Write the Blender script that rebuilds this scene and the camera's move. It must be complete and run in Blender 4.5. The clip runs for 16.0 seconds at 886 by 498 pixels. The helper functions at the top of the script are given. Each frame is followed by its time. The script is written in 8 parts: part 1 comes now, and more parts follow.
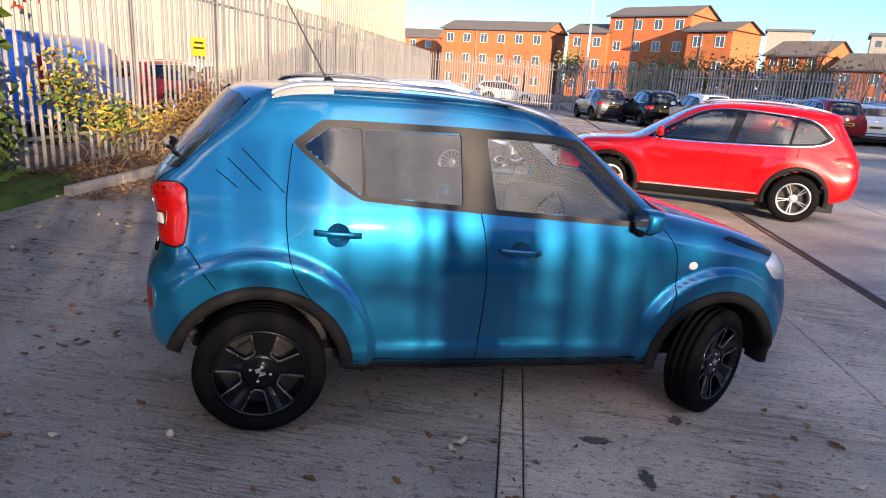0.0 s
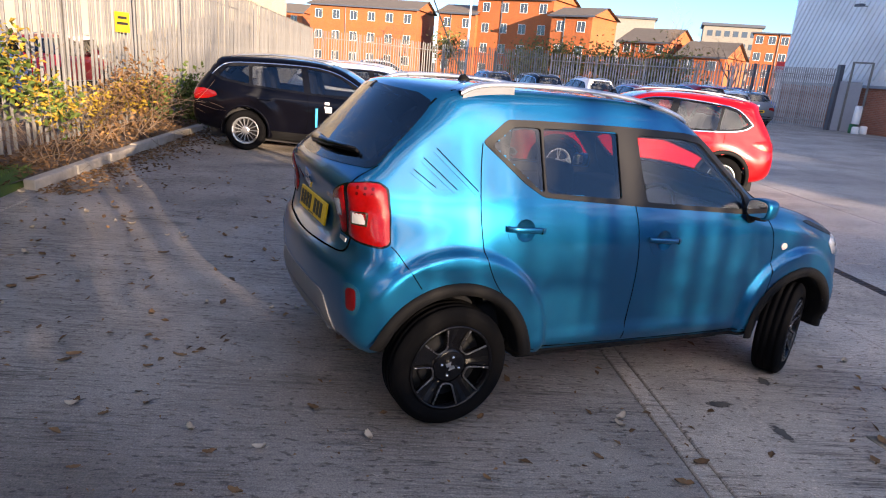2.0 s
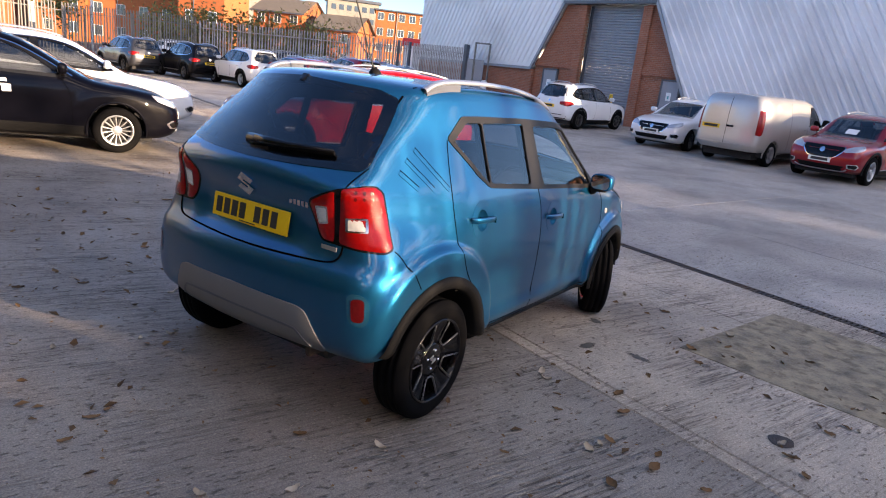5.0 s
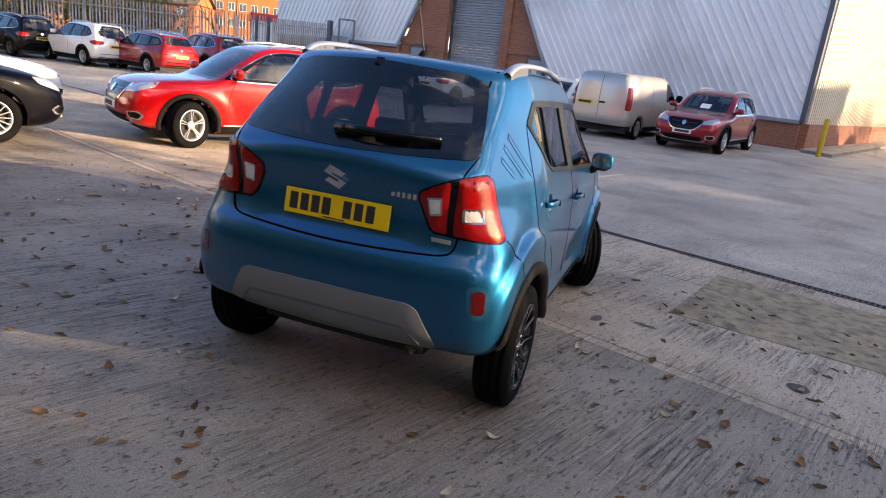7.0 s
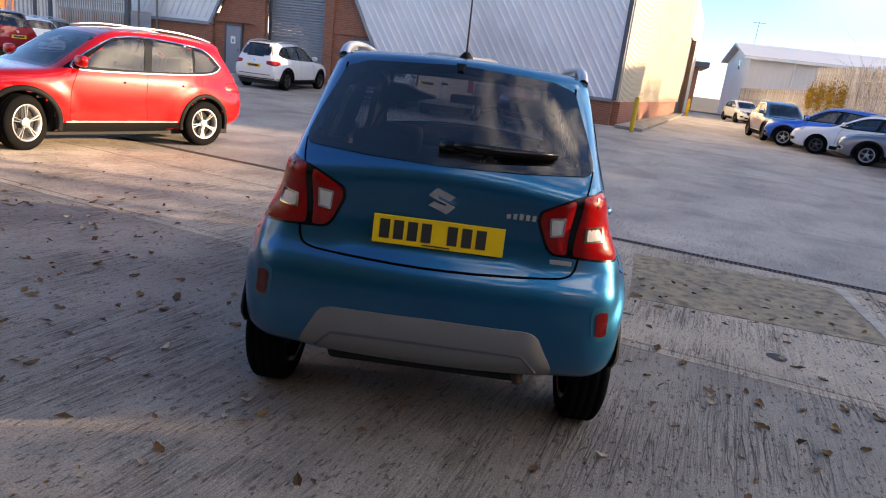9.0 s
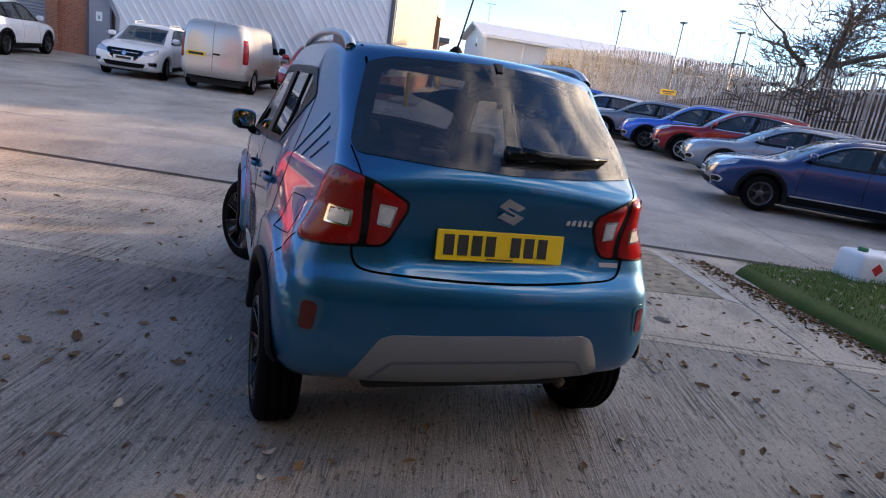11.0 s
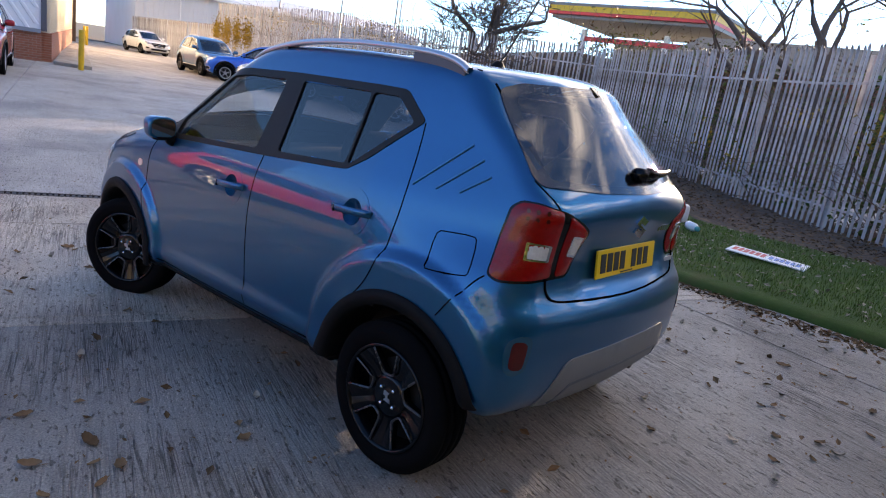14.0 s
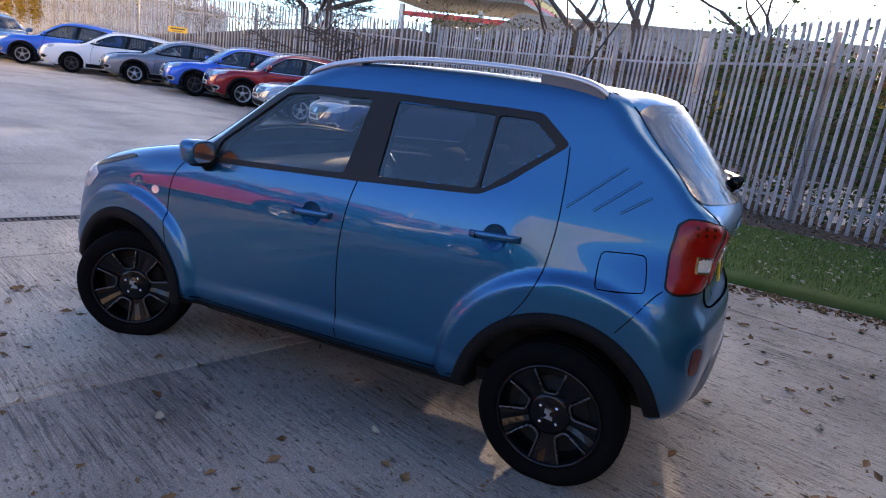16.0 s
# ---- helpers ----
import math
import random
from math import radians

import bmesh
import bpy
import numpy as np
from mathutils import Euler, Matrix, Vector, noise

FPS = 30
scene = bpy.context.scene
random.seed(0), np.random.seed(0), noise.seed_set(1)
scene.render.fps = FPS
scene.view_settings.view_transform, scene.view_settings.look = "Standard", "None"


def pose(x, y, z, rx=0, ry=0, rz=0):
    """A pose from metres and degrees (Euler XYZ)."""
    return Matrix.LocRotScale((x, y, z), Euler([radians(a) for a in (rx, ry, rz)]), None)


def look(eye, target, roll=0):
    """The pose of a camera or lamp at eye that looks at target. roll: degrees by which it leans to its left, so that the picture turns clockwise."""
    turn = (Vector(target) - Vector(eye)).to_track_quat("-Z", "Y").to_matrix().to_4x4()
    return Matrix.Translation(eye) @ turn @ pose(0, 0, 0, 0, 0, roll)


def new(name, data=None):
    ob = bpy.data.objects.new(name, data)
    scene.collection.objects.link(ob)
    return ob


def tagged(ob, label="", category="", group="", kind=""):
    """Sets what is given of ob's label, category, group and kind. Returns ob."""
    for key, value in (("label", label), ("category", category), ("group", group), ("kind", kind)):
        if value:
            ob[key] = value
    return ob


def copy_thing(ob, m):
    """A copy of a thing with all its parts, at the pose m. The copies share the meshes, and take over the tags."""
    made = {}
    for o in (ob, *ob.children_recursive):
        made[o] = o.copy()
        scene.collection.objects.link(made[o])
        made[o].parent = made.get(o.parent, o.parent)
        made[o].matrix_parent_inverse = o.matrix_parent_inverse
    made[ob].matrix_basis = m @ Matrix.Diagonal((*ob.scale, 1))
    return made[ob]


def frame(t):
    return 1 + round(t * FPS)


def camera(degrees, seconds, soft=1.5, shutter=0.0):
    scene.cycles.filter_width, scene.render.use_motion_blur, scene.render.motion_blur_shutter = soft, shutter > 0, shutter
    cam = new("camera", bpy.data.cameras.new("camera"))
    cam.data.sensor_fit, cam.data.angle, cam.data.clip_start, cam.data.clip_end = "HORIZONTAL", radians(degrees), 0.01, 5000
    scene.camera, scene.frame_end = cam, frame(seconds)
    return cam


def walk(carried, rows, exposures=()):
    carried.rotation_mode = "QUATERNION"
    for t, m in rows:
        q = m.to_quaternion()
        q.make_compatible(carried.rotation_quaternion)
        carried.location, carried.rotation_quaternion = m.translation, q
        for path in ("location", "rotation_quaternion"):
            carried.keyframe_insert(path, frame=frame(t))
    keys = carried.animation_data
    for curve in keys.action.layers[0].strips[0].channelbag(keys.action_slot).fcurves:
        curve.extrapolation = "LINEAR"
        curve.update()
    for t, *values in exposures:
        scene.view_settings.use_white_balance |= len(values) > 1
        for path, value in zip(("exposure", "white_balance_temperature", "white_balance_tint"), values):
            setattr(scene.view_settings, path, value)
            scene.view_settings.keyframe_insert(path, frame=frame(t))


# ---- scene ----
cam = camera(68.8, 16.0, 1.1)
METRES, EYE, TILT, LEAN, TURN = 9.804, 1.71, 0.0, 0.0, 0.0
ROWS = [
    (0.0, 0.0, 0.0, 0.0, 0.88, -15.04, -3.28),
    (0.5, -0.0398, -0.0068, 0.0017, -3.9, -15.46, -3.92),
    (1.0, -0.0751, -0.0081, -0.0004, -6.5, -15.82, -4.24),
    (1.5, -0.1151, -0.0005, 0.0012, -8.48, -15.9, -4.13),
    (2.0, -0.1541, 0.0003, 0.0007, -10.93, -16.04, -4.47),
    (2.5, -0.1882, 0.0063, 0.0023, -12.43, -15.81, -4.55),
    (3.0, -0.2152, 0.0167, 0.0003, -16.36, -15.8, -4.81),
    (3.5, -0.2382, 0.0262, -0.0011, -26.12, -15.63, -6.05),
    (4.0, -0.2594, 0.0369, -0.001, -35.05, -16.02, -7.41),
    (4.5, -0.2751, 0.0556, -0.001, -39.32, -15.48, -6.84),
    (5.0, -0.2939, 0.0673, -0.0008, -42.03, -15.61, -6.35),
    (7.5, -0.3703, 0.1873, -0.0117, -58.07, -15.93, -6.38),
    (8.0, -0.3726, 0.2192, -0.0119, -61.04, -15.8, -6.14),
    (8.5, -0.3834, 0.2487, -0.0129, -66.79, -15.65, -6.5),
    (9.0, -0.3952, 0.2805, -0.0123, -72.28, -15.84, -6.68),
    (9.5, -0.3929, 0.3095, -0.0136, -76.76, -15.38, -6.72),
    (10.0, -0.3937, 0.339, -0.0151, -82.93, -15.5, -7.35),
    (12.5, -0.3595, 0.4916, -0.0173, -107.61, -14.58, -8.42),
    (13.0, -0.3446, 0.5171, -0.0159, -111.88, -14.58, -8.1),
    (13.5, -0.3375, 0.5483, -0.0154, -118.42, -14.52, -8.68),
    (14.0, -0.3229, 0.5738, -0.0178, -123.98, -14.57, -8.9),
    (14.5, -0.2974, 0.5963, -0.0155, -130.05, -14.4, -9.28),
    (15.0, -0.2784, 0.6276, -0.0169, -136.01, -14.48, -9.25),
    (15.5, -0.2598, 0.6525, -0.0157, -138.33, -14.69, -8.91),
    (16.0, -0.2316, 0.67, -0.0171, -140.37, -14.4, -7.95),
]
walk(cam, [(t, pose(0, 0, EYE, TILT, LEAN, TURN) @ pose(METRES * x, METRES * y, METRES * z, 90 + pitch, roll, yaw)) for t, x, y, z, yaw, pitch, roll in ROWS],
     exposures=[(0.0, 2.15, 7000, 20), (2.5, 2.3, 7250, 20), (5.0, 2.4, 7900, 20), (8.0, 2.45, 8600, 17), (10.0, 2.4, 8250, 18), (12.0, 2.6, 8050, 17), (13.0, 2.7, 8050, 18), (13.5, 3.05, 8100, 20), (14.0, 2.7, 7800, 18),
                (14.5, 3.2, 8000, 22), (15.0, 3.0, 8150, 22), (15.5, 3.05, 8150, 23), (16.0, 2.9, 7850, 21)])

# ---- light: a low winter sun over the south fence, clear sky with thin cloud ----
SUN_AZ, SUN_EL = radians(158.0), radians(9.6)      # clockwise from +y, height
sun_dir = Vector((math.sin(SUN_AZ) * math.cos(SUN_EL), math.cos(SUN_AZ) * math.cos(SUN_EL), math.sin(SUN_EL)))
sun = new("sun", bpy.data.lights.new("sun", "SUN"))
sun.data.energy, sun.data.angle, sun.data.color = 3.5, radians(0.6), (1.0, 0.84, 0.63)
sun.matrix_world = look(tuple(sun_dir * 60), (0, 0, 0))

world = bpy.data.worlds.new("sky")
scene.world = world
world.use_nodes = True
wn, wl = world.node_tree.nodes, world.node_tree.links
wn.clear()
w_out = wn.new("ShaderNodeOutputWorld")
w_bg = wn.new("ShaderNodeBackground")
w_sky = wn.new("ShaderNodeTexSky")
w_sky.sky_type = "NISHITA"
w_sky.sun_disc = False
w_sky.sun_elevation, w_sky.sun_rotation = SUN_EL, SUN_AZ
w_sky.air_density, w_sky.dust_density, w_sky.ozone_density = 0.75, 0.02, 4.5
w_geo = wn.new("ShaderNodeTexCoord")
w_map = wn.new("ShaderNodeMapping")
w_map.inputs["Scale"].default_value = (1.0, 1.0, 1.5)
w_cl = wn.new("ShaderNodeTexNoise")
w_cl.inputs["Scale"].default_value, w_cl.inputs["Detail"].default_value = 3.0, 8
w_ramp = wn.new("ShaderNodeValToRGB")
w_ramp.color_ramp.elements[0].position, w_ramp.color_ramp.elements[1].position = 0.46, 0.62
w_south = wn.new("ShaderNodeSeparateXYZ")
w_sr = wn.new("ShaderNodeMapRange")                  # the cloud lies in the southern half of the sky
w_sr.inputs["From Min"].default_value, w_sr.inputs["From Max"].default_value = -0.12, -0.56
w_sr.inputs["To Min"].default_value, w_sr.inputs["To Max"].default_value = 0.0, 0.9
w_mul = wn.new("ShaderNodeMath")
w_mul.operation = "MULTIPLY"
w_mix = wn.new("ShaderNodeMix")
w_mix.data_type = "RGBA"
w_lit = wn.new("ShaderNodeTexNoise")                 # lit and grey parts of the cloud
w_lit.inputs["Scale"].default_value, w_lit.inputs["Detail"].default_value = 3.2, 5
w_tone = wn.new("ShaderNodeValToRGB")
w_tone.color_ramp.elements[0].position, w_tone.color_ramp.elements[1].position = 0.36, 0.66
w_tone.color_ramp.elements[0].color, w_tone.color_ramp.elements[1].color = (0.16, 0.175, 0.20, 1), (1.0, 0.95, 0.88, 1)
w_gain = wn.new("ShaderNodeVectorMath")
w_gain.operation = "SCALE"
w_gain.inputs["Scale"].default_value = 17.0
wl.new(w_map.outputs["Vector"], w_lit.inputs["Vector"])
wl.new(w_lit.outputs["Fac"], w_tone.inputs["Fac"])
wl.new(w_tone.outputs["Color"], w_gain.inputs[0])
wl.new(w_gain.outputs["Vector"], w_mix.inputs[7])
wl.new(w_geo.outputs["Generated"], w_map.inputs["Vector"])
wl.new(w_map.outputs["Vector"], w_cl.inputs["Vector"])
wl.new(w_cl.outputs["Fac"], w_ramp.inputs["Fac"])
wl.new(w_geo.outputs["Generated"], w_south.inputs["Vector"])
wl.new(w_south.outputs["Y"], w_sr.inputs["Value"])
wl.new(w_ramp.outputs["Color"], w_mul.inputs[0])
wl.new(w_sr.outputs["Result"], w_mul.inputs[1])
w_high = wn.new("ShaderNodeMapRange")               # and clears towards the horizon
w_high.inputs["From Min"].default_value, w_high.inputs["From Max"].default_value = 0.10, 0.36
wl.new(w_south.outputs["Z"], w_high.inputs["Value"])
w_part = wn.new("ShaderNodeMath")
w_part.operation = "MULTIPLY"
wl.new(w_mul.outputs["Value"], w_part.inputs[0])
wl.new(w_high.outputs["Result"], w_part.inputs[1])
wl.new(w_part.outputs["Value"], w_mix.inputs[0])
wl.new(w_sky.outputs["Color"], w_mix.inputs[6])
wl.new(w_mix.outputs[2], w_bg.inputs["Color"])
w_bg.inputs["Strength"].default_value = 0.095
wl.new(w_bg.outputs["Background"], w_out.inputs["Surface"])

# ---- materials ----
def mat(name, col, rough=0.5, metal=0.0, var=0.12, scale=3.0, bump=0.0, bscale=80.0, coat=0.0, spec=0.5,
        stretch=(1, 1, 1), dirt=None, dirt_amt=0.0, dscale=1.2, island=0.0, obj=0.0, rvar=0.1):
    """Principled surface with colour that varies at two scales, fine relief and optional dirt."""
    m = bpy.data.materials.new(name)
    m.use_nodes = True
    n, l = m.node_tree.nodes, m.node_tree.links
    b = n["Principled BSDF"]
    b.inputs["Roughness"].default_value, b.inputs["Metallic"].default_value = rough, metal
    b.inputs["Specular IOR Level"].default_value = spec
    b.inputs["Coat Weight"].default_value, b.inputs["Coat Roughness"].default_value = coat, 0.03
    tc = n.new("ShaderNodeTexCoord")
    mp = n.new("ShaderNodeMapping")
    mp.inputs["Scale"].default_value = stretch
    l.new(tc.outputs["Object"], mp.inputs["Vector"])

    def noise_tex(s, det=5.0):
        t = n.new("ShaderNodeTexNoise")
        t.inputs["Scale"].default_value, t.inputs["Detail"].default_value = s, det
        l.new(mp.outputs["Vector"], t.inputs["Vector"])
        return t.outputs["Fac"]

    def math_node(op, a, c):
        t = n.new("ShaderNodeMath")
        t.operation = op
        for i, v in enumerate((a, c)):
            if isinstance(v, (int, float)):
                t.inputs[i].default_value = v
            else:
                l.new(v, t.inputs[i])
        return t.outputs[0]
    coarse, fine = noise_tex(scale), noise_tex(scale * 9, 3.0)
    tot = math_node("ADD", math_node("MULTIPLY", coarse, 1.3), math_node("MULTIPLY", fine, 0.7))
    tot = math_node("SUBTRACT", tot, 1.0)
    gain = math_node("ADD", math_node("MULTIPLY", tot, 2 * var), 1.0)
    if island:
        g = n.new("ShaderNodeNewGeometry")
        gain = math_node("ADD", gain, math_node("MULTIPLY", math_node("SUBTRACT", g.outputs["Random Per Island"], 0.5), 2 * island))
    if obj:
        g = n.new("ShaderNodeObjectInfo")
        gain = math_node("ADD", gain, math_node("MULTIPLY", math_node("SUBTRACT", g.outputs["Random"], 0.5), 2 * obj))
    mixc = n.new("ShaderNodeMix")
    mixc.data_type, mixc.blend_type = "RGBA", "MULTIPLY"
    mixc.inputs[0].default_value = 1.0
    mixc.inputs[6].default_value = (*col, 1)
    l.new(gain, mixc.inputs[7])
    out = mixc.outputs[2]
    if dirt:
        r = n.new("ShaderNodeMapRange")
        r.inputs["From Min"].default_value, r.inputs["From Max"].default_value = 0.48, 0.68
        l.new(noise_tex(dscale, 8.0), r.inputs["Value"])
        md = n.new("ShaderNodeMix")
        md.data_type = "RGBA"
        md.inputs[7].default_value = (*dirt, 1)
        l.new(out, md.inputs[6])
        l.new(math_node("MULTIPLY", r.outputs["Result"], dirt_amt), md.inputs[0])
        out = md.outputs[2]
    l.new(out, b.inputs["Base Color"])
    if rvar:
        l.new(math_node("ADD", math_node("MULTIPLY", tot, rvar), rough), b.inputs["Roughness"])
    if bump:
        bn = n.new("ShaderNodeBump")
        bn.inputs["Strength"].default_value, bn.inputs["Distance"].default_value = bump, 0.01
        l.new(noise_tex(bscale, 4.0), bn.inputs["Height"])
        l.new(bn.outputs["Normal"], b.inputs["Normal"])
    return m


def glass_mat(name, tint, rough=0.0, mixw=0.03, drops=0.0):
    """One face of a tinted pane: lets tinted light through and mirrors more at a glance; drops adds beads of water."""
    m = bpy.data.materials.new(name)
    m.use_nodes = True
    n, l = m.node_tree.nodes, m.node_tree.links
    n.remove(n["Principled BSDF"])
    tr = n.new("ShaderNodeBsdfTransparent")
    tr.inputs["Color"].default_value = (*tint, 1)
    gl = n.new("ShaderNodeBsdfGlossy")
    gl.inputs["Roughness"].default_value = rough
    lw = n.new("ShaderNodeLayerWeight")
    lw.inputs["Blend"].default_value = 0.5
    pw = n.new("ShaderNodeMath")
    pw.operation = "POWER"
    pw.inputs[1].default_value = 4.5
    fr = n.new("ShaderNodeMath")
    fr.operation = "MULTIPLY_ADD"
    fr.inputs[1].default_value, fr.inputs[2].default_value = 1.0 - mixw, mixw
    l.new(lw.outputs["Facing"], pw.inputs[0])
    l.new(pw.outputs[0], fr.inputs[0])
    mx = n.new("ShaderNodeMixShader")
    l.new(fr.outputs[0], mx.inputs[0])
    l.new(tr.outputs[0], mx.inputs[1])
    l.new(gl.outputs[0], mx.inputs[2])
    l.new(mx.outputs[0], n["Material Output"].inputs["Surface"])
    if drops:
        tc = n.new("ShaderNodeTexCoord")
        heights = []
        for size, keep in ((70.0, 0.50), (170.0, 0.42)):
            vo = n.new("ShaderNodeTexVoronoi")
            vo.inputs["Scale"].default_value = size
            bead = n.new("ShaderNodeMapRange")
            bead.inputs["From Min"].default_value, bead.inputs["From Max"].default_value = 0.12, 0.36
            bead.inputs["To Min"].default_value, bead.inputs["To Max"].default_value = 1.0, 0.0
            patchy = n.new("ShaderNodeTexNoise")
            patchy.inputs["Scale"].default_value, patchy.inputs["Detail"].default_value = 7.0, 4.0
            gate = n.new("ShaderNodeMapRange")
            gate.inputs["From Min"].default_value, gate.inputs["From Max"].default_value = keep, keep + .12
            both = n.new("ShaderNodeMath")
            both.operation = "MULTIPLY"
            l.new(tc.outputs["Object"], vo.inputs["Vector"])
            l.new(tc.outputs["Object"], patchy.inputs["Vector"])
            l.new(vo.outputs["Distance"], bead.inputs["Value"])
            l.new(patchy.outputs["Fac"], gate.inputs["Value"])
            l.new(bead.outputs["Result"], both.inputs[0])
            l.new(gate.outputs["Result"], both.inputs[1])
            heights.append(both.outputs[0])
        most = n.new("ShaderNodeMath")
        most.operation = "MAXIMUM"
        l.new(heights[0], most.inputs[0])
        l.new(heights[1], most.inputs[1])
        bp = n.new("ShaderNodeBump")
        bp.inputs["Strength"].default_value, bp.inputs["Distance"].default_value = drops, 0.003
        l.new(most.outputs[0], bp.inputs["Height"])
        l.new(bp.outputs["Normal"], gl.inputs["Normal"])
    return m


def paint(name, col, metal=0.45, coat=1.0, rough=0.34):
    m = mat(name, col, rough, metal, 0.05, 1.5, 0.010, 900, coat, spec=0.12, rvar=0.05)
    return m


def concrete(name, col, ridge, dark, amount, rough=0.8, grooves=1.0):
    """Tamped concrete: thin uneven brush lines along local x, stains, grit and pale scuffs."""
    m = mat(name, col, rough, 0, 0.22, 0.55, 0, 1, dirt=dark, dirt_amt=amount, dscale=0.9, rvar=0.25)
    n, l = m.node_tree.nodes, m.node_tree.links
    b = n["Principled BSDF"]
    tc = n.new("ShaderNodeTexCoord")

    def tex(scale, detail, stretch=(1, 1, 1), turn=0.0):
        mp = n.new("ShaderNodeMapping")
        mp.inputs["Scale"].default_value = stretch
        mp.inputs["Rotation"].default_value = (0, 0, radians(turn))
        l.new(tc.outputs["Object"], mp.inputs["Vector"])
        t = n.new("ShaderNodeTexNoise")
        t.inputs["Scale"].default_value, t.inputs["Detail"].default_value = scale, detail
        l.new(mp.outputs["Vector"], t.inputs["Vector"])
        return t.outputs["Fac"]

    def ramp(v, a, c, lo=0.0, hi=1.0):
        r = n.new("ShaderNodeMapRange")
        for k, q in (("From Min", a), ("From Max", c), ("To Min", lo), ("To Max", hi)):
            r.inputs[k].default_value = q
        l.new(v, r.inputs["Value"])
        return r.outputs["Result"]

    def op(kind_, a, c):
        t = n.new("ShaderNodeMath")
        t.operation = kind_
        for i, v in enumerate((a, c)):
            if isinstance(v, (int, float)):
                t.inputs[i].default_value = v
            else:
                l.new(v, t.inputs[i])
        return t.outputs[0]

    def times(v, fac, tint):
        t = n.new("ShaderNodeMix")
        t.data_type, t.blend_type = "RGBA", "MULTIPLY"
        t.inputs[7].default_value = (*tint, 1)
        l.new(v, t.inputs[6])
        l.new(fac, t.inputs[0])
        return t.outputs[2]
    # two sets of thin lines, each the zero line of a stretched noise
    thin = ramp(op("ABSOLUTE", op("SUBTRACT", tex(1.0, 3.5, (0.75, 17.0, 1), 4.0), 0.5), 0), 0.004, 0.028, 1.0, 0.0)
    fine = ramp(op("ABSOLUTE", op("SUBTRACT", tex(1.0, 3.0, (1.8, 36.0, 1), 3.0), 0.5), 0), 0.015, 0.07, 1.0, 0.0)
    worn = ramp(tex(1.3, 6.0), 0.40, 0.62, 0.08, 1.0)
    lines = op("MULTIPLY", op("MAXIMUM", thin, op("MULTIPLY", fine, 0.5)), worn)
    lines = op("MULTIPLY", lines, grooves)
    grit = tex(130.0, 4.0)
    chips = ramp(tex(20.0, 6.0, (1, 2.4, 1), 4.0), 0.585, 0.66)
    flecks = ramp(tex(42.0, 5.0, (1, 2.0, 1), 4.0), 0.60, 0.68)
    height = op("ADD", op("SUBTRACT", op("MULTIPLY", grit, 0.45), lines), op("MULTIPLY", op("SUBTRACT", flecks, chips), 0.7))
    bp = n.new("ShaderNodeBump")
    bp.inputs["Strength"].default_value, bp.inputs["Distance"].default_value = ridge, 0.008
    l.new(height, bp.inputs["Height"])
    l.new(bp.outputs["Normal"], b.inputs["Normal"])
    base = b.inputs["Base Color"].links[0].from_socket
    sm = n.new("ShaderNodeMix")
    sm.data_type, sm.blend_type = "RGBA", "MULTIPLY"
    sm.inputs[0].default_value = 1.0
    l.new(base, sm.inputs[6])
    l.new(ramp(grit, 0.30, 0.70, 0.68, 1.32), sm.inputs[7])
    out = times(sm.outputs[2], lines, (0.29, 0.27, 0.255))
    out = times(out, chips, (0.46, 0.43, 0.40))       # dark pits
    out = times(out, flecks, (1.42, 1.38, 1.32))      # pale scuffs
    out = times(out, ramp(tex(0.35, 4.0), 0.45, 0.70), (0.72, 0.70, 0.69))      # broad damp stains
    l.new(out, b.inputs["Base Color"])
    return m


M_SLAB = concrete("apron_concrete", (0.50, 0.42, 0.335), 0.7, (0.14, 0.115, 0.095), 0.5, 0.75)
# western bays: a darker wet tone, with shade put into the colour
M_SLAB_WEST = concrete("damp_apron_concrete", (0.305, 0.264, 0.222), 0.75, (0.11, 0.09, 0.07), 0.55, 0.7)
M_YARD = concrete("yard_concrete", (0.41, 0.375, 0.335), 0.25, (0.20, 0.185, 0.17), 0.6, 0.7, 0.4)
M_JOINT = mat("joint_filler", (0.06, 0.055, 0.05), 0.9, 0, 0.3, 6, 0.3, 60)
M_PATCH = mat("stained_patch", (0.29, 0.232, 0.15), 0.75, 0, 0.7, 7.0, 0.9, 40, dirt=(0.085, 0.062, 0.036), dirt_amt=0.8, dscale=9.0, rvar=0.5)
M_PALE_EDGE = mat("pale_concrete_edge", (0.47, 0.43, 0.37), 0.8, 0, 0.3, 4, 0.4, 60, dirt=(0.22, 0.19, 0.15), dirt_amt=0.6, dscale=5)
M_IRON = mat("cast_iron", (0.06, 0.05, 0.045), 0.6, 0.6, 0.3, 12, 0.4, 90, dirt=(0.14, 0.07, 0.035), dirt_amt=0.6, dscale=5)
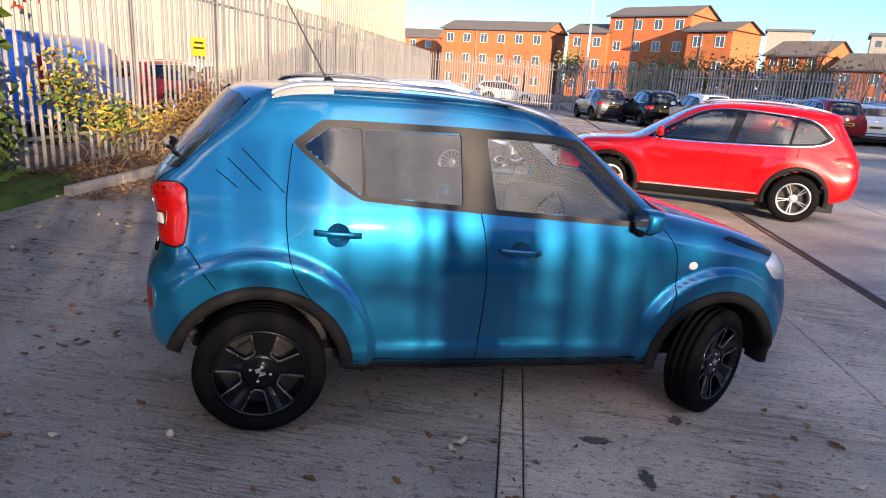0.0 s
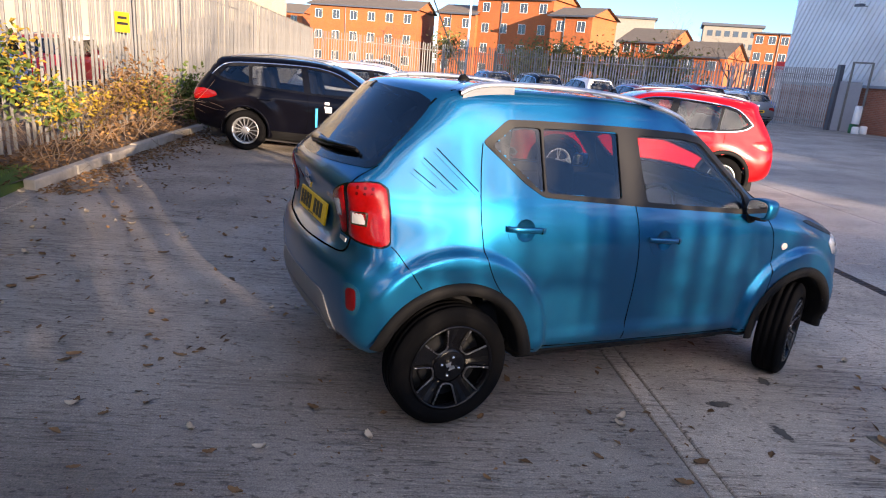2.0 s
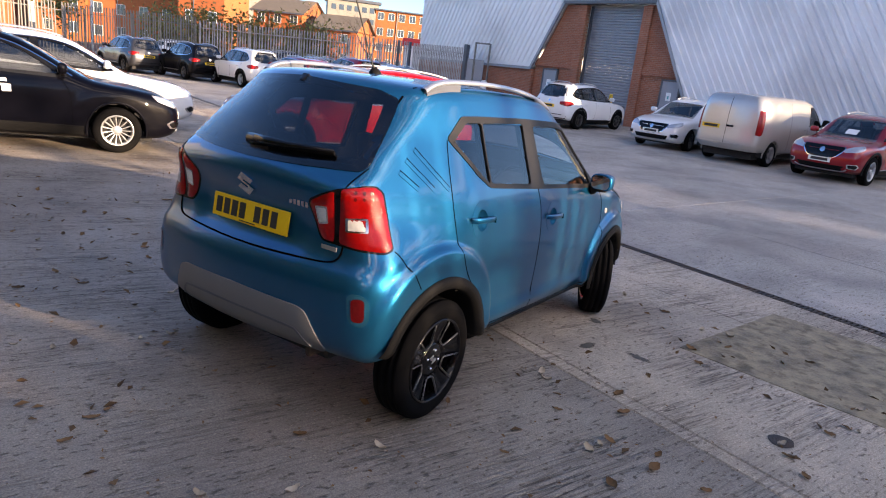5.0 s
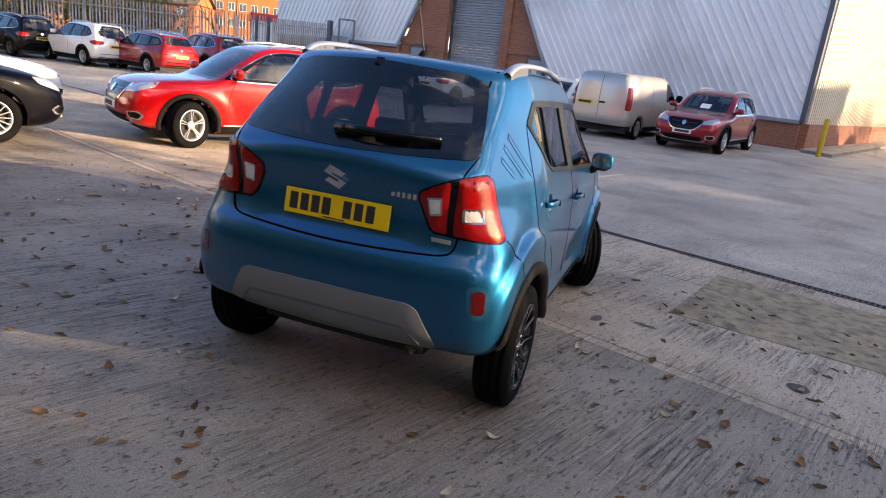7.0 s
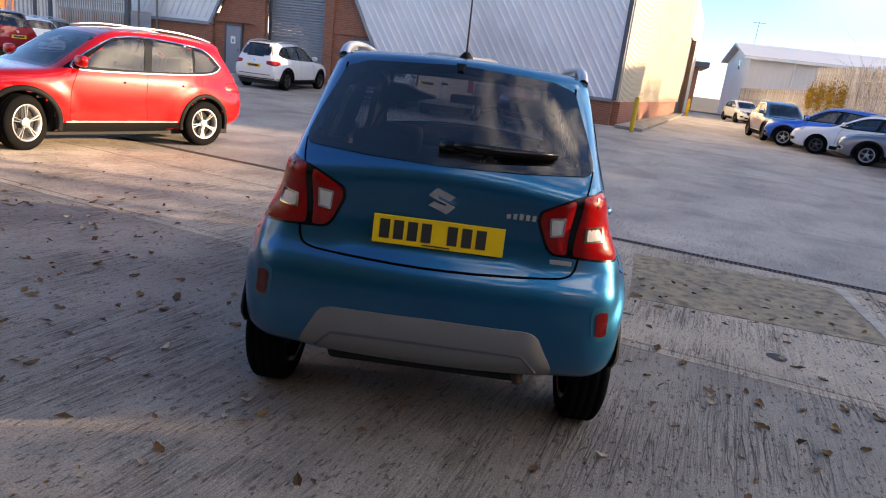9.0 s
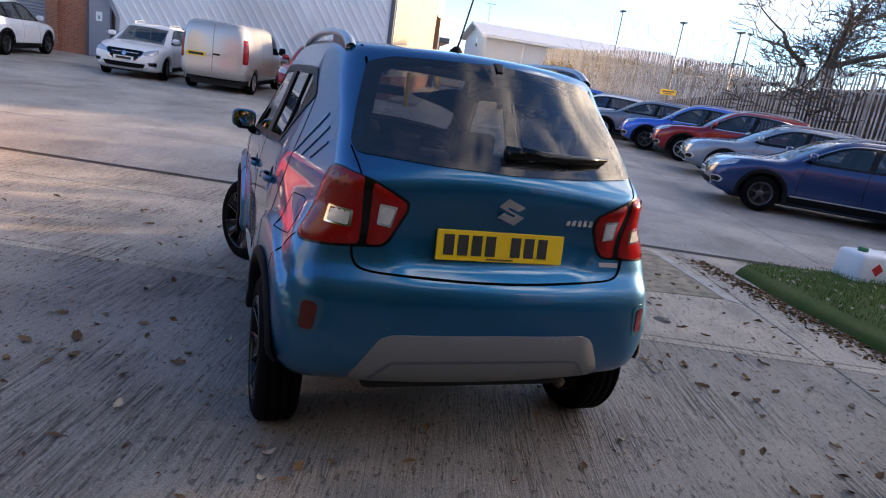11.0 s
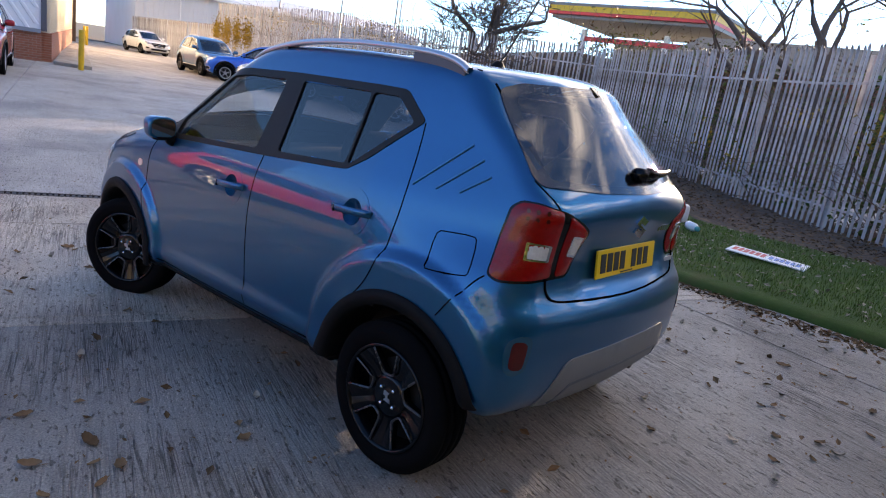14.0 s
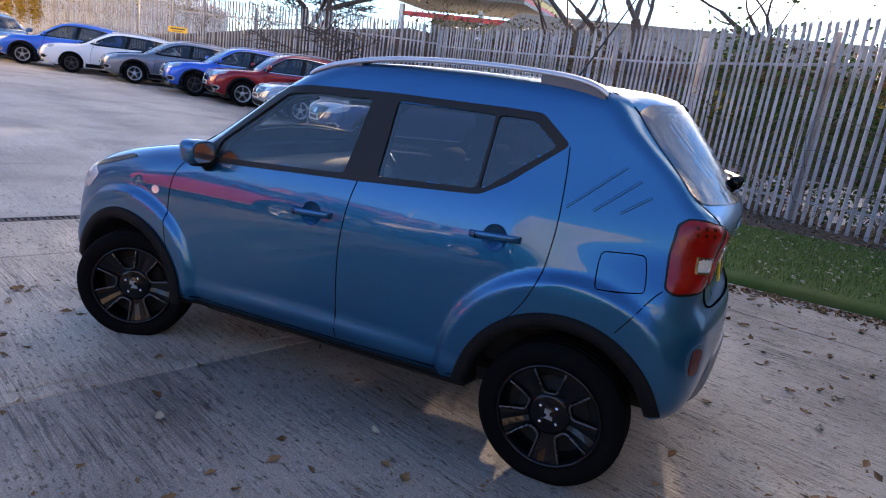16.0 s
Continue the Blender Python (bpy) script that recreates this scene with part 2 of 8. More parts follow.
def stain_mat(name, col):
    """A soft-edged mark that fades out to the ground under it."""
    m = mat(name, col, 0.6, 0, 0.4, 14, 0.1, 60)
    n, l = m.node_tree.nodes, m.node_tree.links
    tc = n.new("ShaderNodeTexCoord")
    gr = n.new("ShaderNodeTexGradient")
    gr.gradient_type = "SPHERICAL"
    mp = n.new("ShaderNodeMapping")
    mp.inputs["Location"].default_value, mp.inputs["Scale"].default_value = (-1, -1, 0), (2, 2, 0)
    nz = n.new("ShaderNodeTexNoise")
    nz.inputs["Scale"].default_value, nz.inputs["Detail"].default_value = 40.0, 6.0
    add = n.new("ShaderNodeMath")
    fade = n.new("ShaderNodeMapRange")
    fade.inputs["From Min"].default_value, fade.inputs["From Max"].default_value = 0.68, 1.05
    mx = n.new("ShaderNodeMixShader")
    tr = n.new("ShaderNodeBsdfTransparent")
    l.new(tc.outputs["Generated"], mp.inputs["Vector"])
    l.new(mp.outputs["Vector"], gr.inputs["Vector"])
    l.new(tc.outputs["Object"], nz.inputs["Vector"])
    l.new(gr.outputs["Fac"], add.inputs[0])
    l.new(nz.outputs["Fac"], add.inputs[1])
    l.new(add.outputs[0], fade.inputs["Value"])
    l.new(fade.outputs["Result"], mx.inputs[0])
    l.new(tr.outputs[0], mx.inputs[1])
    l.new(n["Principled BSDF"].outputs[0], mx.inputs[2])
    l.new(mx.outputs[0], n["Material Output"].inputs["Surface"])
    return m


M_STAIN = stain_mat("oil_stain", (0.07, 0.06, 0.045))
M_GALV = mat("galvanised_steel", (0.195, 0.19, 0.18), 0.5, 0.3, 0.22, 2.5, 0.05, 60, dirt=(0.23, 0.22, 0.2), dirt_amt=0.45, dscale=1.7, obj=0.16)
M_GALV_DARK = mat("weathered_steel", (0.42, 0.41, 0.41), 0.55, 0.45, 0.25, 2.5, 0.05, 60, dirt=(0.14, 0.11, 0.08), dirt_amt=0.6, dscale=1.5, obj=0.18)
M_CLAD = mat("grey_cladding", (0.72, 0.745, 0.775), 0.45, 0.1, 0.06, 0.4, 0.02, 30, dirt=(0.33, 0.34, 0.36), dirt_amt=0.4, dscale=0.3)
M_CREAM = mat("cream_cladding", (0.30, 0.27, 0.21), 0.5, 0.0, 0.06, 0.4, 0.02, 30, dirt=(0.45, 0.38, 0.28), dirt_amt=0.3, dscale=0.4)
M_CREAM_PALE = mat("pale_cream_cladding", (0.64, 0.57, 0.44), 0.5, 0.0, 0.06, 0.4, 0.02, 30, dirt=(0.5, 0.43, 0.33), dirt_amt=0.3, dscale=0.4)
M_WHITE_CLAD = mat("white_cladding", (0.60, 0.615, 0.635), 0.5, 0.0, 0.05, 0.4, 0.02, 30, dirt=(0.5, 0.5, 0.5), dirt_amt=0.3, dscale=0.5)
M_TRIM = mat("slate_trim", (0.08, 0.09, 0.11), 0.45, 0.1, 0.1, 1.5)
M_SHUTTER = mat("shutter_grey", (0.25, 0.28, 0.32), 0.45, 0.2, 0.08, 0.8, 0.02, 30)
M_DOORGREY = mat("door_grey", (0.24, 0.26, 0.30), 0.45, 0.1, 0.1, 1.2)
M_YELLOW = mat("safety_yellow", (0.62, 0.38, 0.012), 0.45, 0, 0.12, 5, 0.05, 60, dirt=(0.35, 0.24, 0.04), dirt_amt=0.5, dscale=4)
M_BLACKTXT = mat("black_print", (0.02, 0.02, 0.02), 0.5, 0, 0.1)
M_WHITE = mat("white_plastic", (0.75, 0.76, 0.76), 0.4, 0, 0.06, 4, spec=0.5)
M_RED = mat("red_print", (0.6, 0.03, 0.03), 0.45, 0, 0.08)
M_BLUEP = mat("blue_print", (0.12, 0.25, 0.6), 0.45, 0, 0.08)


def brick_mat(name, c1, c2, mortar, axis):
    """Brickwork at true size (225 x 75 mm), laid on the wall plane given by axis."""
    m = mat(name, c1, 0.85, 0, 0.2, 0.8)
    n, l = m.node_tree.nodes, m.node_tree.links
    b = n["Principled BSDF"]
    tc = n.new("ShaderNodeTexCoord")
    sp = n.new("ShaderNodeSeparateXYZ")
    cb = n.new("ShaderNodeCombineXYZ")
    l.new(tc.outputs["Object"], sp.inputs[0])
    l.new(sp.outputs[axis], cb.inputs[0])
    l.new(sp.outputs[2], cb.inputs[1])
    br = n.new("ShaderNodeTexBrick")
    br.inputs["Scale"].default_value = 1.0
    br.inputs["Brick Width"].default_value, br.inputs["Row Height"].default_value = 0.225, 0.075
    br.inputs["Mortar Size"].default_value, br.inputs["Mortar Smooth"].default_value = 0.006, 0.1
    br.inputs["Color1"].default_value, br.inputs["Color2"].default_value = (*c1, 1), (*c2, 1)
    br.inputs["Mortar"].default_value = (*mortar, 1)
    l.new(cb.outputs[0], br.inputs["Vector"])
    src = b.inputs["Base Color"].links[0].from_node
    l.new(br.outputs["Color"], src.inputs[6])
    bp = n.new("ShaderNodeBump")
    bp.inputs["Strength"].default_value, bp.inputs["Distance"].default_value = 0.6, 0.006
    bp.invert = True
    l.new(br.outputs["Fac"], bp.inputs["Height"])
    l.new(bp.outputs["Normal"], b.inputs["Normal"])
    return m


M_BRICK = brick_mat("red_brick", (0.33, 0.115, 0.065), (0.26, 0.09, 0.05), (0.30, 0.22, 0.17), 1)
M_BRICK_X = brick_mat("red_brick_end", (0.33, 0.115, 0.065), (0.26, 0.09, 0.05), (0.30, 0.22, 0.17), 0)
M_FLATS = brick_mat("orange_brick", (0.43, 0.115, 0.032), (0.36, 0.095, 0.026), (0.30, 0.12, 0.06), 0)
M_ROOF = mat("brown_roof_tiles", (0.15, 0.125, 0.095), 0.8, 0, 0.2, 2, 0.3, 12)
M_STONE = mat("pale_stone", (0.24, 0.22, 0.19), 0.8, 0, 0.15, 2, 0.2, 30)
M_KERB = mat("concrete_kerb", (0.33, 0.29, 0.24), 0.85, 0, 0.25, 2.5, 0.5, 40, dirt=(0.12, 0.09, 0.06), dirt_amt=0.7, dscale=2.2)
M_SOIL = mat("soil_and_litter", (0.075, 0.05, 0.034), 0.95, 0, 0.5, 6, 0.8, 40, dirt=(0.2, 0.11, 0.05), dirt_amt=0.7, dscale=7)
M_TURF = mat("green_turf", (0.055, 0.095, 0.018), 0.9, 0, 0.3, 3, 0.7, 160, dirt=(0.09, 0.075, 0.03), dirt_amt=0.55, dscale=3.0, spec=0.2)
M_BLADE = mat("turf_blade", (0.085, 0.145, 0.022), 0.7, 0, 0.2, 3, island=0.4, spec=0.25)
M_BARK = mat("bark", (0.09, 0.065, 0.05), 0.9, 0, 0.3, 6, 0.6, 40)
M_TWIG = mat("twig", (0.16, 0.11, 0.075), 0.85, 0, 0.25, 6)
M_LEAF_G = mat("ivy_leaf", (0.075, 0.11, 0.025), 0.6, 0, 0.2, 5, island=0.5, spec=0.12)
M_LEAF_Y = mat("yellow_leaf", (0.31, 0.205, 0.03), 0.6, 0, 0.2, 5, island=0.4, spec=0.15)
M_LEAF_B = mat("brown_leaf", (0.17, 0.095, 0.045), 0.75, 0, 0.3, 9, island=0.45, obj=0.4, spec=0.15)
M_LEAF_R = mat("red_leaf", (0.5, 0.045, 0.02), 0.6, 0, 0.2, 5, island=0.3)
M_LEAF_P = mat("pale_leaf", (0.42, 0.34, 0.25), 0.75, 0, 0.25, 9, obj=0.35)

# car materials
M_TYRE = mat("tyre_rubber", (0.004, 0.004, 0.0045), 0.8, 0, 0.25, 8, 0.15, 90, spec=0.05, dirt=(0.010, 0.009, 0.008), dirt_amt=0.3, dscale=5)
M_GLOSSBLK = mat("gloss_black", (0.004, 0.004, 0.005), 0.22, 0.0, 0.1, 5, coat=0.25, spec=0.15)
M_MATTEBLK = mat("black_moulding", (0.008, 0.008, 0.0085), 0.6, 0, 0.12, 6, 0.12, 600, spec=0.08, rvar=0.15)
M_FRAMEBLK = mat("window_frame_black", (0.0084, 0.0078, 0.0078), 0.5, 0, 0.1, 6, spec=0.3)
M_GAP = mat("panel_gap", (0.002, 0.002, 0.002), 1.0, 0, 0.1, spec=0.0, rvar=0)
M_DARKIN = mat("dark_cabin", (0.012, 0.012, 0.013), 0.85, 0, 0.2, 8, 0.1, 200)
M_SEAT = mat("seat_cloth", (0.03, 0.03, 0.034), 0.9, 0, 0.2, 10, 0.3, 300)
M_CHROME = mat("chrome", (0.75, 0.76, 0.78), 0.12, 1.0, 0.03, 3)
M_SATIN = mat("satin_silver", (0.55, 0.57, 0.60), 0.32, 0.8, 0.05, 4)
M_RIM = mat("silver_alloy", (0.45, 0.46, 0.48), 0.35, 0.8, 0.08, 5)
# greyer than the black spokes, to outline the wheel openings
M_RIM_EDGE = mat("worn_alloy_edge", (0.10, 0.10, 0.107), 0.28, 0.7, 0.1, 9)
M_RIM_DARK = mat("dark_alloy", (0.07, 0.07, 0.075), 0.35, 0.6, 0.08, 5)
M_GREYTRIM = mat("grey_bumper_insert", (0.15, 0.153, 0.158), 0.5, 0.1, 0.06, 5, 0.03, 300)
M_LAMP_RED = mat("red_lens", (0.25, 0.003, 0.003), 0.12, 0, 0.2, 60, 0.25, 160, coat=0.5, spec=0.2)
M_LAMP_DEEP = mat("dark_red_lens", (0.075, 0.002, 0.002), 0.15, 0, 0.2, 60, 0.2, 160, coat=0.5, spec=0.3)
M_LAMP_CLEAR = mat("clear_lens", (0.66, 0.65, 0.62), 0.12, 0.25, 0.2, 30, 0.3, 90, coat=1.0)
M_HEADLAMP = mat("headlamp_lens", (0.50, 0.52, 0.55), 0.08, 0.5, 0.25, 20, 0.2, 40, coat=1.0)
M_AMBER = mat("repeater_lens", (0.75, 0.68, 0.60), 0.2, 0.1, 0.05, 20, coat=1.0)
M_PLATE_Y = mat("yellow_plate", (0.80, 0.50, 0.015), 0.4, 0, 0.05, 10)
M_PLATE_W = mat("white_plate", (0.75, 0.75, 0.72), 0.4, 0, 0.05, 10)
M_GLASS_TINT = glass_mat("privacy_glass", (0.24, 0.25, 0.27), 0.0, 0.085)
M_GLASS_WET = glass_mat("wet_privacy_glass", (0.24, 0.25, 0.27), 0.0, 0.10, 0.3)
M_GLASS = glass_mat("clear_car_glass", (0.88, 0.90, 0.89), 0.0, 0.08)
M_GLASS_FAR = glass_mat("parked_car_glass", (0.42, 0.44, 0.45), 0.0, 0.10)
M_WHEELBLK = mat("wheel_black", (0.004, 0.004, 0.005), 0.2, 0.0, 0.1, 5, coat=0.2, spec=0.2)
M_MIRROR = mat("mirror_glass", (0.8, 0.8, 0.8), 0.02, 1.0, 0.01, rvar=0)
M_WINDOW = mat("window_glass", (0.05, 0.06, 0.075), 0.05, 0.0, 0.2, 1.0, spec=1.0)
M_BLUE = paint("pearl_blue_paint", (0.0006, 0.106, 0.236), 0.75, 0.85, 0.34)
P_RED = paint("bright_red_paint", (0.42, 0.002, 0.003), 0.0, 1.0, 0.3)
P_DRED = paint("deep_red_paint", (0.27, 0.008, 0.014), 0.3)
P_BLACK = paint("black_paint", (0.002, 0.002, 0.004), 0.0, 0.3)
P_BLACK.node_tree.nodes["Principled BSDF"].inputs["Specular IOR Level"].default_value = 0.03
P_WHITE = paint("white_paint", (0.72, 0.73, 0.74), 0.0)
P_SILVER = paint("silver_paint", (0.48, 0.47, 0.45), 0.6)
P_GREY = paint("grey_paint", (0.16, 0.18, 0.21), 0.5)
P_CBLUE = paint("bright_blue_paint", (0.01, 0.12, 0.55), 0.35)
P_STEEL = paint("steel_blue_paint", (0.03, 0.12, 0.25), 0.4)
P_PALEBLUE = paint("pale_silver_blue_paint", (0.26, 0.31, 0.36), 0.5)
P_NAVY = paint("navy_paint", (0.012, 0.04, 0.13), 0.4)
P_DGREY = paint("dark_grey_paint", (0.04, 0.042, 0.05), 0.4)
M_LEAF_O = mat("olive_leaf", (0.14, 0.13, 0.03), 0.6, 0, 0.2, 5, island=0.5)
M_BLUETAPE = mat("blue_tape", (0.03, 0.42, 0.78), 0.45, 0, 0.06)
M_TEAL = mat("teal_print", (0.05, 0.35, 0.35), 0.5, 0, 0.1)
M_WOODB = mat("brown_timber", (0.20, 0.10, 0.05), 0.6, 0, 0.25, 2, 0.2, 30)
M_GREENBOX = mat("green_plastic", (0.02, 0.16, 0.06), 0.45, 0, 0.1, 4)

# ---- building tools ----
from mathutils.geometry import delaunay_2d_cdt


def part(name, geo, material, parent=None, label="", smooth=False):
    """One mesh object from (verts, faces) or a bmesh, under a thing or part."""
    me = bpy.data.meshes.new(name)
    if isinstance(geo, bmesh.types.BMesh):
        geo.to_mesh(me)
        geo.free()
    else:
        me.from_pydata([tuple(map(float, v)) for v in geo[0]], [], [tuple(map(int, f)) for f in geo[1]])
    me.materials.append(material)
    if smooth:
        me.shade_smooth()
    ob = new(name, me)
    if parent is not None:
        ob.parent = parent
    if label:
        ob["label"] = label
    return ob


def share(name, src, parent=None, m=None):
    """Another object on the same mesh."""
    ob = new(name, src.data)
    ob.parent = parent
    if m is not None:
        ob.matrix_basis = m
    return ob


def join(*geos):
    v, f = [], []
    for gv, gf in geos:
        k = len(v)
        v += [tuple(p) for p in gv]
        f += [tuple(i + k for i in q) for q in gf]
    return v, f


def moved(geo, m):
    return [tuple(m @ Vector(p)) for p in geo[0]], geo[1]


def flipped(geo):
    """Mirror in y, with the faces turned to stay outward."""
    return [(x, -y, z) for x, y, z in geo[0]], [tuple(reversed(f)) for f in geo[1]]


def box(x0, x1, y0, y1, z0, z1, bev=0.0):
    if not bev:
        v = [(x, y, z) for z in (z0, z1) for x, y in ((x0, y0), (x1, y0), (x1, y1), (x0, y1))]
        return v, [(3, 2, 1, 0), (4, 5, 6, 7), (0, 1, 5, 4), (1, 2, 6, 5), (2, 3, 7, 6), (3, 0, 4, 7)]
    bm = bmesh.new()
    bmesh.ops.create_cube(bm, size=1.0)
    for q in bm.verts:
        q.co = Vector((x0 + (q.co.x + .5) * (x1 - x0), y0 + (q.co.y + .5) * (y1 - y0), z0 + (q.co.z + .5) * (z1 - z0)))
    bmesh.ops.bevel(bm, geom=bm.edges[:], offset=bev, segments=2, affect="EDGES", profile=0.5)
    bm.verts.index_update()
    out = [tuple(q.co) for q in bm.verts], [tuple(q.index for q in f.verts) for f in bm.faces]
    bm.free()
    return out


def prism(poly, z0, z1):
    n = len(poly)
    v = [(x, y, z0) for x, y in poly] + [(x, y, z1) for x, y in poly]
    f = [tuple(range(n - 1, -1, -1)), tuple(range(n, 2 * n))]
    return v, f + [(i, (i + 1) % n, n + (i + 1) % n, n + i) for i in range(n)]


def lathe(profile, seg=48, closed=True, arc=(0.0, 360.0)):
    """Turn (radius, y) round the y axis."""
    full = abs(arc[1] - arc[0]) >= 360
    n = len(profile)
    cols = seg if full else seg + 1
    v, f = [], []
    for i in range(cols):
        a = radians(arc[0] + (arc[1] - arc[0]) * i / seg)
        v += [(r * math.cos(a), y, r * math.sin(a)) for r, y in profile]
    for i in range(seg):
        a, b = i * n, ((i + 1) % cols) * n
        for j in range(n if closed else n - 1):
            k = (j + 1) % n
            f.append((a + j, a + k, b + k, b + j))
    return v, f


def tube(pts, r, seg=8, taper=None, cap=True):
    """A round bar along points; taper gives the radius at each point."""
    pts = [Vector(p) for p in pts]
    v, f = [], []
    up = Vector((0, 0, 1))
    for i, p in enumerate(pts):
        d = (pts[min(i + 1, len(pts) - 1)] - pts[max(i - 1, 0)]).normalized()
        a = d.cross(up if abs(d.z) < 0.9 else Vector((1, 0, 0))).normalized()
        b = d.cross(a)
        rr = taper[i] if taper else r
        v += [tuple(p + rr * (math.cos(2 * math.pi * k / seg) * a + math.sin(2 * math.pi * k / seg) * b)) for k in range(seg)]
    for i in range(len(pts) - 1):
        for k in range(seg):
            a, b = i * seg + k, i * seg + (k + 1) % seg
            f.append((a, b, b + seg, a + seg))
    if cap:
        f += [tuple(range(seg - 1, -1, -1)), tuple(range(len(v) - seg, len(v)))]
    return v, f


def strip_bar(pts, normals, w, h):
    """A flat bar w wide and h high along points, lying on a surface with those normals."""
    v, f = [], []
    n = len(pts)
    for i in range(n):
        p, nn = Vector(pts[i]), Vector(normals[i])
        d = (Vector(pts[min(i + 1, n - 1)]) - Vector(pts[max(i - 1, 0)])).normalized()
        s = d.cross(nn).normalized() * (w / 2)
        v += [tuple(p - s - nn * 0.004), tuple(p - s + nn * h), tuple(p + s + nn * h), tuple(p + s - nn * 0.004)]
    for i in range(n - 1):
        a = 4 * i
        f += [(a, a + 1, a + 5, a + 4), (a + 1, a + 2, a + 6, a + 5), (a + 2, a + 3, a + 7, a + 6)]
    f += [(3, 2, 1, 0), (4 * n - 4, 4 * n - 3, 4 * n - 2, 4 * n - 1)]
    return v, f


def chaikin(p, it=3, closed=True):
    p = [np.array(q, float) for q in p]
    for _ in range(it):
        o = []
        n = len(p)
        for i in range(n if closed else n - 1):
            a, b = p[i], p[(i + 1) % n]
            o += [0.75 * a + 0.25 * b, 0.25 * a + 0.75 * b]
        p = o if closed else [p[0]] + o + [p[-1]]
    return np.array(p)


def rounded(poly, r):
    """The outline with its corners rounded to about r."""
    p = np.asarray(poly, float)
    if not r:
        return p
    o = []
    n = len(p)
    for i in range(n):
        a, b, c = p[i - 1], p[i], p[(i + 1) % n]
        la, lc = np.linalg.norm(a - b), np.linalg.norm(c - b)
        e, g = b + (a - b) * min(r / la, .45), b + (c - b) * min(r / lc, .45)
        o += [(1 - t) ** 2 * e + 2 * t * (1 - t) * b + t * t * g for t in (0, .33, .67, 1)]
    return np.array(o)


def grown(poly, d):
    """The outline pushed outward by about d from its middle."""
    p = np.asarray(poly, float)
    c = .5 * (p.min(0) + p.max(0))
    return c + (p - c) * (1 + 2 * d / (p.max(0) - p.min(0)))


def sstep(a, b, x):
    t = np.clip((x - a) / (b - a), 0, 1)
    return t * t * (3 - 2 * t)


def inside(poly, x, z):
    poly = np.asarray(poly, float)
    r = np.zeros(np.shape(x), bool)
    for (x1, z1), (x2, z2) in zip(poly, np.roll(poly, -1, 0)):
        c = ((z1 > z) != (z2 > z)) & (x < (x2 - x1) * (z - z1) / (z2 - z1 + 1e-12) + x1)
        r ^= c
    return r


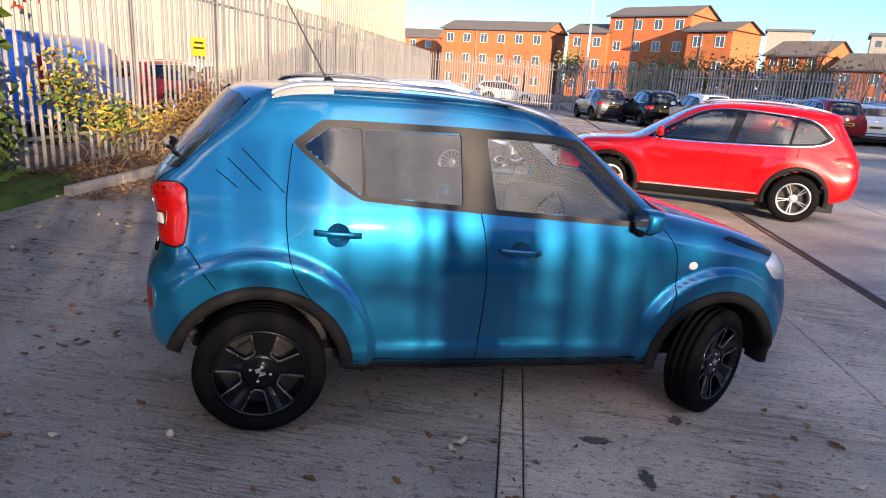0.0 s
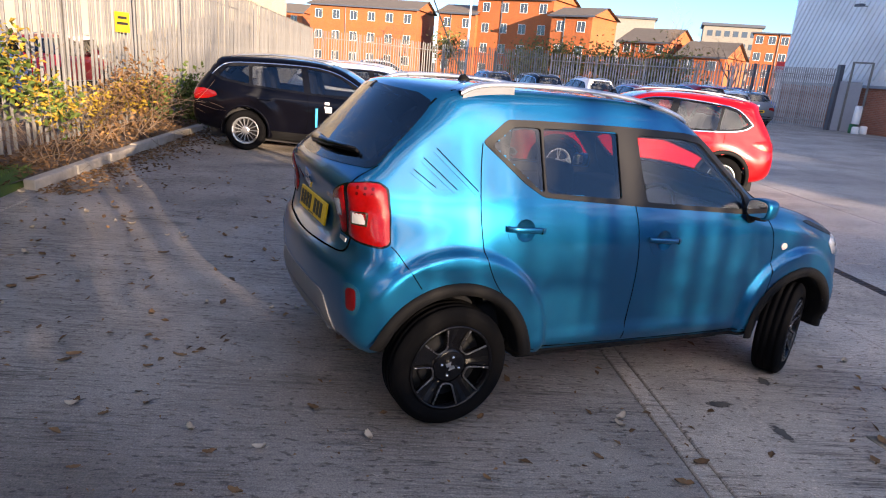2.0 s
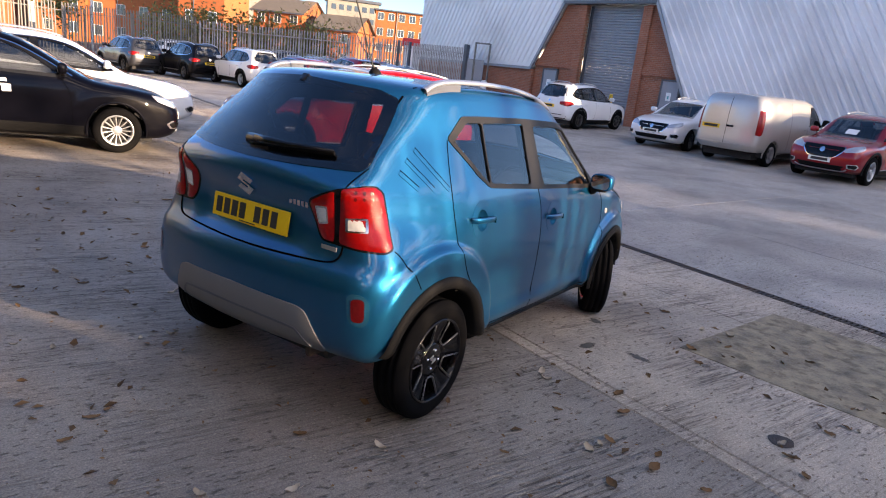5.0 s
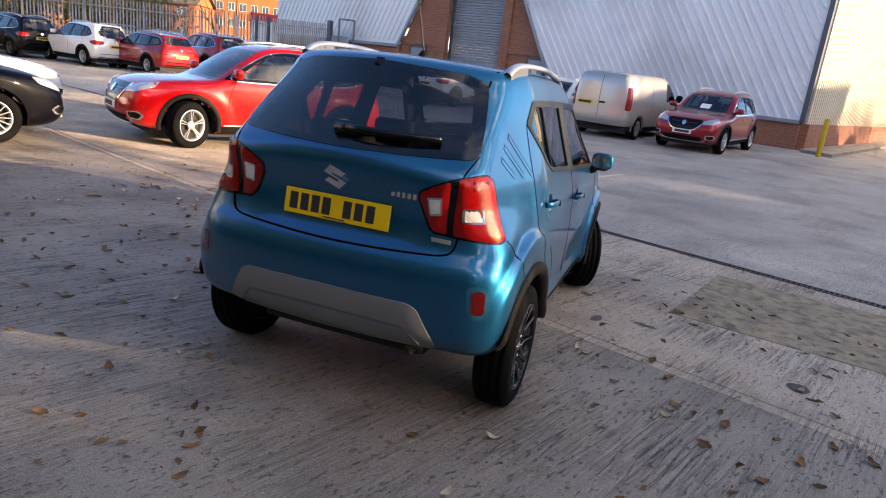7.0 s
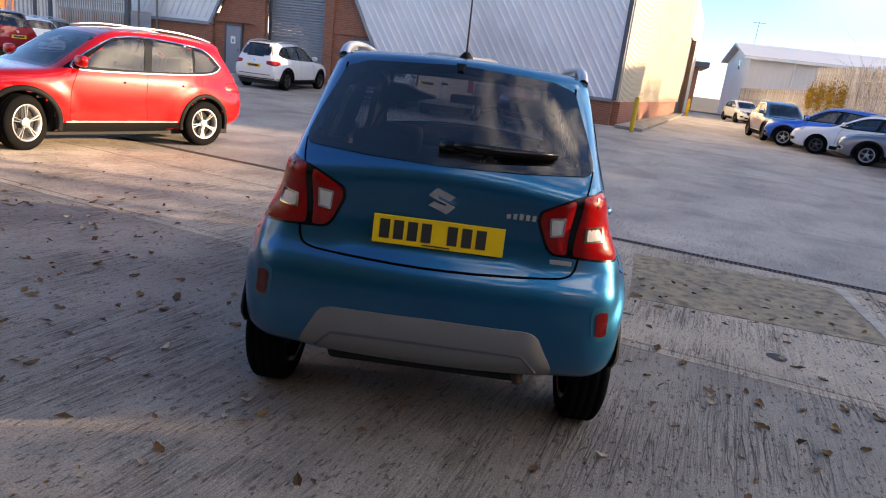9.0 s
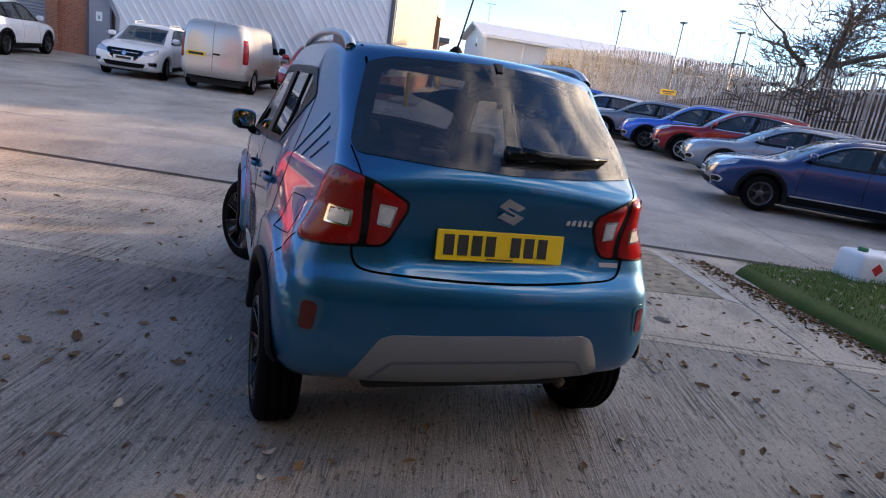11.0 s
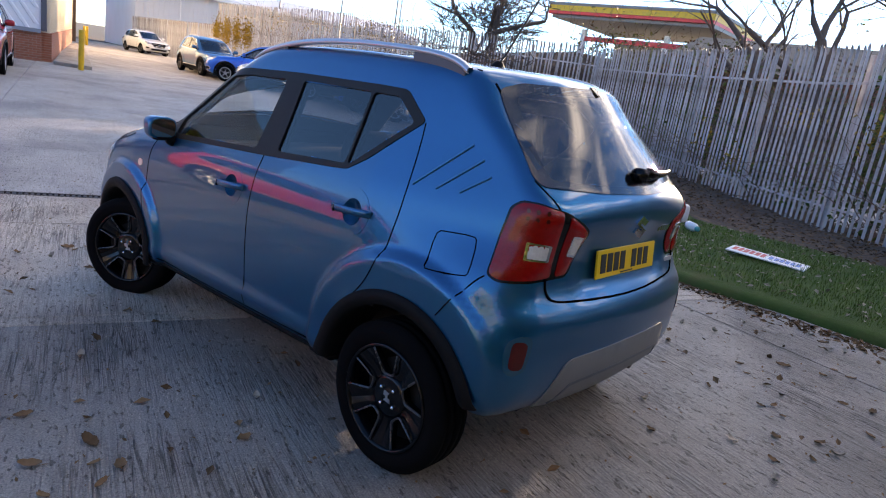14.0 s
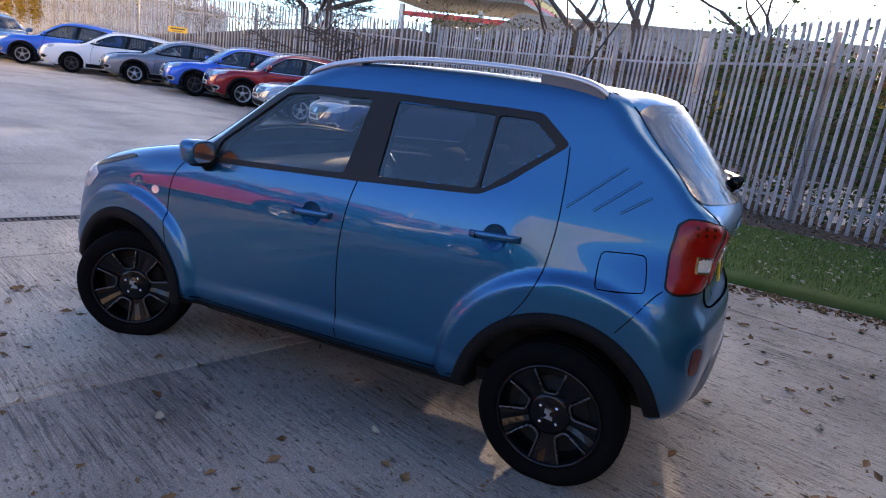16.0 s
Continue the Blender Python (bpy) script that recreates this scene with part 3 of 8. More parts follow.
class Shape:
    """A car body as a smooth solid: a side outline, a half width by height and length, tapers and bulges, met with rounded edges."""

    def __init__(self, outline, widths, xmid, zc, seg, taper_rear, taper_front, bow=(0.12, 0.16), crown=0.05,
                 bulges=(), k=0.13, extra=None, belt=1.05, kfun=None):
        self.line = chaikin(outline)
        zs = np.linspace(0, 3, 601)
        w = np.interp(zs, [a for a, _ in widths], [b for _, b in widths])
        ker = np.exp(-0.5 * (np.arange(-24, 25) / 9.0) ** 2)
        self.zs, self.w = zs, np.convolve(np.pad(w, 24, "edge"), ker / ker.sum(), "valid")
        self.xmid, self.zc, self.seg = xmid, zc, seg
        self.tr, self.tf, self.bow, self.crown, self.bulges, self.k, self.extra, self.belt = \
            taper_rear, taper_front, bow, crown, bulges, k, extra, belt
        self.memo, self.kfun = {}, kfun

    def sd(self, x, z):
        a = self.line
        b = np.roll(a, -1, 0)
        out = np.empty(len(x))
        for s in range(0, len(x), 4000):
            px, pz = x[s:s + 4000, None], z[s:s + 4000, None]
            ex, ez = (b - a)[:, 0], (b - a)[:, 1]
            t = np.clip(((px - a[:, 0]) * ex + (pz - a[:, 1]) * ez) / (ex * ex + ez * ez), 0, 1)
            d = np.sqrt(((px - a[:, 0] - t * ex) ** 2 + (pz - a[:, 1] - t * ez) ** 2).min(1))
            c = ((a[:, 1] > pz) != (b[:, 1] > pz)) & (px < ex * (pz - a[:, 1]) / (ez + 1e-12) + a[:, 0])
            out[s:s + 4000] = np.where(c.sum(1) % 2 == 1, -d, d)
        return out

    def width(self, x, z):
        w = np.interp(z, self.zs, self.w)
        x0, lo, hi, zlo, zhi = self.tr
        s = np.maximum(x0 - x, 0)
        w = w - (lo + (hi - lo) * sstep(zlo, zhi, z)) * s * s / (s + 0.12)
        x1, fo = self.tf
        s = np.maximum(x - x1, 0)
        w = w - fo * s * s / (s + 0.15)
        for cx, cz, rx, rz, amp, soft in self.bulges:
            d = np.sqrt(((x - cx) / rx) ** 2 + ((z - cz) / rz) ** 2)
            w = w + amp * (1 - sstep(1 - soft, 1 + soft, d))
        return w

    def f(self, p):
        x, y, z = p[:, 0], np.abs(p[:, 1]), p[:, 2]
        g = sstep(self.xmid, self.xmid - 0.9, x)
        h = sstep(self.xmid, self.xmid + 0.9, x)
        back = self.bow[0](z) if callable(self.bow[0]) else self.bow[0]
        x2 = x - back * y * y * g + self.bow[1] * y * y * h
        z2 = z + self.crown * y * y * sstep(self.belt - 0.3, self.belt + 0.2, z)
        a, b = y - self.width(x, z), self.sd(x2, z2)
        if self.extra:
            b = b + self.extra(x, y, z)
        k = self.kfun(x, z) if self.kfun else self.k
        hh = np.maximum(k - np.abs(a - b), 0) / k
        return np.maximum(a, b) + hh * hh * k * 0.25

    def cast(self, o, d, far=3.5, it=21):
        """The last place where rays from inside leave the body, by halving."""
        o, d = np.asarray(o, float), np.asarray(d, float)
        lo, hi = np.zeros(len(o)), np.full(len(o), far)
        for _ in range(it):
            m = 0.5 * (lo + hi)
            s = self.f(o + d * m[:, None]) < 0
            lo, hi = np.where(s, m, lo), np.where(s, hi, m)
        return 0.5 * (lo + hi)

    def normal(self, p):
        e = 0.003
        n = np.stack([self.f(p + np.eye(3)[i] * e) - self.f(p - np.eye(3)[i] * e) for i in range(3)], 1)
        return n / np.linalg.norm(n, axis=1, keepdims=True)

    def shell(self, ns, na, nf, cut=None, inset=0.0):
        """The body as (verts, faces), both halves, with the faces dropped where cut(x, y, z) holds."""
        x0, x1 = self.seg
        ph = np.linspace(0, math.pi / 2, nf + 1)
        cols = []
        for x in np.linspace(x0, x1, ns + 1):
            cols.append((x, math.pi / 2))
        for a in np.linspace(math.pi / 2, -math.pi / 2, na + 1)[1:]:
            cols.append((x1, a))
        for x in np.linspace(x1, x0, ns + 1)[1:]:
            cols.append((x, -math.pi / 2))
        for a in np.linspace(-math.pi / 2, -3 * math.pi / 2, na + 1)[1:-1]:
            cols.append((x0, a))
        c = np.array(cols)
        n, k = len(c), nf + 1
        cx, ca = np.repeat(c[:, 0], k), np.repeat(c[:, 1], k)
        pp = np.tile(ph, n)
        o = np.stack([cx, np.zeros_like(cx), np.full_like(cx, self.zc)], 1)
        d = np.stack([np.cos(pp) * np.cos(ca), np.sin(pp), np.cos(pp) * np.sin(ca)], 1)
        p = o + d * (self.cast(o, d)[:, None] - inset)
        i, j = np.meshgrid(np.arange(n), np.arange(nf), indexing="ij")
        i2 = (i + 1) % n
        q = np.stack([i * k + j, i * k + j + 1, i2 * k + j + 1, i2 * k + j], -1).reshape(-1, 4)
        if cut:
            ctr = p[q].mean(1)
            q = q[~cut(ctr[:, 0], ctr[:, 1], ctr[:, 2])]
        m = len(p)
        pm = p * np.array([1, -1, 1])
        bm = bmesh.new()
        vs = [bm.verts.new(t) for t in np.concatenate([p, pm])]
        for t in q:
            for ids in ((t[3], t[2], t[1], t[0]), (t[0] + m, t[1] + m, t[2] + m, t[3] + m)):
                try:
                    bm.faces.new([vs[w] for w in ids])
                except ValueError:
                    pass
        bmesh.ops.remove_doubles(bm, verts=bm.verts[:], dist=2e-4)
        loose = [w for w in bm.verts if not w.link_faces]
        bmesh.ops.delete(bm, geom=loose, context="VERTS")
        bmesh.ops.dissolve_degenerate(bm, dist=1e-5, edges=bm.edges[:])
        return bm

    def place(self, uv, way):
        """Points on the body for plane coordinates uv. way: ('side', +-1) x,z; ('rear',) y,z; ('front',) y,z; ('top',) x,y; ('cyl', xc, yc) degrees,z."""
        uv = np.asarray(uv, float)
        u, v = uv[:, 0], uv[:, 1]
        o = np.zeros((len(uv), 3))
        d = np.zeros((len(uv), 3))
        if way[0] == "side":
            o[:, 0], o[:, 2], d[:, 1] = u, v, way[1]
        elif way[0] in ("rear", "front"):
            o[:, 0], o[:, 1], o[:, 2] = self.xmid, u, v
            d[:, 0] = -1 if way[0] == "rear" else 1
        elif way[0] == "top":
            o[:, 0], o[:, 1], o[:, 2], d[:, 2] = u, v, self.zc, 1
        else:
            o[:, 0], o[:, 1], o[:, 2] = way[1], way[2], v
            d[:, 0], d[:, 1] = np.cos(np.radians(u)), np.sin(np.radians(u))
        return o + d * self.cast(o, d)[:, None]

    def patch(self, poly, way, out=0.003, thick=0.012, h=0.05, rnd=2, holes=(), dome=0.0):
        """A panel lying on the body inside a plane outline, with its own edge thickness."""
        key = (str(np.round(poly, 4).tolist()), way, out, thick, h, rnd, str([np.round(q, 4).tolist() for q in holes]), dome)
        if key in self.memo:
            return self.memo[key]
        sc = 1.0 if way[0] != "cyl" else 0.008

        def outline(pl):
            pl = np.asarray(pl, float)
            pl = rounded(pl * (sc, 1), .022 * rnd) / (sc, 1)
            o = []
            for a, b in zip(pl, np.roll(pl, -1, 0)):
                m = max(1, int(np.linalg.norm((b - a) * (sc, 1)) / h))
                o += [a + (b - a) * t / m for t in range(m)]
            return np.array(o)
        loops = [outline(poly)] + [outline(q) for q in holes]
        pts, edges = [], []
        for lp in loops:
            k = len(pts)
            pts += [Vector((q[0] * sc, q[1])) for q in lp]
            edges += [(k + i, k + (i + 1) % len(lp)) for i in range(len(lp))]
        nb = len(pts)
        lo, hi = loops[0].min(0), loops[0].max(0)
        gx, gy = np.meshgrid(np.arange(lo[0] * sc + h / 2, hi[0] * sc, h), np.arange(lo[1] + h / 2, hi[1], h))
        gx, gy = gx.ravel(), gy.ravel()
        ok = inside(loops[0] * (sc, 1), gx, gy)
        for lp in loops[1:]:
            ok &= ~inside(lp * (sc, 1), gx, gy)
        allb = np.array([(q.x, q.y) for q in pts])
        for a, b in zip(gx[ok], gy[ok]):
            if ((allb - (a, b)) ** 2).sum(1).min() > (0.4 * h) ** 2:
                pts.append(Vector((a, b)))
        v2, e2, f2, *_ = delaunay_2d_cdt(pts, edges, [], 1, 1e-6)
        uv = np.array([(q.x / sc, q.y) for q in v2])
        if holes:
            keep = []
            for t in f2:
                m = uv[list(t)].mean(0) * (sc, 1)
                if not any(inside(lp * (sc, 1), m[:1], m[1:])[0] for lp in loops[1:]):
                    keep.append(t)
            f2 = keep
        p = self.place(uv, way)
        nrm = self.normal(p)
        up = np.full(len(p), out)
        if dome:
            db = np.sqrt((((uv * (sc, 1))[:, None, :] - allb[None]) ** 2).sum(2)).min(1)
            up = up + dome * (1 - np.exp(-db / (0.5 * abs(dome) + 0.012)))
        top = p + nrm * up[:, None]
        bot = p + nrm * (out - thick)
        # turn faces to look outward
        t0 = f2[0]
        fn = np.cross(top[t0[1]] - top[t0[0]], top[t0[2]] - top[t0[0]])
        if fn @ nrm[t0[0]] < 0:
            f2 = [tuple(reversed(t)) for t in f2]
        faces = [tuple(t) for t in f2]
        cnt = {}
        for t in faces:
            for a, b in zip(t, t[1:] + t[:1]):
                cnt[(a, b)] = cnt.get((a, b), 0) + 1
        n = len(top)
        rim = [(a, b) for a, b in cnt if (b, a) not in cnt]
        ids, vv = {}, list(top) + []
        for a, b in rim:
            for q in (a, b):
                if q not in ids:
                    ids[q] = len(vv)
                    vv += [top[q], bot[q]]
        for a, b in rim:
            faces.append((ids[b], ids[a], ids[a] + 1, ids[b] + 1))
        self.memo[key] = vv, faces
        return vv, faces

    def line_on(self, uv, way, w, h, it=2, closed=False):
        """A thin raised or sunken line on the body along plane points."""
        key = (str(uv), way, w, h, it)
        if key in self.memo:
            return self.memo[key]
        q = chaikin(uv, it, closed) if it else np.asarray(uv, float)
        o = [q[0]]
        for a, b in zip(q, q[1:]):
            m = max(1, int(np.linalg.norm(b - a) / 0.06))
            o += [a + (b - a) * (t + 1) / m for t in range(m)]
        p = self.place(np.array(o), way)
        self.memo[key] = strip_bar(p, self.normal(p), w, h)
        return self.memo[key]

# ---- ground ----
def gz(x, y):
    """Height of the yard: it falls to the drain and rises gently beyond it."""
    return float(np.interp(x - 0.1 * (y - 3), [-40, -6, -3, 3.5, 3.7, 20, 60], [.15, .135, .068, -.14, -.14, .13, .16]))


YARD = pose(0, 0, 0, 0, 0, -5.7)       # joints and drain run along the yard's own y


def sheet(x0, x1, y0, y1, nx, ny, lift=0.0):
    xs, ys = np.linspace(x0, x1, nx + 1), np.linspace(y0, y1, ny + 1)
    v = []
    for y in ys:
        for x in xs:
            p = YARD @ Vector((x, y, 0))
            v.append((p.x, p.y, gz(p.x, p.y) + lift))
    f = [(j * (nx + 1) + i, j * (nx + 1) + i + 1, (j + 1) * (nx + 1) + i + 1, (j + 1) * (nx + 1) + i) for j in range(ny) for i in range(nx)]
    return v, f


ground = part("ground", join(sheet(-60, 90, -60, 110, 75, 40, -0.03), ([(-3000, -3000, -.4), (3000, -3000, -.4), (3000, 3000, -.4), (-3000, 3000, -.4)], [(0, 1, 2, 3)])), M_JOINT)
tagged(ground, "grey ground under the concrete yard, reaching the horizon", "ground", kind="structure")


def slab(x0, x1, y0, y1, material, name="concrete_slab", gap=0.004, lift=0.0):
    """One concrete bay with a small edge chamfer, following the fall of the ground."""
    x0, x1, y0, y1 = x0 + gap, x1 - gap, y0 + gap, y1 - gap
    c = 0.008
    nx, ny = max(2, int((x1 - x0) / 1.2)), max(2, int((y1 - y0) / 2.5))
    xs = np.r_[x0, x0 + c, np.linspace(x0, x1, nx + 1)[1:-1], x1 - c, x1]
    ys = np.r_[y0, y0 + c, np.linspace(y0, y1, ny + 1)[1:-1], y1 - c, y1]
    v, f = [], []
    for j, y in enumerate(ys):
        for i, x in enumerate(xs):
            p = YARD @ Vector((x, y, 0))
            edge = i in (0, len(xs) - 1) or j in (0, len(ys) - 1)
            v.append((x, y, gz(p.x, p.y) + lift - (c if edge else 0)))
    a, b = len(xs), len(ys)
    f = [(j * a + i, j * a + i + 1, (j + 1) * a + i + 1, (j + 1) * a + i) for j in range(b - 1) for i in range(a - 1)]
    rim = [i for i in range(a)] + [j * a + a - 1 for j in range(1, b)] + [(b - 1) * a + i for i in range(a - 2, -1, -1)] + [j * a for j in range(b - 2, 0, -1)]
    k = len(v)
    v += [(v[i][0], v[i][1], v[i][2] - 0.05) for i in rim]
    n = len(rim)
    f += [(rim[i], k + i, k + (i + 1) % n, rim[(i + 1) % n]) for i in range(n)]
    ob = part(name, (v, f), material, ground)
    ob.matrix_basis = YARD
    return ob


# apron bays: joints along the yard's y at these x, cross joints at these y
xa = [-16.2, -11.5, -6.9, -4.9, 0.05, 0.17, 2.42, 3.53]
ya = [-22, -12.5, -6.0, 0.62, 13.2, 20.5, 32.0, 46.0]
for i in range(len(xa) - 1):
    for j in range(len(ya) - 1):
        slab(xa[i], xa[i + 1], ya[j], ya[j + 1], M_SLAB_WEST if xa[i + 1] < .1 else M_SLAB)
xb = [3.65, 6.1, 10.6, 15.2, 19.8, 24.4, 32, 44, 62]
yb = [-26, -18, -9.5, -1.5, 6.5, 14.5, 22.5, 32, 46, 62]
for i in range(len(xb) - 1):
    for j in range(len(yb) - 1):
        slab(xb[i], xb[i + 1], yb[j], yb[j + 1], M_YARD)


# drain: a slotted channel in cast-iron lengths
drain = tagged(new("drain_channel"), "rusty slotted drain channel set flush in the concrete", "drain")
drain.matrix_basis = YARD
bars = []
for k in range(520):
    y = -6.0 + k * 0.05
    p = YARD @ Vector((3.59, y, 0))
    bars.append(box(3.545, 3.635, y, y + 0.030, gz(p.x, p.y) - .022, gz(p.x, p.y) - .002))
part("grating", join(*bars), M_IRON, drain, "rusty grating bars")["kind"] = "stuff"
for x in (3.534, 3.632):
    v = []
    part("channel_edge", join(*[box(x, x + .014, -8 + 2 * k, -6 + 2 * k, gz(*(YARD @ Vector((x, -7 + 2 * k, 0))).xy) - .05, gz(*(YARD @ Vector((x, -7 + 2 * k, 0))).xy)) for k in range(14)]), M_IRON, drain, "iron edge")

# the stained relaid patch, inspection covers, oil marks
def blob(name, cx, cy, rx, ry, material, lift, label, cat, seed, rough=0.25):
    r = random.Random(seed)
    ph = [r.uniform(0, 6.28) for _ in range(5)]
    pts = []
    for i in range(28):
        a = 2 * math.pi * i / 28
        k = 1 + rough * sum(math.sin((m + 2) * a + ph[m]) / (m + 2) for m in range(5))
        pts.append((cx + rx * k * math.cos(a), cy + ry * k * math.sin(a)))
    v = [(cx, cy, gz(cx, cy) + lift)] + [(x, y, gz(x, y) + lift - .002) for x, y in pts]
    return tagged(part(name, (v, [(0, i + 1, (i + 1) % 28 + 1) for i in range(28)]), material), label, cat)


pq = [(1.62, .62), (1.52, 2.62), (3.30, 2.62), (3.42, .62)]
pv = []
for x, y in pq:
    pv.append((x, y, gz(x, y) + .004))
pv += [(x, y, z - .05) for x, y, z in pv]
tagged(part("relaid_patch", (pv, [(3, 2, 1, 0), *[((i + 1) % 4, i, 4 + i, 4 + (i + 1) % 4) for i in range(4)]]), M_PATCH), "brown stained rectangular patch of relaid concrete", "concrete patch")
blob("inspection_cover", .755, 1.61, .075, .07, M_IRON, .004, "small dark hole in the concrete", "drain hole", 3, .1)
ev = []
for x, y in ((1.50, .50), (3.44, .50), (3.42, .612), (1.61, .612)):
    ev.append((x, y, gz(x, y) + .004))
ev += [(x, y, z - .05) for x, y, z in ev]
tagged(part("patch_edge", (ev, [(0, 1, 2, 3), *[(i, 4 + i, 4 + (i + 1) % 4, (i + 1) % 4) for i in range(4)]]), M_PALE_EDGE), "pale concrete edge strip beside the relaid patch", "concrete strip")
blob("oil_stain", .83, 2.97, .085, .055, M_STAIN, .003, "dark oily stain on the concrete", "stain", 4, .4)
blob("oil_stain", 1.02, 2.66, .05, .10, M_STAIN, .003, "faint dark stain on the concrete", "stain", 5, .4)
blob("oil_stain", 1.35, 3.25, .07, .05, M_STAIN, .003, "faint dark stain on the concrete", "stain", 6, .5)


# ---- fences ----
def pale_geo(h, w=0.068):
    """Folded steel pale with a splayed three-point head; stands on z = 0, faces -y."""
    xs = [(-w / 2, .010), (-w / 4, -.004), (-w / 7, -.012), (w / 7, -.012), (w / 4, -.004), (w / 2, .010)]
    v, f = [], []
    rows = [(0, 1, 0), (h - .16, 1, 0), (h - .07, 1.06, -.012)]
    for z, s, fw in rows:
        v += [(x * s, y + fw, z) for x, y in xs]
    n = 6
    for r in range(2):
        for i in range(n - 1):
            a = r * n + i
            f.append((a, a + 1, a + 1 + n, a + n))
    # three points
    k = len(v)
    tip = [(-w * .62, -.045, h - .01), (0, -.014, h + .01), (w * .62, -.045, h - .01)]
    v += tip
    b = 2 * n
    f += [(b, b + 1, k), (b + 1, b + 2, k), (b + 2, b + 3, k + 1), (b + 3, b + 4, k + 2), (b + 4, b + 5, k + 2)]
    m = len(v)
    v += [(x, y + .004, z) for x, y, z in v]
    f += [tuple(i + m for i in reversed(q)) for q in f]
    return v, f


def fence_run(name, pts, height, material, label, pitch=0.155, post=2.75, base=0.0, rail_z=(0.35, 0.86), face=1, seed=0, curve_head=0.0):
    """Palisade fence along plan points: posts, two rails a bay, and single pales."""
    rnd = random.Random(seed)
    fence = tagged(new(name), label, "fence")
    src = part("pale", pale_geo(height), material, fence)
    psrc = part("post", box(-.05, .05, -.03, .03, 0, height - .10), material, fence, "steel post")
    first = [True, True]
    for (ax, ay), (bx, by) in zip(pts, pts[1:]):
        ln = math.hypot(bx - ax, by - ay)
        ang = math.degrees(math.atan2(by - ay, bx - ax))
        ux, uy = (bx - ax) / ln, (by - ay) / ln
        nx, ny = -uy * face, ux * face                  # the side on which the rails and posts stand
        n = int(ln / pitch)
        for i in range(n):
            d = (i + .5) * pitch
            x, y = ax + ux * d, ay + uy * d
            if rnd.random() < 0.012:
                continue
            m = pose(x, y, gz(x, y) + base + .04 + rnd.uniform(-.012, .012), rnd.gauss(0, .25), rnd.gauss(0, .45), ang + (0 if face > 0 else 180))
            if first[0]:
                src.matrix_basis = m
                first[0] = False
            else:
                share("pale", src, fence, m)
        for k in range(int(ln / post) + 1):
            d = k * post
            x, y = ax + ux * d + nx * .075, ay + uy * d + ny * .075
            m = pose(x, y, gz(x, y) + base - .05, 0, 0, ang)
            if first[1]:
                psrc.matrix_basis = m
                first[1] = False
            else:
                share("post", psrc, fence, m)
        for rz in rail_z:
            m = max(1, int(ln / post))
            for k in range(m):
                d0, d1 = k * ln / m, (k + 1) * ln / m
                z0 = gz(ax + ux * d0, ay + uy * d0) + base + height * rz
                z1 = gz(ax + ux * d1, ay + uy * d1) + base + height * rz
                o = [(.018, -.022), (.018, .022), (.024, .022), (.024, -.016), (.062, -.016), (.062, -.022)]
                v = []
                for d, z in ((d0, z0), (d1, z1)):
                    v += [(ax + ux * d + nx * q, ay + uy * d + ny * q, z + w) for q, w in o]
                part("rail", (v, [(i, (i + 1) % 6, 6 + (i + 1) % 6, 6 + i) for i in range(6)]), material, fence, "angle-iron rail")
    return fence


SOUTH = [(-9.9, -0.45), (-5.0, -2.97), (9.0, -10.05), (13.1, -11.5)]
ROWF = [(13.1, -11.5), (25.5, -8.35)]
ROWF2 = [(25.5, -8.35), (38.5, -5.7)]
WEST = [(-5.75, 1.6), (-5.14, 7.6), (-3.71, 21.48), (-1.55, 43.0)]
NORTH = [(-1.55, 43.0), (7.6, 42.2), (12.1, 37.4)]
NORTH2 = [(12.1, 37.4), (19.2, 30.4), (20.7, 29.6)]
fence_run("south_fence", SOUTH, 3.25, M_GALV_DARK, "tall weathered galvanised palisade fence tangled with ivy", base=.12, rail_z=(.13, .80), face=-1, seed=1)
fence_run("row_fence", ROWF, 3.35, M_GALV_DARK, "tall weathered palisade fence behind a row of cars", base=.05, rail_z=(.13, .82), face=-1, seed=2)
fence_run("row_fence", ROWF2, 3.7, M_GALV_DARK, "taller weathered palisade fence at the end of the car row", base=.05, rail_z=(.13, .82), face=-1, seed=7)
fence_run("west_fence", WEST, 2.9, M_GALV, "sunlit galvanised palisade fence beside a leafy bank", base=.10, rail_z=(.15, .88), face=1, seed=3)
fence_run("north_fence", NORTH, 2.95, M_GALV, "sunlit pale palisade fence at the end of the yard", base=0, rail_z=(.15, .86), face=1, seed=4)
fence_run("north_east_fence", NORTH2, 2.8, M_GALV_DARK, "grey palisade fence before the brick flats", base=0, rail_z=(.15, .86), face=1, seed=5)
fence_run("shed_fence", [(38.5, -5.7), (56.5, -4.0)], 2.5, M_GALV_DARK, "grey palisade fence beside the white shed", base=0, rail_z=(.15, .86), face=-1, seed=6)


def sign(name, m, w, h, label, rows):
    """Flat yellow plate with dark rows of bars."""
    s = tagged(part(name, box(-w / 2, w / 2, -.004, .0, -h / 2, h / 2), M_YELLOW), label, "sign")
    for z, ww, hh in rows:
        part("lettering", box(-ww / 2, ww / 2, -.0065, -.0035, z - hh / 2, z + hh / 2), M_BLACKTXT, s)
    s.matrix_basis = m
    return s


# ---- large building: grey diagonal cladding over brick, with a roller shutter ----
BLD = pose(21.9, 4.2, 0.08, 0, 0, -3.0)           # local y runs along the front, local x into the building


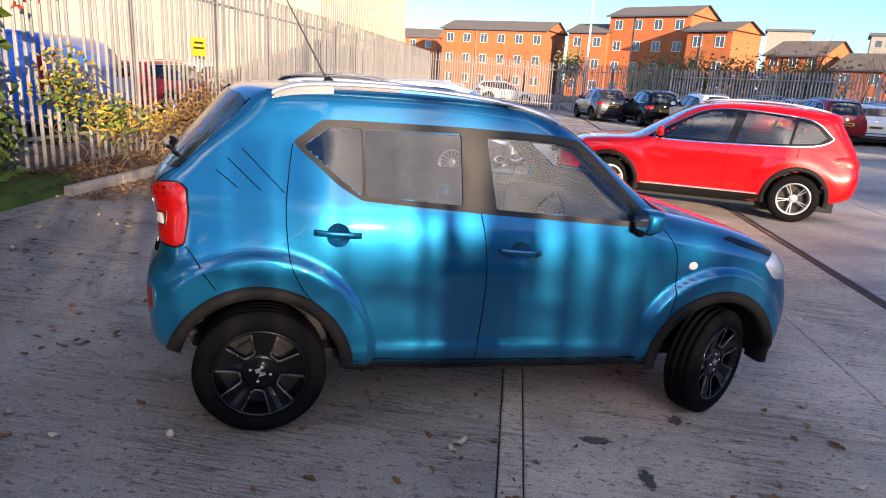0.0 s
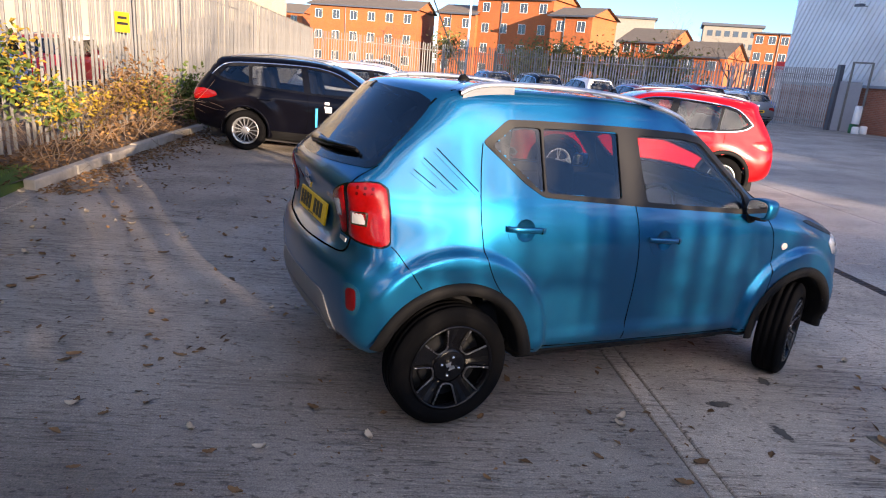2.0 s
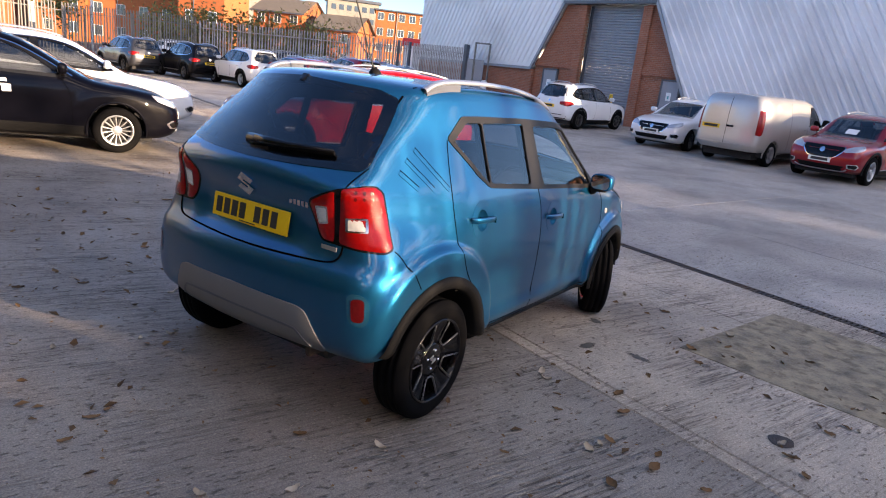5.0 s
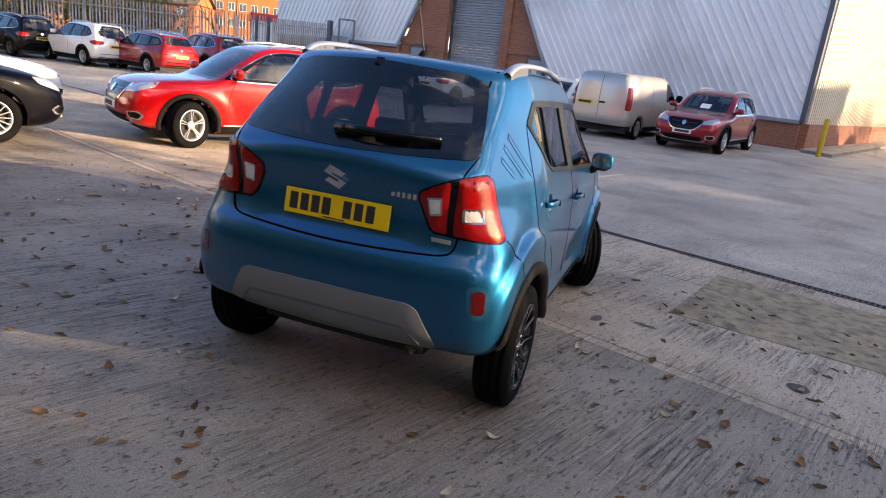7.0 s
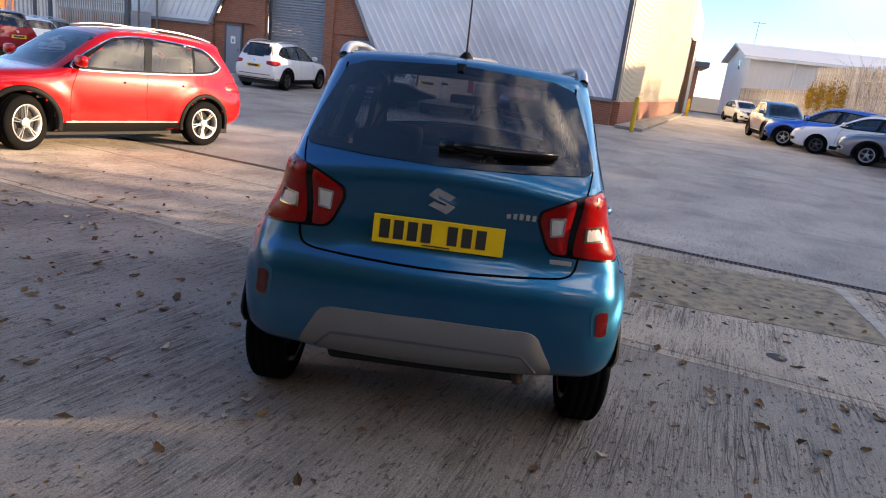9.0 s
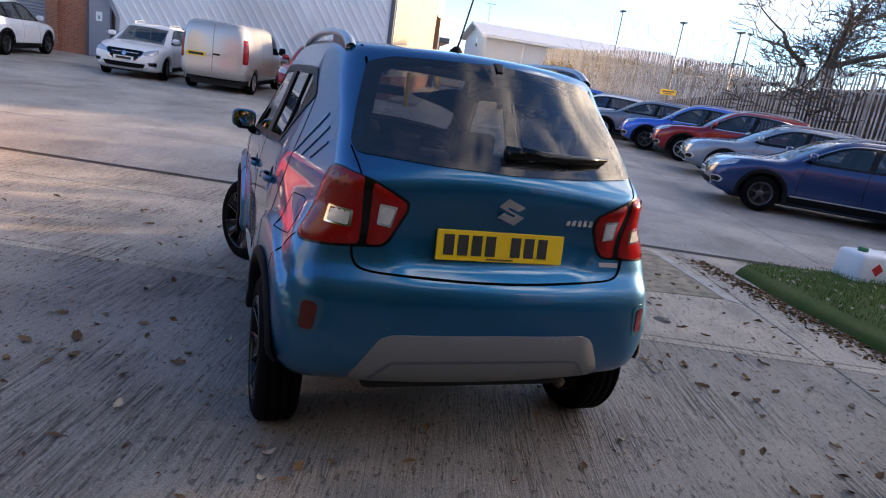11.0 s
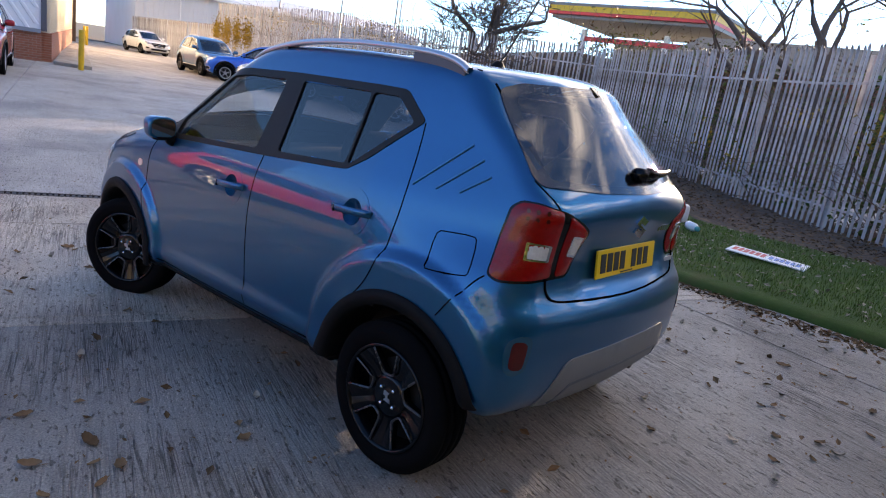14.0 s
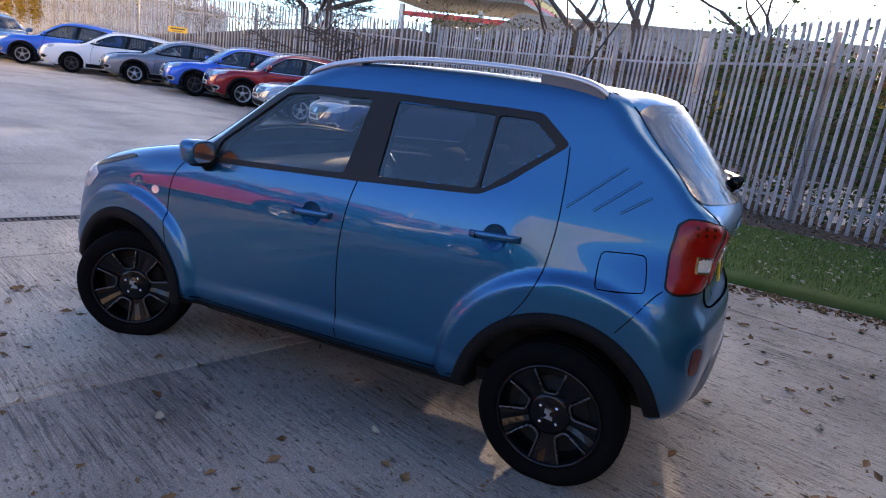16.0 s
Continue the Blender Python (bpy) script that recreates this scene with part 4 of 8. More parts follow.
def front_poly(name, pts, x0, x1, material, parent, label=""):
    """A slab in the front wall: outline in (y, z), from x0 to x1."""
    n = len(pts)
    v = [(x0, y, z) for y, z in pts] + [(x1, y, z) for y, z in pts]
    f = [tuple(range(n)), tuple(range(2 * n - 1, n - 1, -1)), *[((i + 1) % n, i, n + i, n + (i + 1) % n) for i in range(n)]]
    return part(name, (v, f), material, parent, label)


wh = tagged(new("warehouse"), "large warehouse with grey diagonal cladding, brick entrance and cream side wall", "building")
wh.matrix_basis = BLD
HT, LEN = 9.5, 27.9
front_poly("wall", [(0, 1.0), (9.93, 1.0), (9.93, 1.6), (11.93, 5.25), (16.95, 5.2), (18.55, 2.2), (LEN, 2.1), (LEN, HT), (0, HT)], 0, .2, M_CLAD, wh, "grey clad wall")


def ribs(y0, y1, lean, zb, zt, region, name):
    """Raised diagonal ribs of the cladding, clipped to a region test."""
    geo = []
    y = y0
    while y < y1:
        seg0 = None
        zz = np.arange(zb, zt, 0.1)
        ok = [region(y + lean * (z - zb), z) for z in zz]
        i = 0
        while i < len(zz):
            if ok[i]:
                j = i
                while j + 1 < len(zz) and ok[j + 1]:
                    j += 1
                if j > i:
                    a, b = zz[i], zz[j]
                    ya_, yb_ = y + lean * (a - zb), y + lean * (b - zb)
                    w = .075
                    v = [(0.002, ya_ - w, a), (-.045, ya_ - w * .5, a), (-.045, ya_ + w * .5, a), (.002, ya_ + w, a),
                         (0.002, yb_ - w, b), (-.045, yb_ - w * .5, b), (-.045, yb_ + w * .5, b), (.002, yb_ + w, b)]
                    geo.append((v, [(0, 4, 5, 1), (1, 5, 6, 2), (2, 6, 7, 3), (0, 1, 2, 3), (7, 6, 5, 4)]))
                i = j + 1
            else:
                i += 1
        y += 0.333
    r = part(name, join(*geo), M_CLAD, wh, "raised cladding ribs")
    r["kind"] = "stuff"


def opening(y, z):
    return z < 5.32 and 9.85 + (z - 1.6) * .548 < y < 18.6 - (z - 2.2) * .55


ribs(-7, 15.0, .66, 1.0, HT, lambda y, z: .06 < y < 14.4 and not opening(y, z), "cladding_ribs")
ribs(14.0, 32, -.5, 2.15, HT, lambda y, z: 14.5 < y < LEN - .06 and z > 2.25 and not opening(y, z), "cladding_ribs")
part("cladding_joint", box(-.05, .0, 14.41, 14.49, 5.3, HT), M_TRIM, wh)
# brick plinths and the brick entrance
front_poly("brick_plinth", [(-.02, -.4), (9.93, -.4), (9.93, .99), (-.02, .99)], .06, .3, M_BRICK, wh, "red brick plinth")
front_poly("brick_plinth", [(18.5, -.4), (LEN, -.4), (LEN, 2.09), (18.5, 2.09)], .06, .3, M_BRICK, wh, "red brick plinth")
front_poly("entrance_brick", [(9.95, -.4), (12.55, -.4), (12.55, 5.14), (11.93, 5.14), (9.95, 1.6)], .25, .5, M_BRICK, wh, "red brick entrance wall")
front_poly("entrance_brick", [(15.75, -.4), (18.48, -.4), (18.48, 2.2), (16.95, 5.14), (15.75, 5.14)], .25, .5, M_BRICK, wh, "red brick entrance wall")
part("brick_pier", box(.12, .3, 12.18, 12.62, -.4, 5.1), M_BRICK, wh, "brick pier")
part("brick_pier", box(.12, .3, 15.68, 16.1, -.4, 5.1), M_BRICK, wh, "brick pier")
part("brick_lintel", box(.17, .30, 9.97, 12.2, 2.28, 2.62), M_BRICK, wh, "brick band")
part("brick_lintel", box(.17, .30, 16.1, 18.45, 2.28, 2.62), M_BRICK, wh, "brick band")
sh = new("roller_shutter")
sh.parent = wh
for k in range(44):
    z = -.02 + k * .118
    v = [(.62, 12.6, z), (.585, 12.6, z + .03), (.585, 12.6, z + .09), (.62, 12.6, z + .117)]
    v += [(x, 15.72, zz) for x, _, zz in v]
    sl = part("shutter_slat", (v, [(0, 1, 5, 4), (1, 2, 6, 5), (2, 3, 7, 6)]), M_SHUTTER, sh) if k == 0 else share("shutter_slat", sl0, sh, pose(0, 0, k * .118))
    if k == 0:
        sl0 = sl
for y in (12.6, 15.62):
    part("shutter_guide", box(.5, .64, y, y + .1, -.1, 5.12), M_TRIM, sh, "dark guide")
part("flashing", join(box(-.06, .05, 11.93, 16.97, 5.16, 5.30)), M_TRIM, wh, "dark flashing over the entrance")
for a, b in (((9.93, 1.0), (9.93, 1.6)), ((9.93, 1.6), (11.95, 5.27)), ((16.93, 5.25), (18.57, 2.15)), ((18.57, 2.12), (LEN, 2.05)), ((0, .99), (9.93, .99))):
    dx, dz = b[0] - a[0], b[1] - a[1]
    L = math.hypot(dx, dz)
    ob = part("edge_flashing", box(-.055, .06, 0, L, -.06, .06), M_SHUTTER, wh, "grey edge flashing")
    ob.matrix_basis = pose(0, a[0], a[1], math.degrees(math.atan2(dz, dx)), 0, 0)
for y0, y1 in ((16.95, 17.75), (10.28, 11.05)):
    dr = part("door", box(.14, .26, y0, y1, .06, 2.12, .01), M_DOORGREY, wh, "grey steel door with a notice")
    part("door_notice", box(.132, .142, y0 + .28, y1 - .26, 1.35, 1.68), M_WHITE, dr, "white notice")
    part("notice_mark", box(.126, .131, y0 + .36, y1 - .34, 1.42, 1.55), M_TEAL, dr)
    part("door_handle", box(.10, .14, y0 + .08, y0 + .12, 1.0, 1.14), M_CHROME, dr)
    part("door_frame", join(box(.12, .27, y0 - .07, y0 - .005, 0, 2.2), box(.12, .27, y1 + .005, y1 + .07, 0, 2.2), box(.12, .27, y0 - .07, y1 + .07, 2.13, 2.2)), M_TRIM, dr)
part("corner_flashing", box(-.06, .30, -.16, -.005, 1.0, HT), M_TRIM, wh, "dark corner flashing")
for y, z in ((22.9, 5.55), (-.3, 6.3)):
    lm = part("wall_lamp", box(-.55, -.30, y - .2, y + .2, z, z + .12, .02), M_TRIM, wh, "dark floodlight on a bracket")
    part("lamp_bracket", box(-.32, .0, y - .02, y + .02, z + .03, z + .07), M_TRIM, lm)
# cream side wall, running away from the corner
sw_len = 36.0
side = [part("side_brick", box(.3, 24, -.28, .02, -.4, .95), M_BRICK_X, wh, "red brick plinth of the side wall")]
v = [(.3, -.2, .95), (26.5, -.2, .95), (26.5, -.2, 5.6), (30.5, -.2, 5.6), (30.5, -.2, 0), (sw_len, -.2, 0), (sw_len, -.2, HT - 2.0), (14, -.2, HT), (.3, -.2, HT)]
n = len(v)
v += [(x, .1, z) for x, _, z in v]
side.append(part("side_wall", (v, [tuple(range(n)), tuple(range(2 * n - 1, n - 1, -1)), *[((i + 1) % n, i, n + i, n + (i + 1) % n) for i in range(n)]]), M_CREAM_PALE, wh, "cream clad side wall"))
side.append(part("side_ribs", join(*[box(.5 + .3 * k, .58 + .3 * k, -.225, -.19, .95, HT - .2 - 2.0 * max(0, k * .3 - 13.5) / 22) for k in range(86)]), M_CREAM_PALE, wh, "upright cladding ribs"))
side[-1]["kind"] = "stuff"
# slate-dark sheet fills the doorway in place of the shade inside
side.append(part("side_door", box(26.5, 30.5, .0, .15, -.2, 5.6), M_TRIM, wh, "dark tall side doorway"))
side.append(part("side_jamb", box(30.3, 30.7, -.35, .1, -.2, 5.6), M_WOODB, wh, "brown door jamb"))
for o in side:
    o.matrix_basis = pose(0, 0, 0, 0, 0, -3.6)
part("roof", ([(0, -.3, HT), (0, LEN, HT), (sw_len, LEN, HT + .5), (sw_len, -.3, HT - 1.1)], [(3, 2, 1, 0)]), M_CLAD, wh, "flat grey roof")
part("back_wall", box(sw_len - .2, sw_len, 0, LEN, 0, HT - 1), M_CLAD, wh)
part("north_wall", box(.2, sw_len, LEN - .2, LEN, -.4, HT - .1), M_CLAD, wh, "grey clad end wall")


def bollard(x, y, h=1.2):
    b = tagged(part("bollard", lathe([(0.0001, h), (.06, h - .005), (.075, h - .03), (.08, h - .06), (.08, -.1)], 20, False), M_YELLOW, None, "", True), "yellow painted steel bollard beside the warehouse", "bollard", "yellow bollards")
    b.matrix_basis = pose(x, y, gz(x, y), 90, 0, 0)
    return b


bollard(20.1, 3.25, 1.2)
bollard(22.0, 17.2, 1.3)
for x in (47.0, 48.4):
    bollard(x, .2, 1.2)
kb = [(21.2, 3.9), (46, 1.3), (46, .5), (20.6, 2.9)]
tagged(part("side_pavement", prism(kb[::-1], .1, .24), M_KERB), "raised concrete strip beside the warehouse wall", "pavement", kind="structure")

# ---- gate beside the warehouse ----
gate = tagged(new("steel_gate"), "grey steel palisade gate between the fence and the warehouse", "gate")
gsrc = None
GA, GB = Vector((20.75, 29.5, 0)), Vector((21.95, 26.75, 0))
gang = math.degrees(math.atan2((GB - GA).y, (GB - GA).x))
for k in range(30):
    q = GA.lerp(GB, (k + .5) / 30)
    g = part("bar", box(-.03, .03, -.012, .012, 0.06, 2.75), M_GALV_DARK, gate) if gsrc is None else share("bar", gsrc, gate)
    gsrc = gsrc or g
    g.matrix_basis = pose(q.x, q.y, gz(q.x, q.y), 0, 0, gang)
for z in (.35, 2.45):
    part("gate_rail", tube([(GA.x, GA.y, gz(GA.x, GA.y) + z), (GB.x, GB.y, gz(GB.x, GB.y) + z)], .03, 6), M_GALV_DARK, gate)
for x, y, h, w in ((20.68, 29.7, 2.9, .07), (20.1, 29.95, 2.9, .06), (22.05, 26.6, 3.05, .11)):
    part("gate_post", box(x - w, x + w, y - w, y + w, -.1, h, .01), M_TRIM, gate, "square dark gate post")
part("side_panel", moved(box(-.06, .06, -.45, .45, .0, 2.35), pose(22.45, 26.25, 0, 0, 0, 48)), M_DOORGREY, gate, "dark grey infill panel")
fr = tagged(new("door_cage"), "galvanised frame by the warehouse wall", "frame")
for x, y in ((22.35, 26.25), (22.72, 25.55)):
    part("upright", tube([(x, y, 0), (x, y, 3.2)], .05, 8), M_GALV, fr)
part("crossbar", tube([(22.35, 26.25, 3.18), (22.72, 25.55, 3.18)], .04, 8), M_GALV, fr)
for i, (x, y, c, m) in enumerate(((21.7, 25.7, .42, M_GREENBOX), (21.5, 25.3, .32, M_WHITE), (21.95, 25.35, .36, M_WHITE), (21.6, 25.5, .8, M_WHITE))):
    tagged(part("drum", lathe([(0.0001, c), (.10, c), (.15, c * .93), (.16, .05), (.15, 0), (0.0001, 0)], 16, False), m, None, "", True), "small plastic drum beside the warehouse wall", "drum", "plastic drums").matrix_basis = pose(x + .55, y - .35, gz(x, y) + (.42 if i == 3 else 0)) @ pose(0, 0, 0, 90, 0, 0)

# ---- cream building behind the west fence ----
cb_ = tagged(new("cream_building"), "cream clad building behind the west fence", "building")
cb_.matrix_basis = pose(-2.2, 41.5, 0, 0, 0, -5.2)
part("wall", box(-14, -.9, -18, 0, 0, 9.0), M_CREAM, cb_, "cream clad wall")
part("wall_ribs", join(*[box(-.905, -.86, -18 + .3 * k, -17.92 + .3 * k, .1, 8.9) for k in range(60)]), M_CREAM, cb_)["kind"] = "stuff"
# unseen block to the west, added to keep sky light off the hatch
part("rear_wing", box(-16, -9.5, -58, -27, 0, 8.5), M_BRICK, cb_, "set-back brick wing of the building")
part("wall_camera", join(box(-.85, -.35, -4.2, -4.05, 6.0, 6.12), box(-.9, -.5, -4.14, -4.10, 5.7, 5.78), box(-.6, -.5, -4.15, -4.09, 5.7, 6.02)), M_TRIM, cb_, "dark camera on a bracket")
# unseen low pitched-roof unit beyond the south fence, added to shade the apron
unit = tagged(new("low_unit"), "low brick unit with a dark pitched roof beyond the fence", "building")
unit.matrix_basis = pose(-2.0, -31.4, 0, 0, 0, 14.0)
part("wall", box(0, 22, -5, 5, -.5, 4.2), M_BRICK_X, unit, "red brick wall")
part("roof", ([(-.4, -5.5, 4.0), (22.4, -5.5, 4.0), (22.4, 5.5, 4.0), (-.4, 5.5, 4.0), (-.4, 0, 5.95), (22.4, 0, 5.95)], [(0, 1, 5, 4), (2, 3, 4, 5), (0, 4, 3), (1, 2, 5), (3, 2, 1, 0)]), M_ROOF, unit, "brown tiled roof")
# white shed to the east
shed = tagged(new("white_shed"), "long white clad shed with a shallow pitched roof", "building")
shed.matrix_basis = pose(57.7, -4.4, .1, 0, 0, -87)
W_, D_, E_ = 28.0, 12.0, 5.2
part("wall", box(0, W_, 0, D_, 0, E_), M_WHITE_CLAD, shed, "white clad wall")
part("gable", ([(0, 0, E_), (0, D_, E_), (0, D_ / 2, E_ + 1.15), (.2, 0, E_), (.2, D_, E_), (.2, D_ / 2, E_ + 1.15)], [(0, 2, 1), (3, 4, 5), (0, 3, 5, 2), (1, 2, 5, 4)]), M_WHITE_CLAD, shed)
part("wall_ribs", join(*[box(.2 + .4 * k, .3 + .4 * k, -.05, 0, .1, E_ - .1) for k in range(69)]), M_WHITE_CLAD, shed)["kind"] = "stuff"
for s in (0, 1):
    yy = (0, D_ / 2) if s == 0 else (D_, D_ / 2)
    e = -.5 if s == 0 else .5
    v = [(-.6, yy[0] + e, E_ - .15), (W_, yy[0] + e, E_ - .15), (W_, yy[1], E_ + 1.25), (-.6, yy[1], E_ + 1.25)]
    v += [(x, y, z + .2) for x, y, z in v]
    part("roof", (v, [(3, 2, 1, 0), (4, 5, 6, 7), *[(i, (i + 1) % 4, 4 + (i + 1) % 4, 4 + i) for i in range(4)]]), M_WHITE_CLAD, shed, "pale sheet roof")
part("gutter", box(-.6, W_, -.62, -.45, E_ - .2, E_ - .02), M_WHITE, shed, "white gutter")
part("downpipe", tube([(3.5, -.1, 0), (3.5, -.1, E_)], .06, 8), M_WHITE, shed)
part("window", box(-.02, .05, 4.6, 5.4, 4.3, 5.1), M_WINDOW, shed)
part("aerial", join(tube([(1.0, 6, E_ + 1.6), (1.0, 6, E_ + 3.4)], .03, 6), tube([(.5, 6, E_ + 3.3), (1.6, 6, E_ + 3.3)], .025, 6)), M_TRIM, shed, "roof aerial")
# dark office behind the lane
of = tagged(new("office_block"), "small dark-roofed office at the end of the lane", "building")
of.matrix_basis = pose(76, 0.5, .1)
part("wall", box(0, 10, -2, 7, 0, 4.6), M_BRICK, of)
part("roof", box(-1, 11, -3, 8, 4.6, 5.2, .1), M_TRIM, of, "dark flat roof")
part("window", box(-.05, .02, -1.4, 4, 2.6, 4.1), M_WINDOW, of)


# ---- brick flats behind the north fence ----
def flats(name, at, turn, w, d, h, ridge, cols, floors, hip=True, label="orange brick flats with dark pitched roof"):
    b = tagged(new(name), label, "building")
    b.matrix_basis = pose(*at, 0, 0, turn)
    part("wall", box(0, w, 0, d, -1, h), M_FLATS, b, "orange brick wall")
    g = [(-.4, -.4, h), (w + .4, -.4, h), (w + .4, d + .4, h), (-.4, d + .4, h), (-.4, d / 2, h + ridge), (w + .4, d / 2, h + ridge)]
    part("roof", (g, [(0, 1, 5, 4), (2, 3, 4, 5), (3, 2, 1, 0)]), M_ROOF, b, "brown tiled roof")
    part("gable", ([(0, 0, h), (0, d, h), (0, d / 2, h + ridge - .1), (w, 0, h), (w, d, h), (w, d / 2, h + ridge - .1)], [(0, 2, 1), (3, 4, 5)]), M_FLATS, b, "brick gable")
    part("fascia", box(-.42, w + .42, -.46, -.40, h - .18, h + .04), M_TRIM, b)
    fh = h / floors
    for fl in range(floors):
        for c in range(cols):
            x = (c + .5) * w / cols
            z = fl * fh + fh * .35
            wd = part("window", box(x - .5, x + .5, -.03, .05, z, z + 1.15), M_WINDOW, b, "white-framed window")
            part("frame", join(box(x - .55, x + .55, -.06, -.032, z - .06, z), box(x - .55, x + .55, -.06, -.032, z + 1.15, z + 1.2), box(x - .55, x - .5, -.06, -.032, z, z + 1.15), box(x + .5, x + .55, -.06, -.032, z, z + 1.15), box(x - .02, x + .02, -.06, -.032, z, z + 1.15)), M_WHITE, wd)
    part("downpipe", tube([(w * .34, -.08, 0), (w * .34, -.08, h)], .06, 6), M_TRIM, b)
    return b


def polar(az, dist):
    return dist * math.cos(radians(az)), dist * math.sin(radians(az))


# far flats stand 85 to 125 m off, by bearing from the yard
def flats_at(az0, d0, az1, d1, h, ridge, d, cols, floors, name="block_of_flats", label="orange brick flats with dark pitched roof"):
    a, b = polar(az0, d0), polar(az1, d1)
    w = math.hypot(b[0] - a[0], b[1] - a[1])
    flats(name, (a[0], a[1], 0), math.degrees(math.atan2(b[1] - a[1], b[0] - a[0])), w, d, h, ridge, cols, floors, label=label)


flats_at(95.5, 125, 91.6, 122, 8.2, 1.7, 9, 3, 3)
flats_at(91.1, 104, 82.4, 98, 8.7, 1.6, 10, 6, 3)
flats_at(80.6, 97, 77.5, 95, 8.6, 1.5, 9, 2, 3)
flats_at(77.4, 96, 71.2, 91, 10.8, 1.6, 9, 4, 4)
flats_at(71.3, 86, 68.0, 83.5, 8.5, 1.3, 7.5, 2, 3)
flats_at(65.4, 101, 61.6, 98, 6.8, 2.2, 10, 3, 3)
flats_at(60.8, 96, 57.2, 94, 5.2, 2.2, 10, 2, 2)
flats_at(55.3, 120, 50.0, 120, 10.4, .4, 12, 6, 4, label="flat-roofed orange brick block with small windows")
tw = tagged(new("tower_block"), "grey concrete tower block under scaffold behind the flats", "building")
a_ = polar(58.8, 190)
tw.matrix_basis = pose(a_[0], a_[1], 0, 0, 0, -30)
part("wall", box(0, 14, 0, 12, 0, 16.5), M_STONE, tw)
part("roof", box(-.6, 14.6, -.6, 12.6, 16.5, 17.2), M_TRIM, tw)
for fl in range(5):
    for c in range(6):
        part("window", box(1 + c * 2.1, 2.3 + c * 2.1, -.05, .05, 2 + fl * 3, 3.4 + fl * 3), M_WINDOW, tw)
tw2 = tagged(new("tower_block"), "pale low block behind the flats", "building")
a_ = polar(65.6, 170)
tw2.matrix_basis = pose(a_[0], a_[1], 0, 0, 0, -25)
part("wall", box(0, 9, 0, 9, 0, 15.5), M_STONE, tw2)
part("roof", box(-.5, 9.5, -.5, 9.5, 15.5, 16), M_TRIM, tw2)
rs = tagged(new("red_fascia_unit"), "low white unit with a red fascia beyond the gate", "building")
a_ = polar(53.6, 70)
rs.matrix_basis = pose(a_[0], a_[1], 0, 0, 0, -38)
part("wall", box(0, 9, 0, 6, 0, 3.6), M_WHITE_CLAD, rs)
part("fascia", box(-.2, 9.2, -.2, 6.2, 3.6, 4.3), M_RED, rs, "red fascia")

# filling-station canopy and bank beyond the south fence
cn = tagged(new("station_canopy"), "filling-station canopy with yellow and red fascia", "canopy")
a_, b_ = polar(-41.0, 62), polar(-54.0, 55)
cn.matrix_basis = pose(a_[0] - 3.4, a_[1] + 4.7, 0, 0, 0, math.degrees(math.atan2(b_[1] - a_[1], b_[0] - a_[0])))
cw = math.hypot(b_[0] - a_[0], b_[1] - a_[1])
part("fascia", box(0, cw, 0, 12, 9.15, 9.62), M_YELLOW, cn, "yellow fascia")
part("fascia_stripe", box(-.03, cw, -.03, 12.03, 8.88, 9.13), M_RED, cn, "red stripe")
part("canopy_top", box(-.1, cw + .1, -.1, 12.1, 9.62, 9.85), M_GREYTRIM, cn, "grey top")
part("soffit_panel", box(.3, cw, .3, 11.7, 8.6, 8.86), M_GREYTRIM, cn, "grey soffit")
part("lower_sign", box(4, cw, .3, .5, 6.8, 7.2), M_RED, cn, "red lower band")
part("shop_wall", box(3, cw, 8, 14, 0, 7.6), M_STONE, cn)
for x in (2, 10):
    part("column", box(x, x + .4, 3, 3.4, 0, 8.1), M_WHITE, cn)
bk = [polar(az, r) for az, r in ((-20, 46), (-30, 34), (-42, 30), (-58, 30), (-78, 32), (-100, 34), (-140, 36))]
v = []
for (x, y), h in zip(bk, (1.2, 2.8, 3.7, 3.3, 2.6, 2.0, 2.0)):
    d = math.hypot(x, y)
    for k, hh in ((.82, -.2), (.93, h * .8), (1.0, h), (1.5, h * 1.05), (1.8, -.3)):
        v.append((x * k - 3.4, y * k + 4.0, hh))
tagged(part("earth_bank", (v, [(i * 5 + j, i * 5 + j + 1, i * 5 + j + 6, i * 5 + j + 5) for i in range(6) for j in range(4)]), M_SOIL), "scrubby brown earth bank beyond the fence", "bank", kind="structure")


# ---- lamp posts ----
def lamp_post(x, y, h, heads):
    lp = tagged(new("street_lamp"), "tall slim lamp post with flat floodlight heads" if heads else "tall white lamp post", "street lamp")
    lp.matrix_basis = pose(x, y, gz(x, y))
    part("column", tube([(0, 0, -.2), (0, 0, h)], .08, 10, [.09, .055]), M_WHITE if not heads else M_GALV, lp, "", True)
    if heads:
        hd = part("lamp_head", box(-.32, .32, -.22, .22, h, h + .12, .03), M_TRIM, lp, "flat floodlight")
        hd.rotation_euler = (0, 0, 0)
        part("head_bracket", box(-.4, .4, -.04, .04, h - .06, h), M_GALV, lp)


for az, r, h in ((-17.9, 66, 9.2), (-22.7, 62, 8.4), (-27.0, 56, 7.5), (-27.8, 70, 9.0)):
    a_ = polar(az, r)
    lamp_post(a_[0] - 3.8, a_[1] + 3.4, h, 1)
a_ = polar(78.9, 47)
lamp_post(a_[0], a_[1], 9.5, 0)

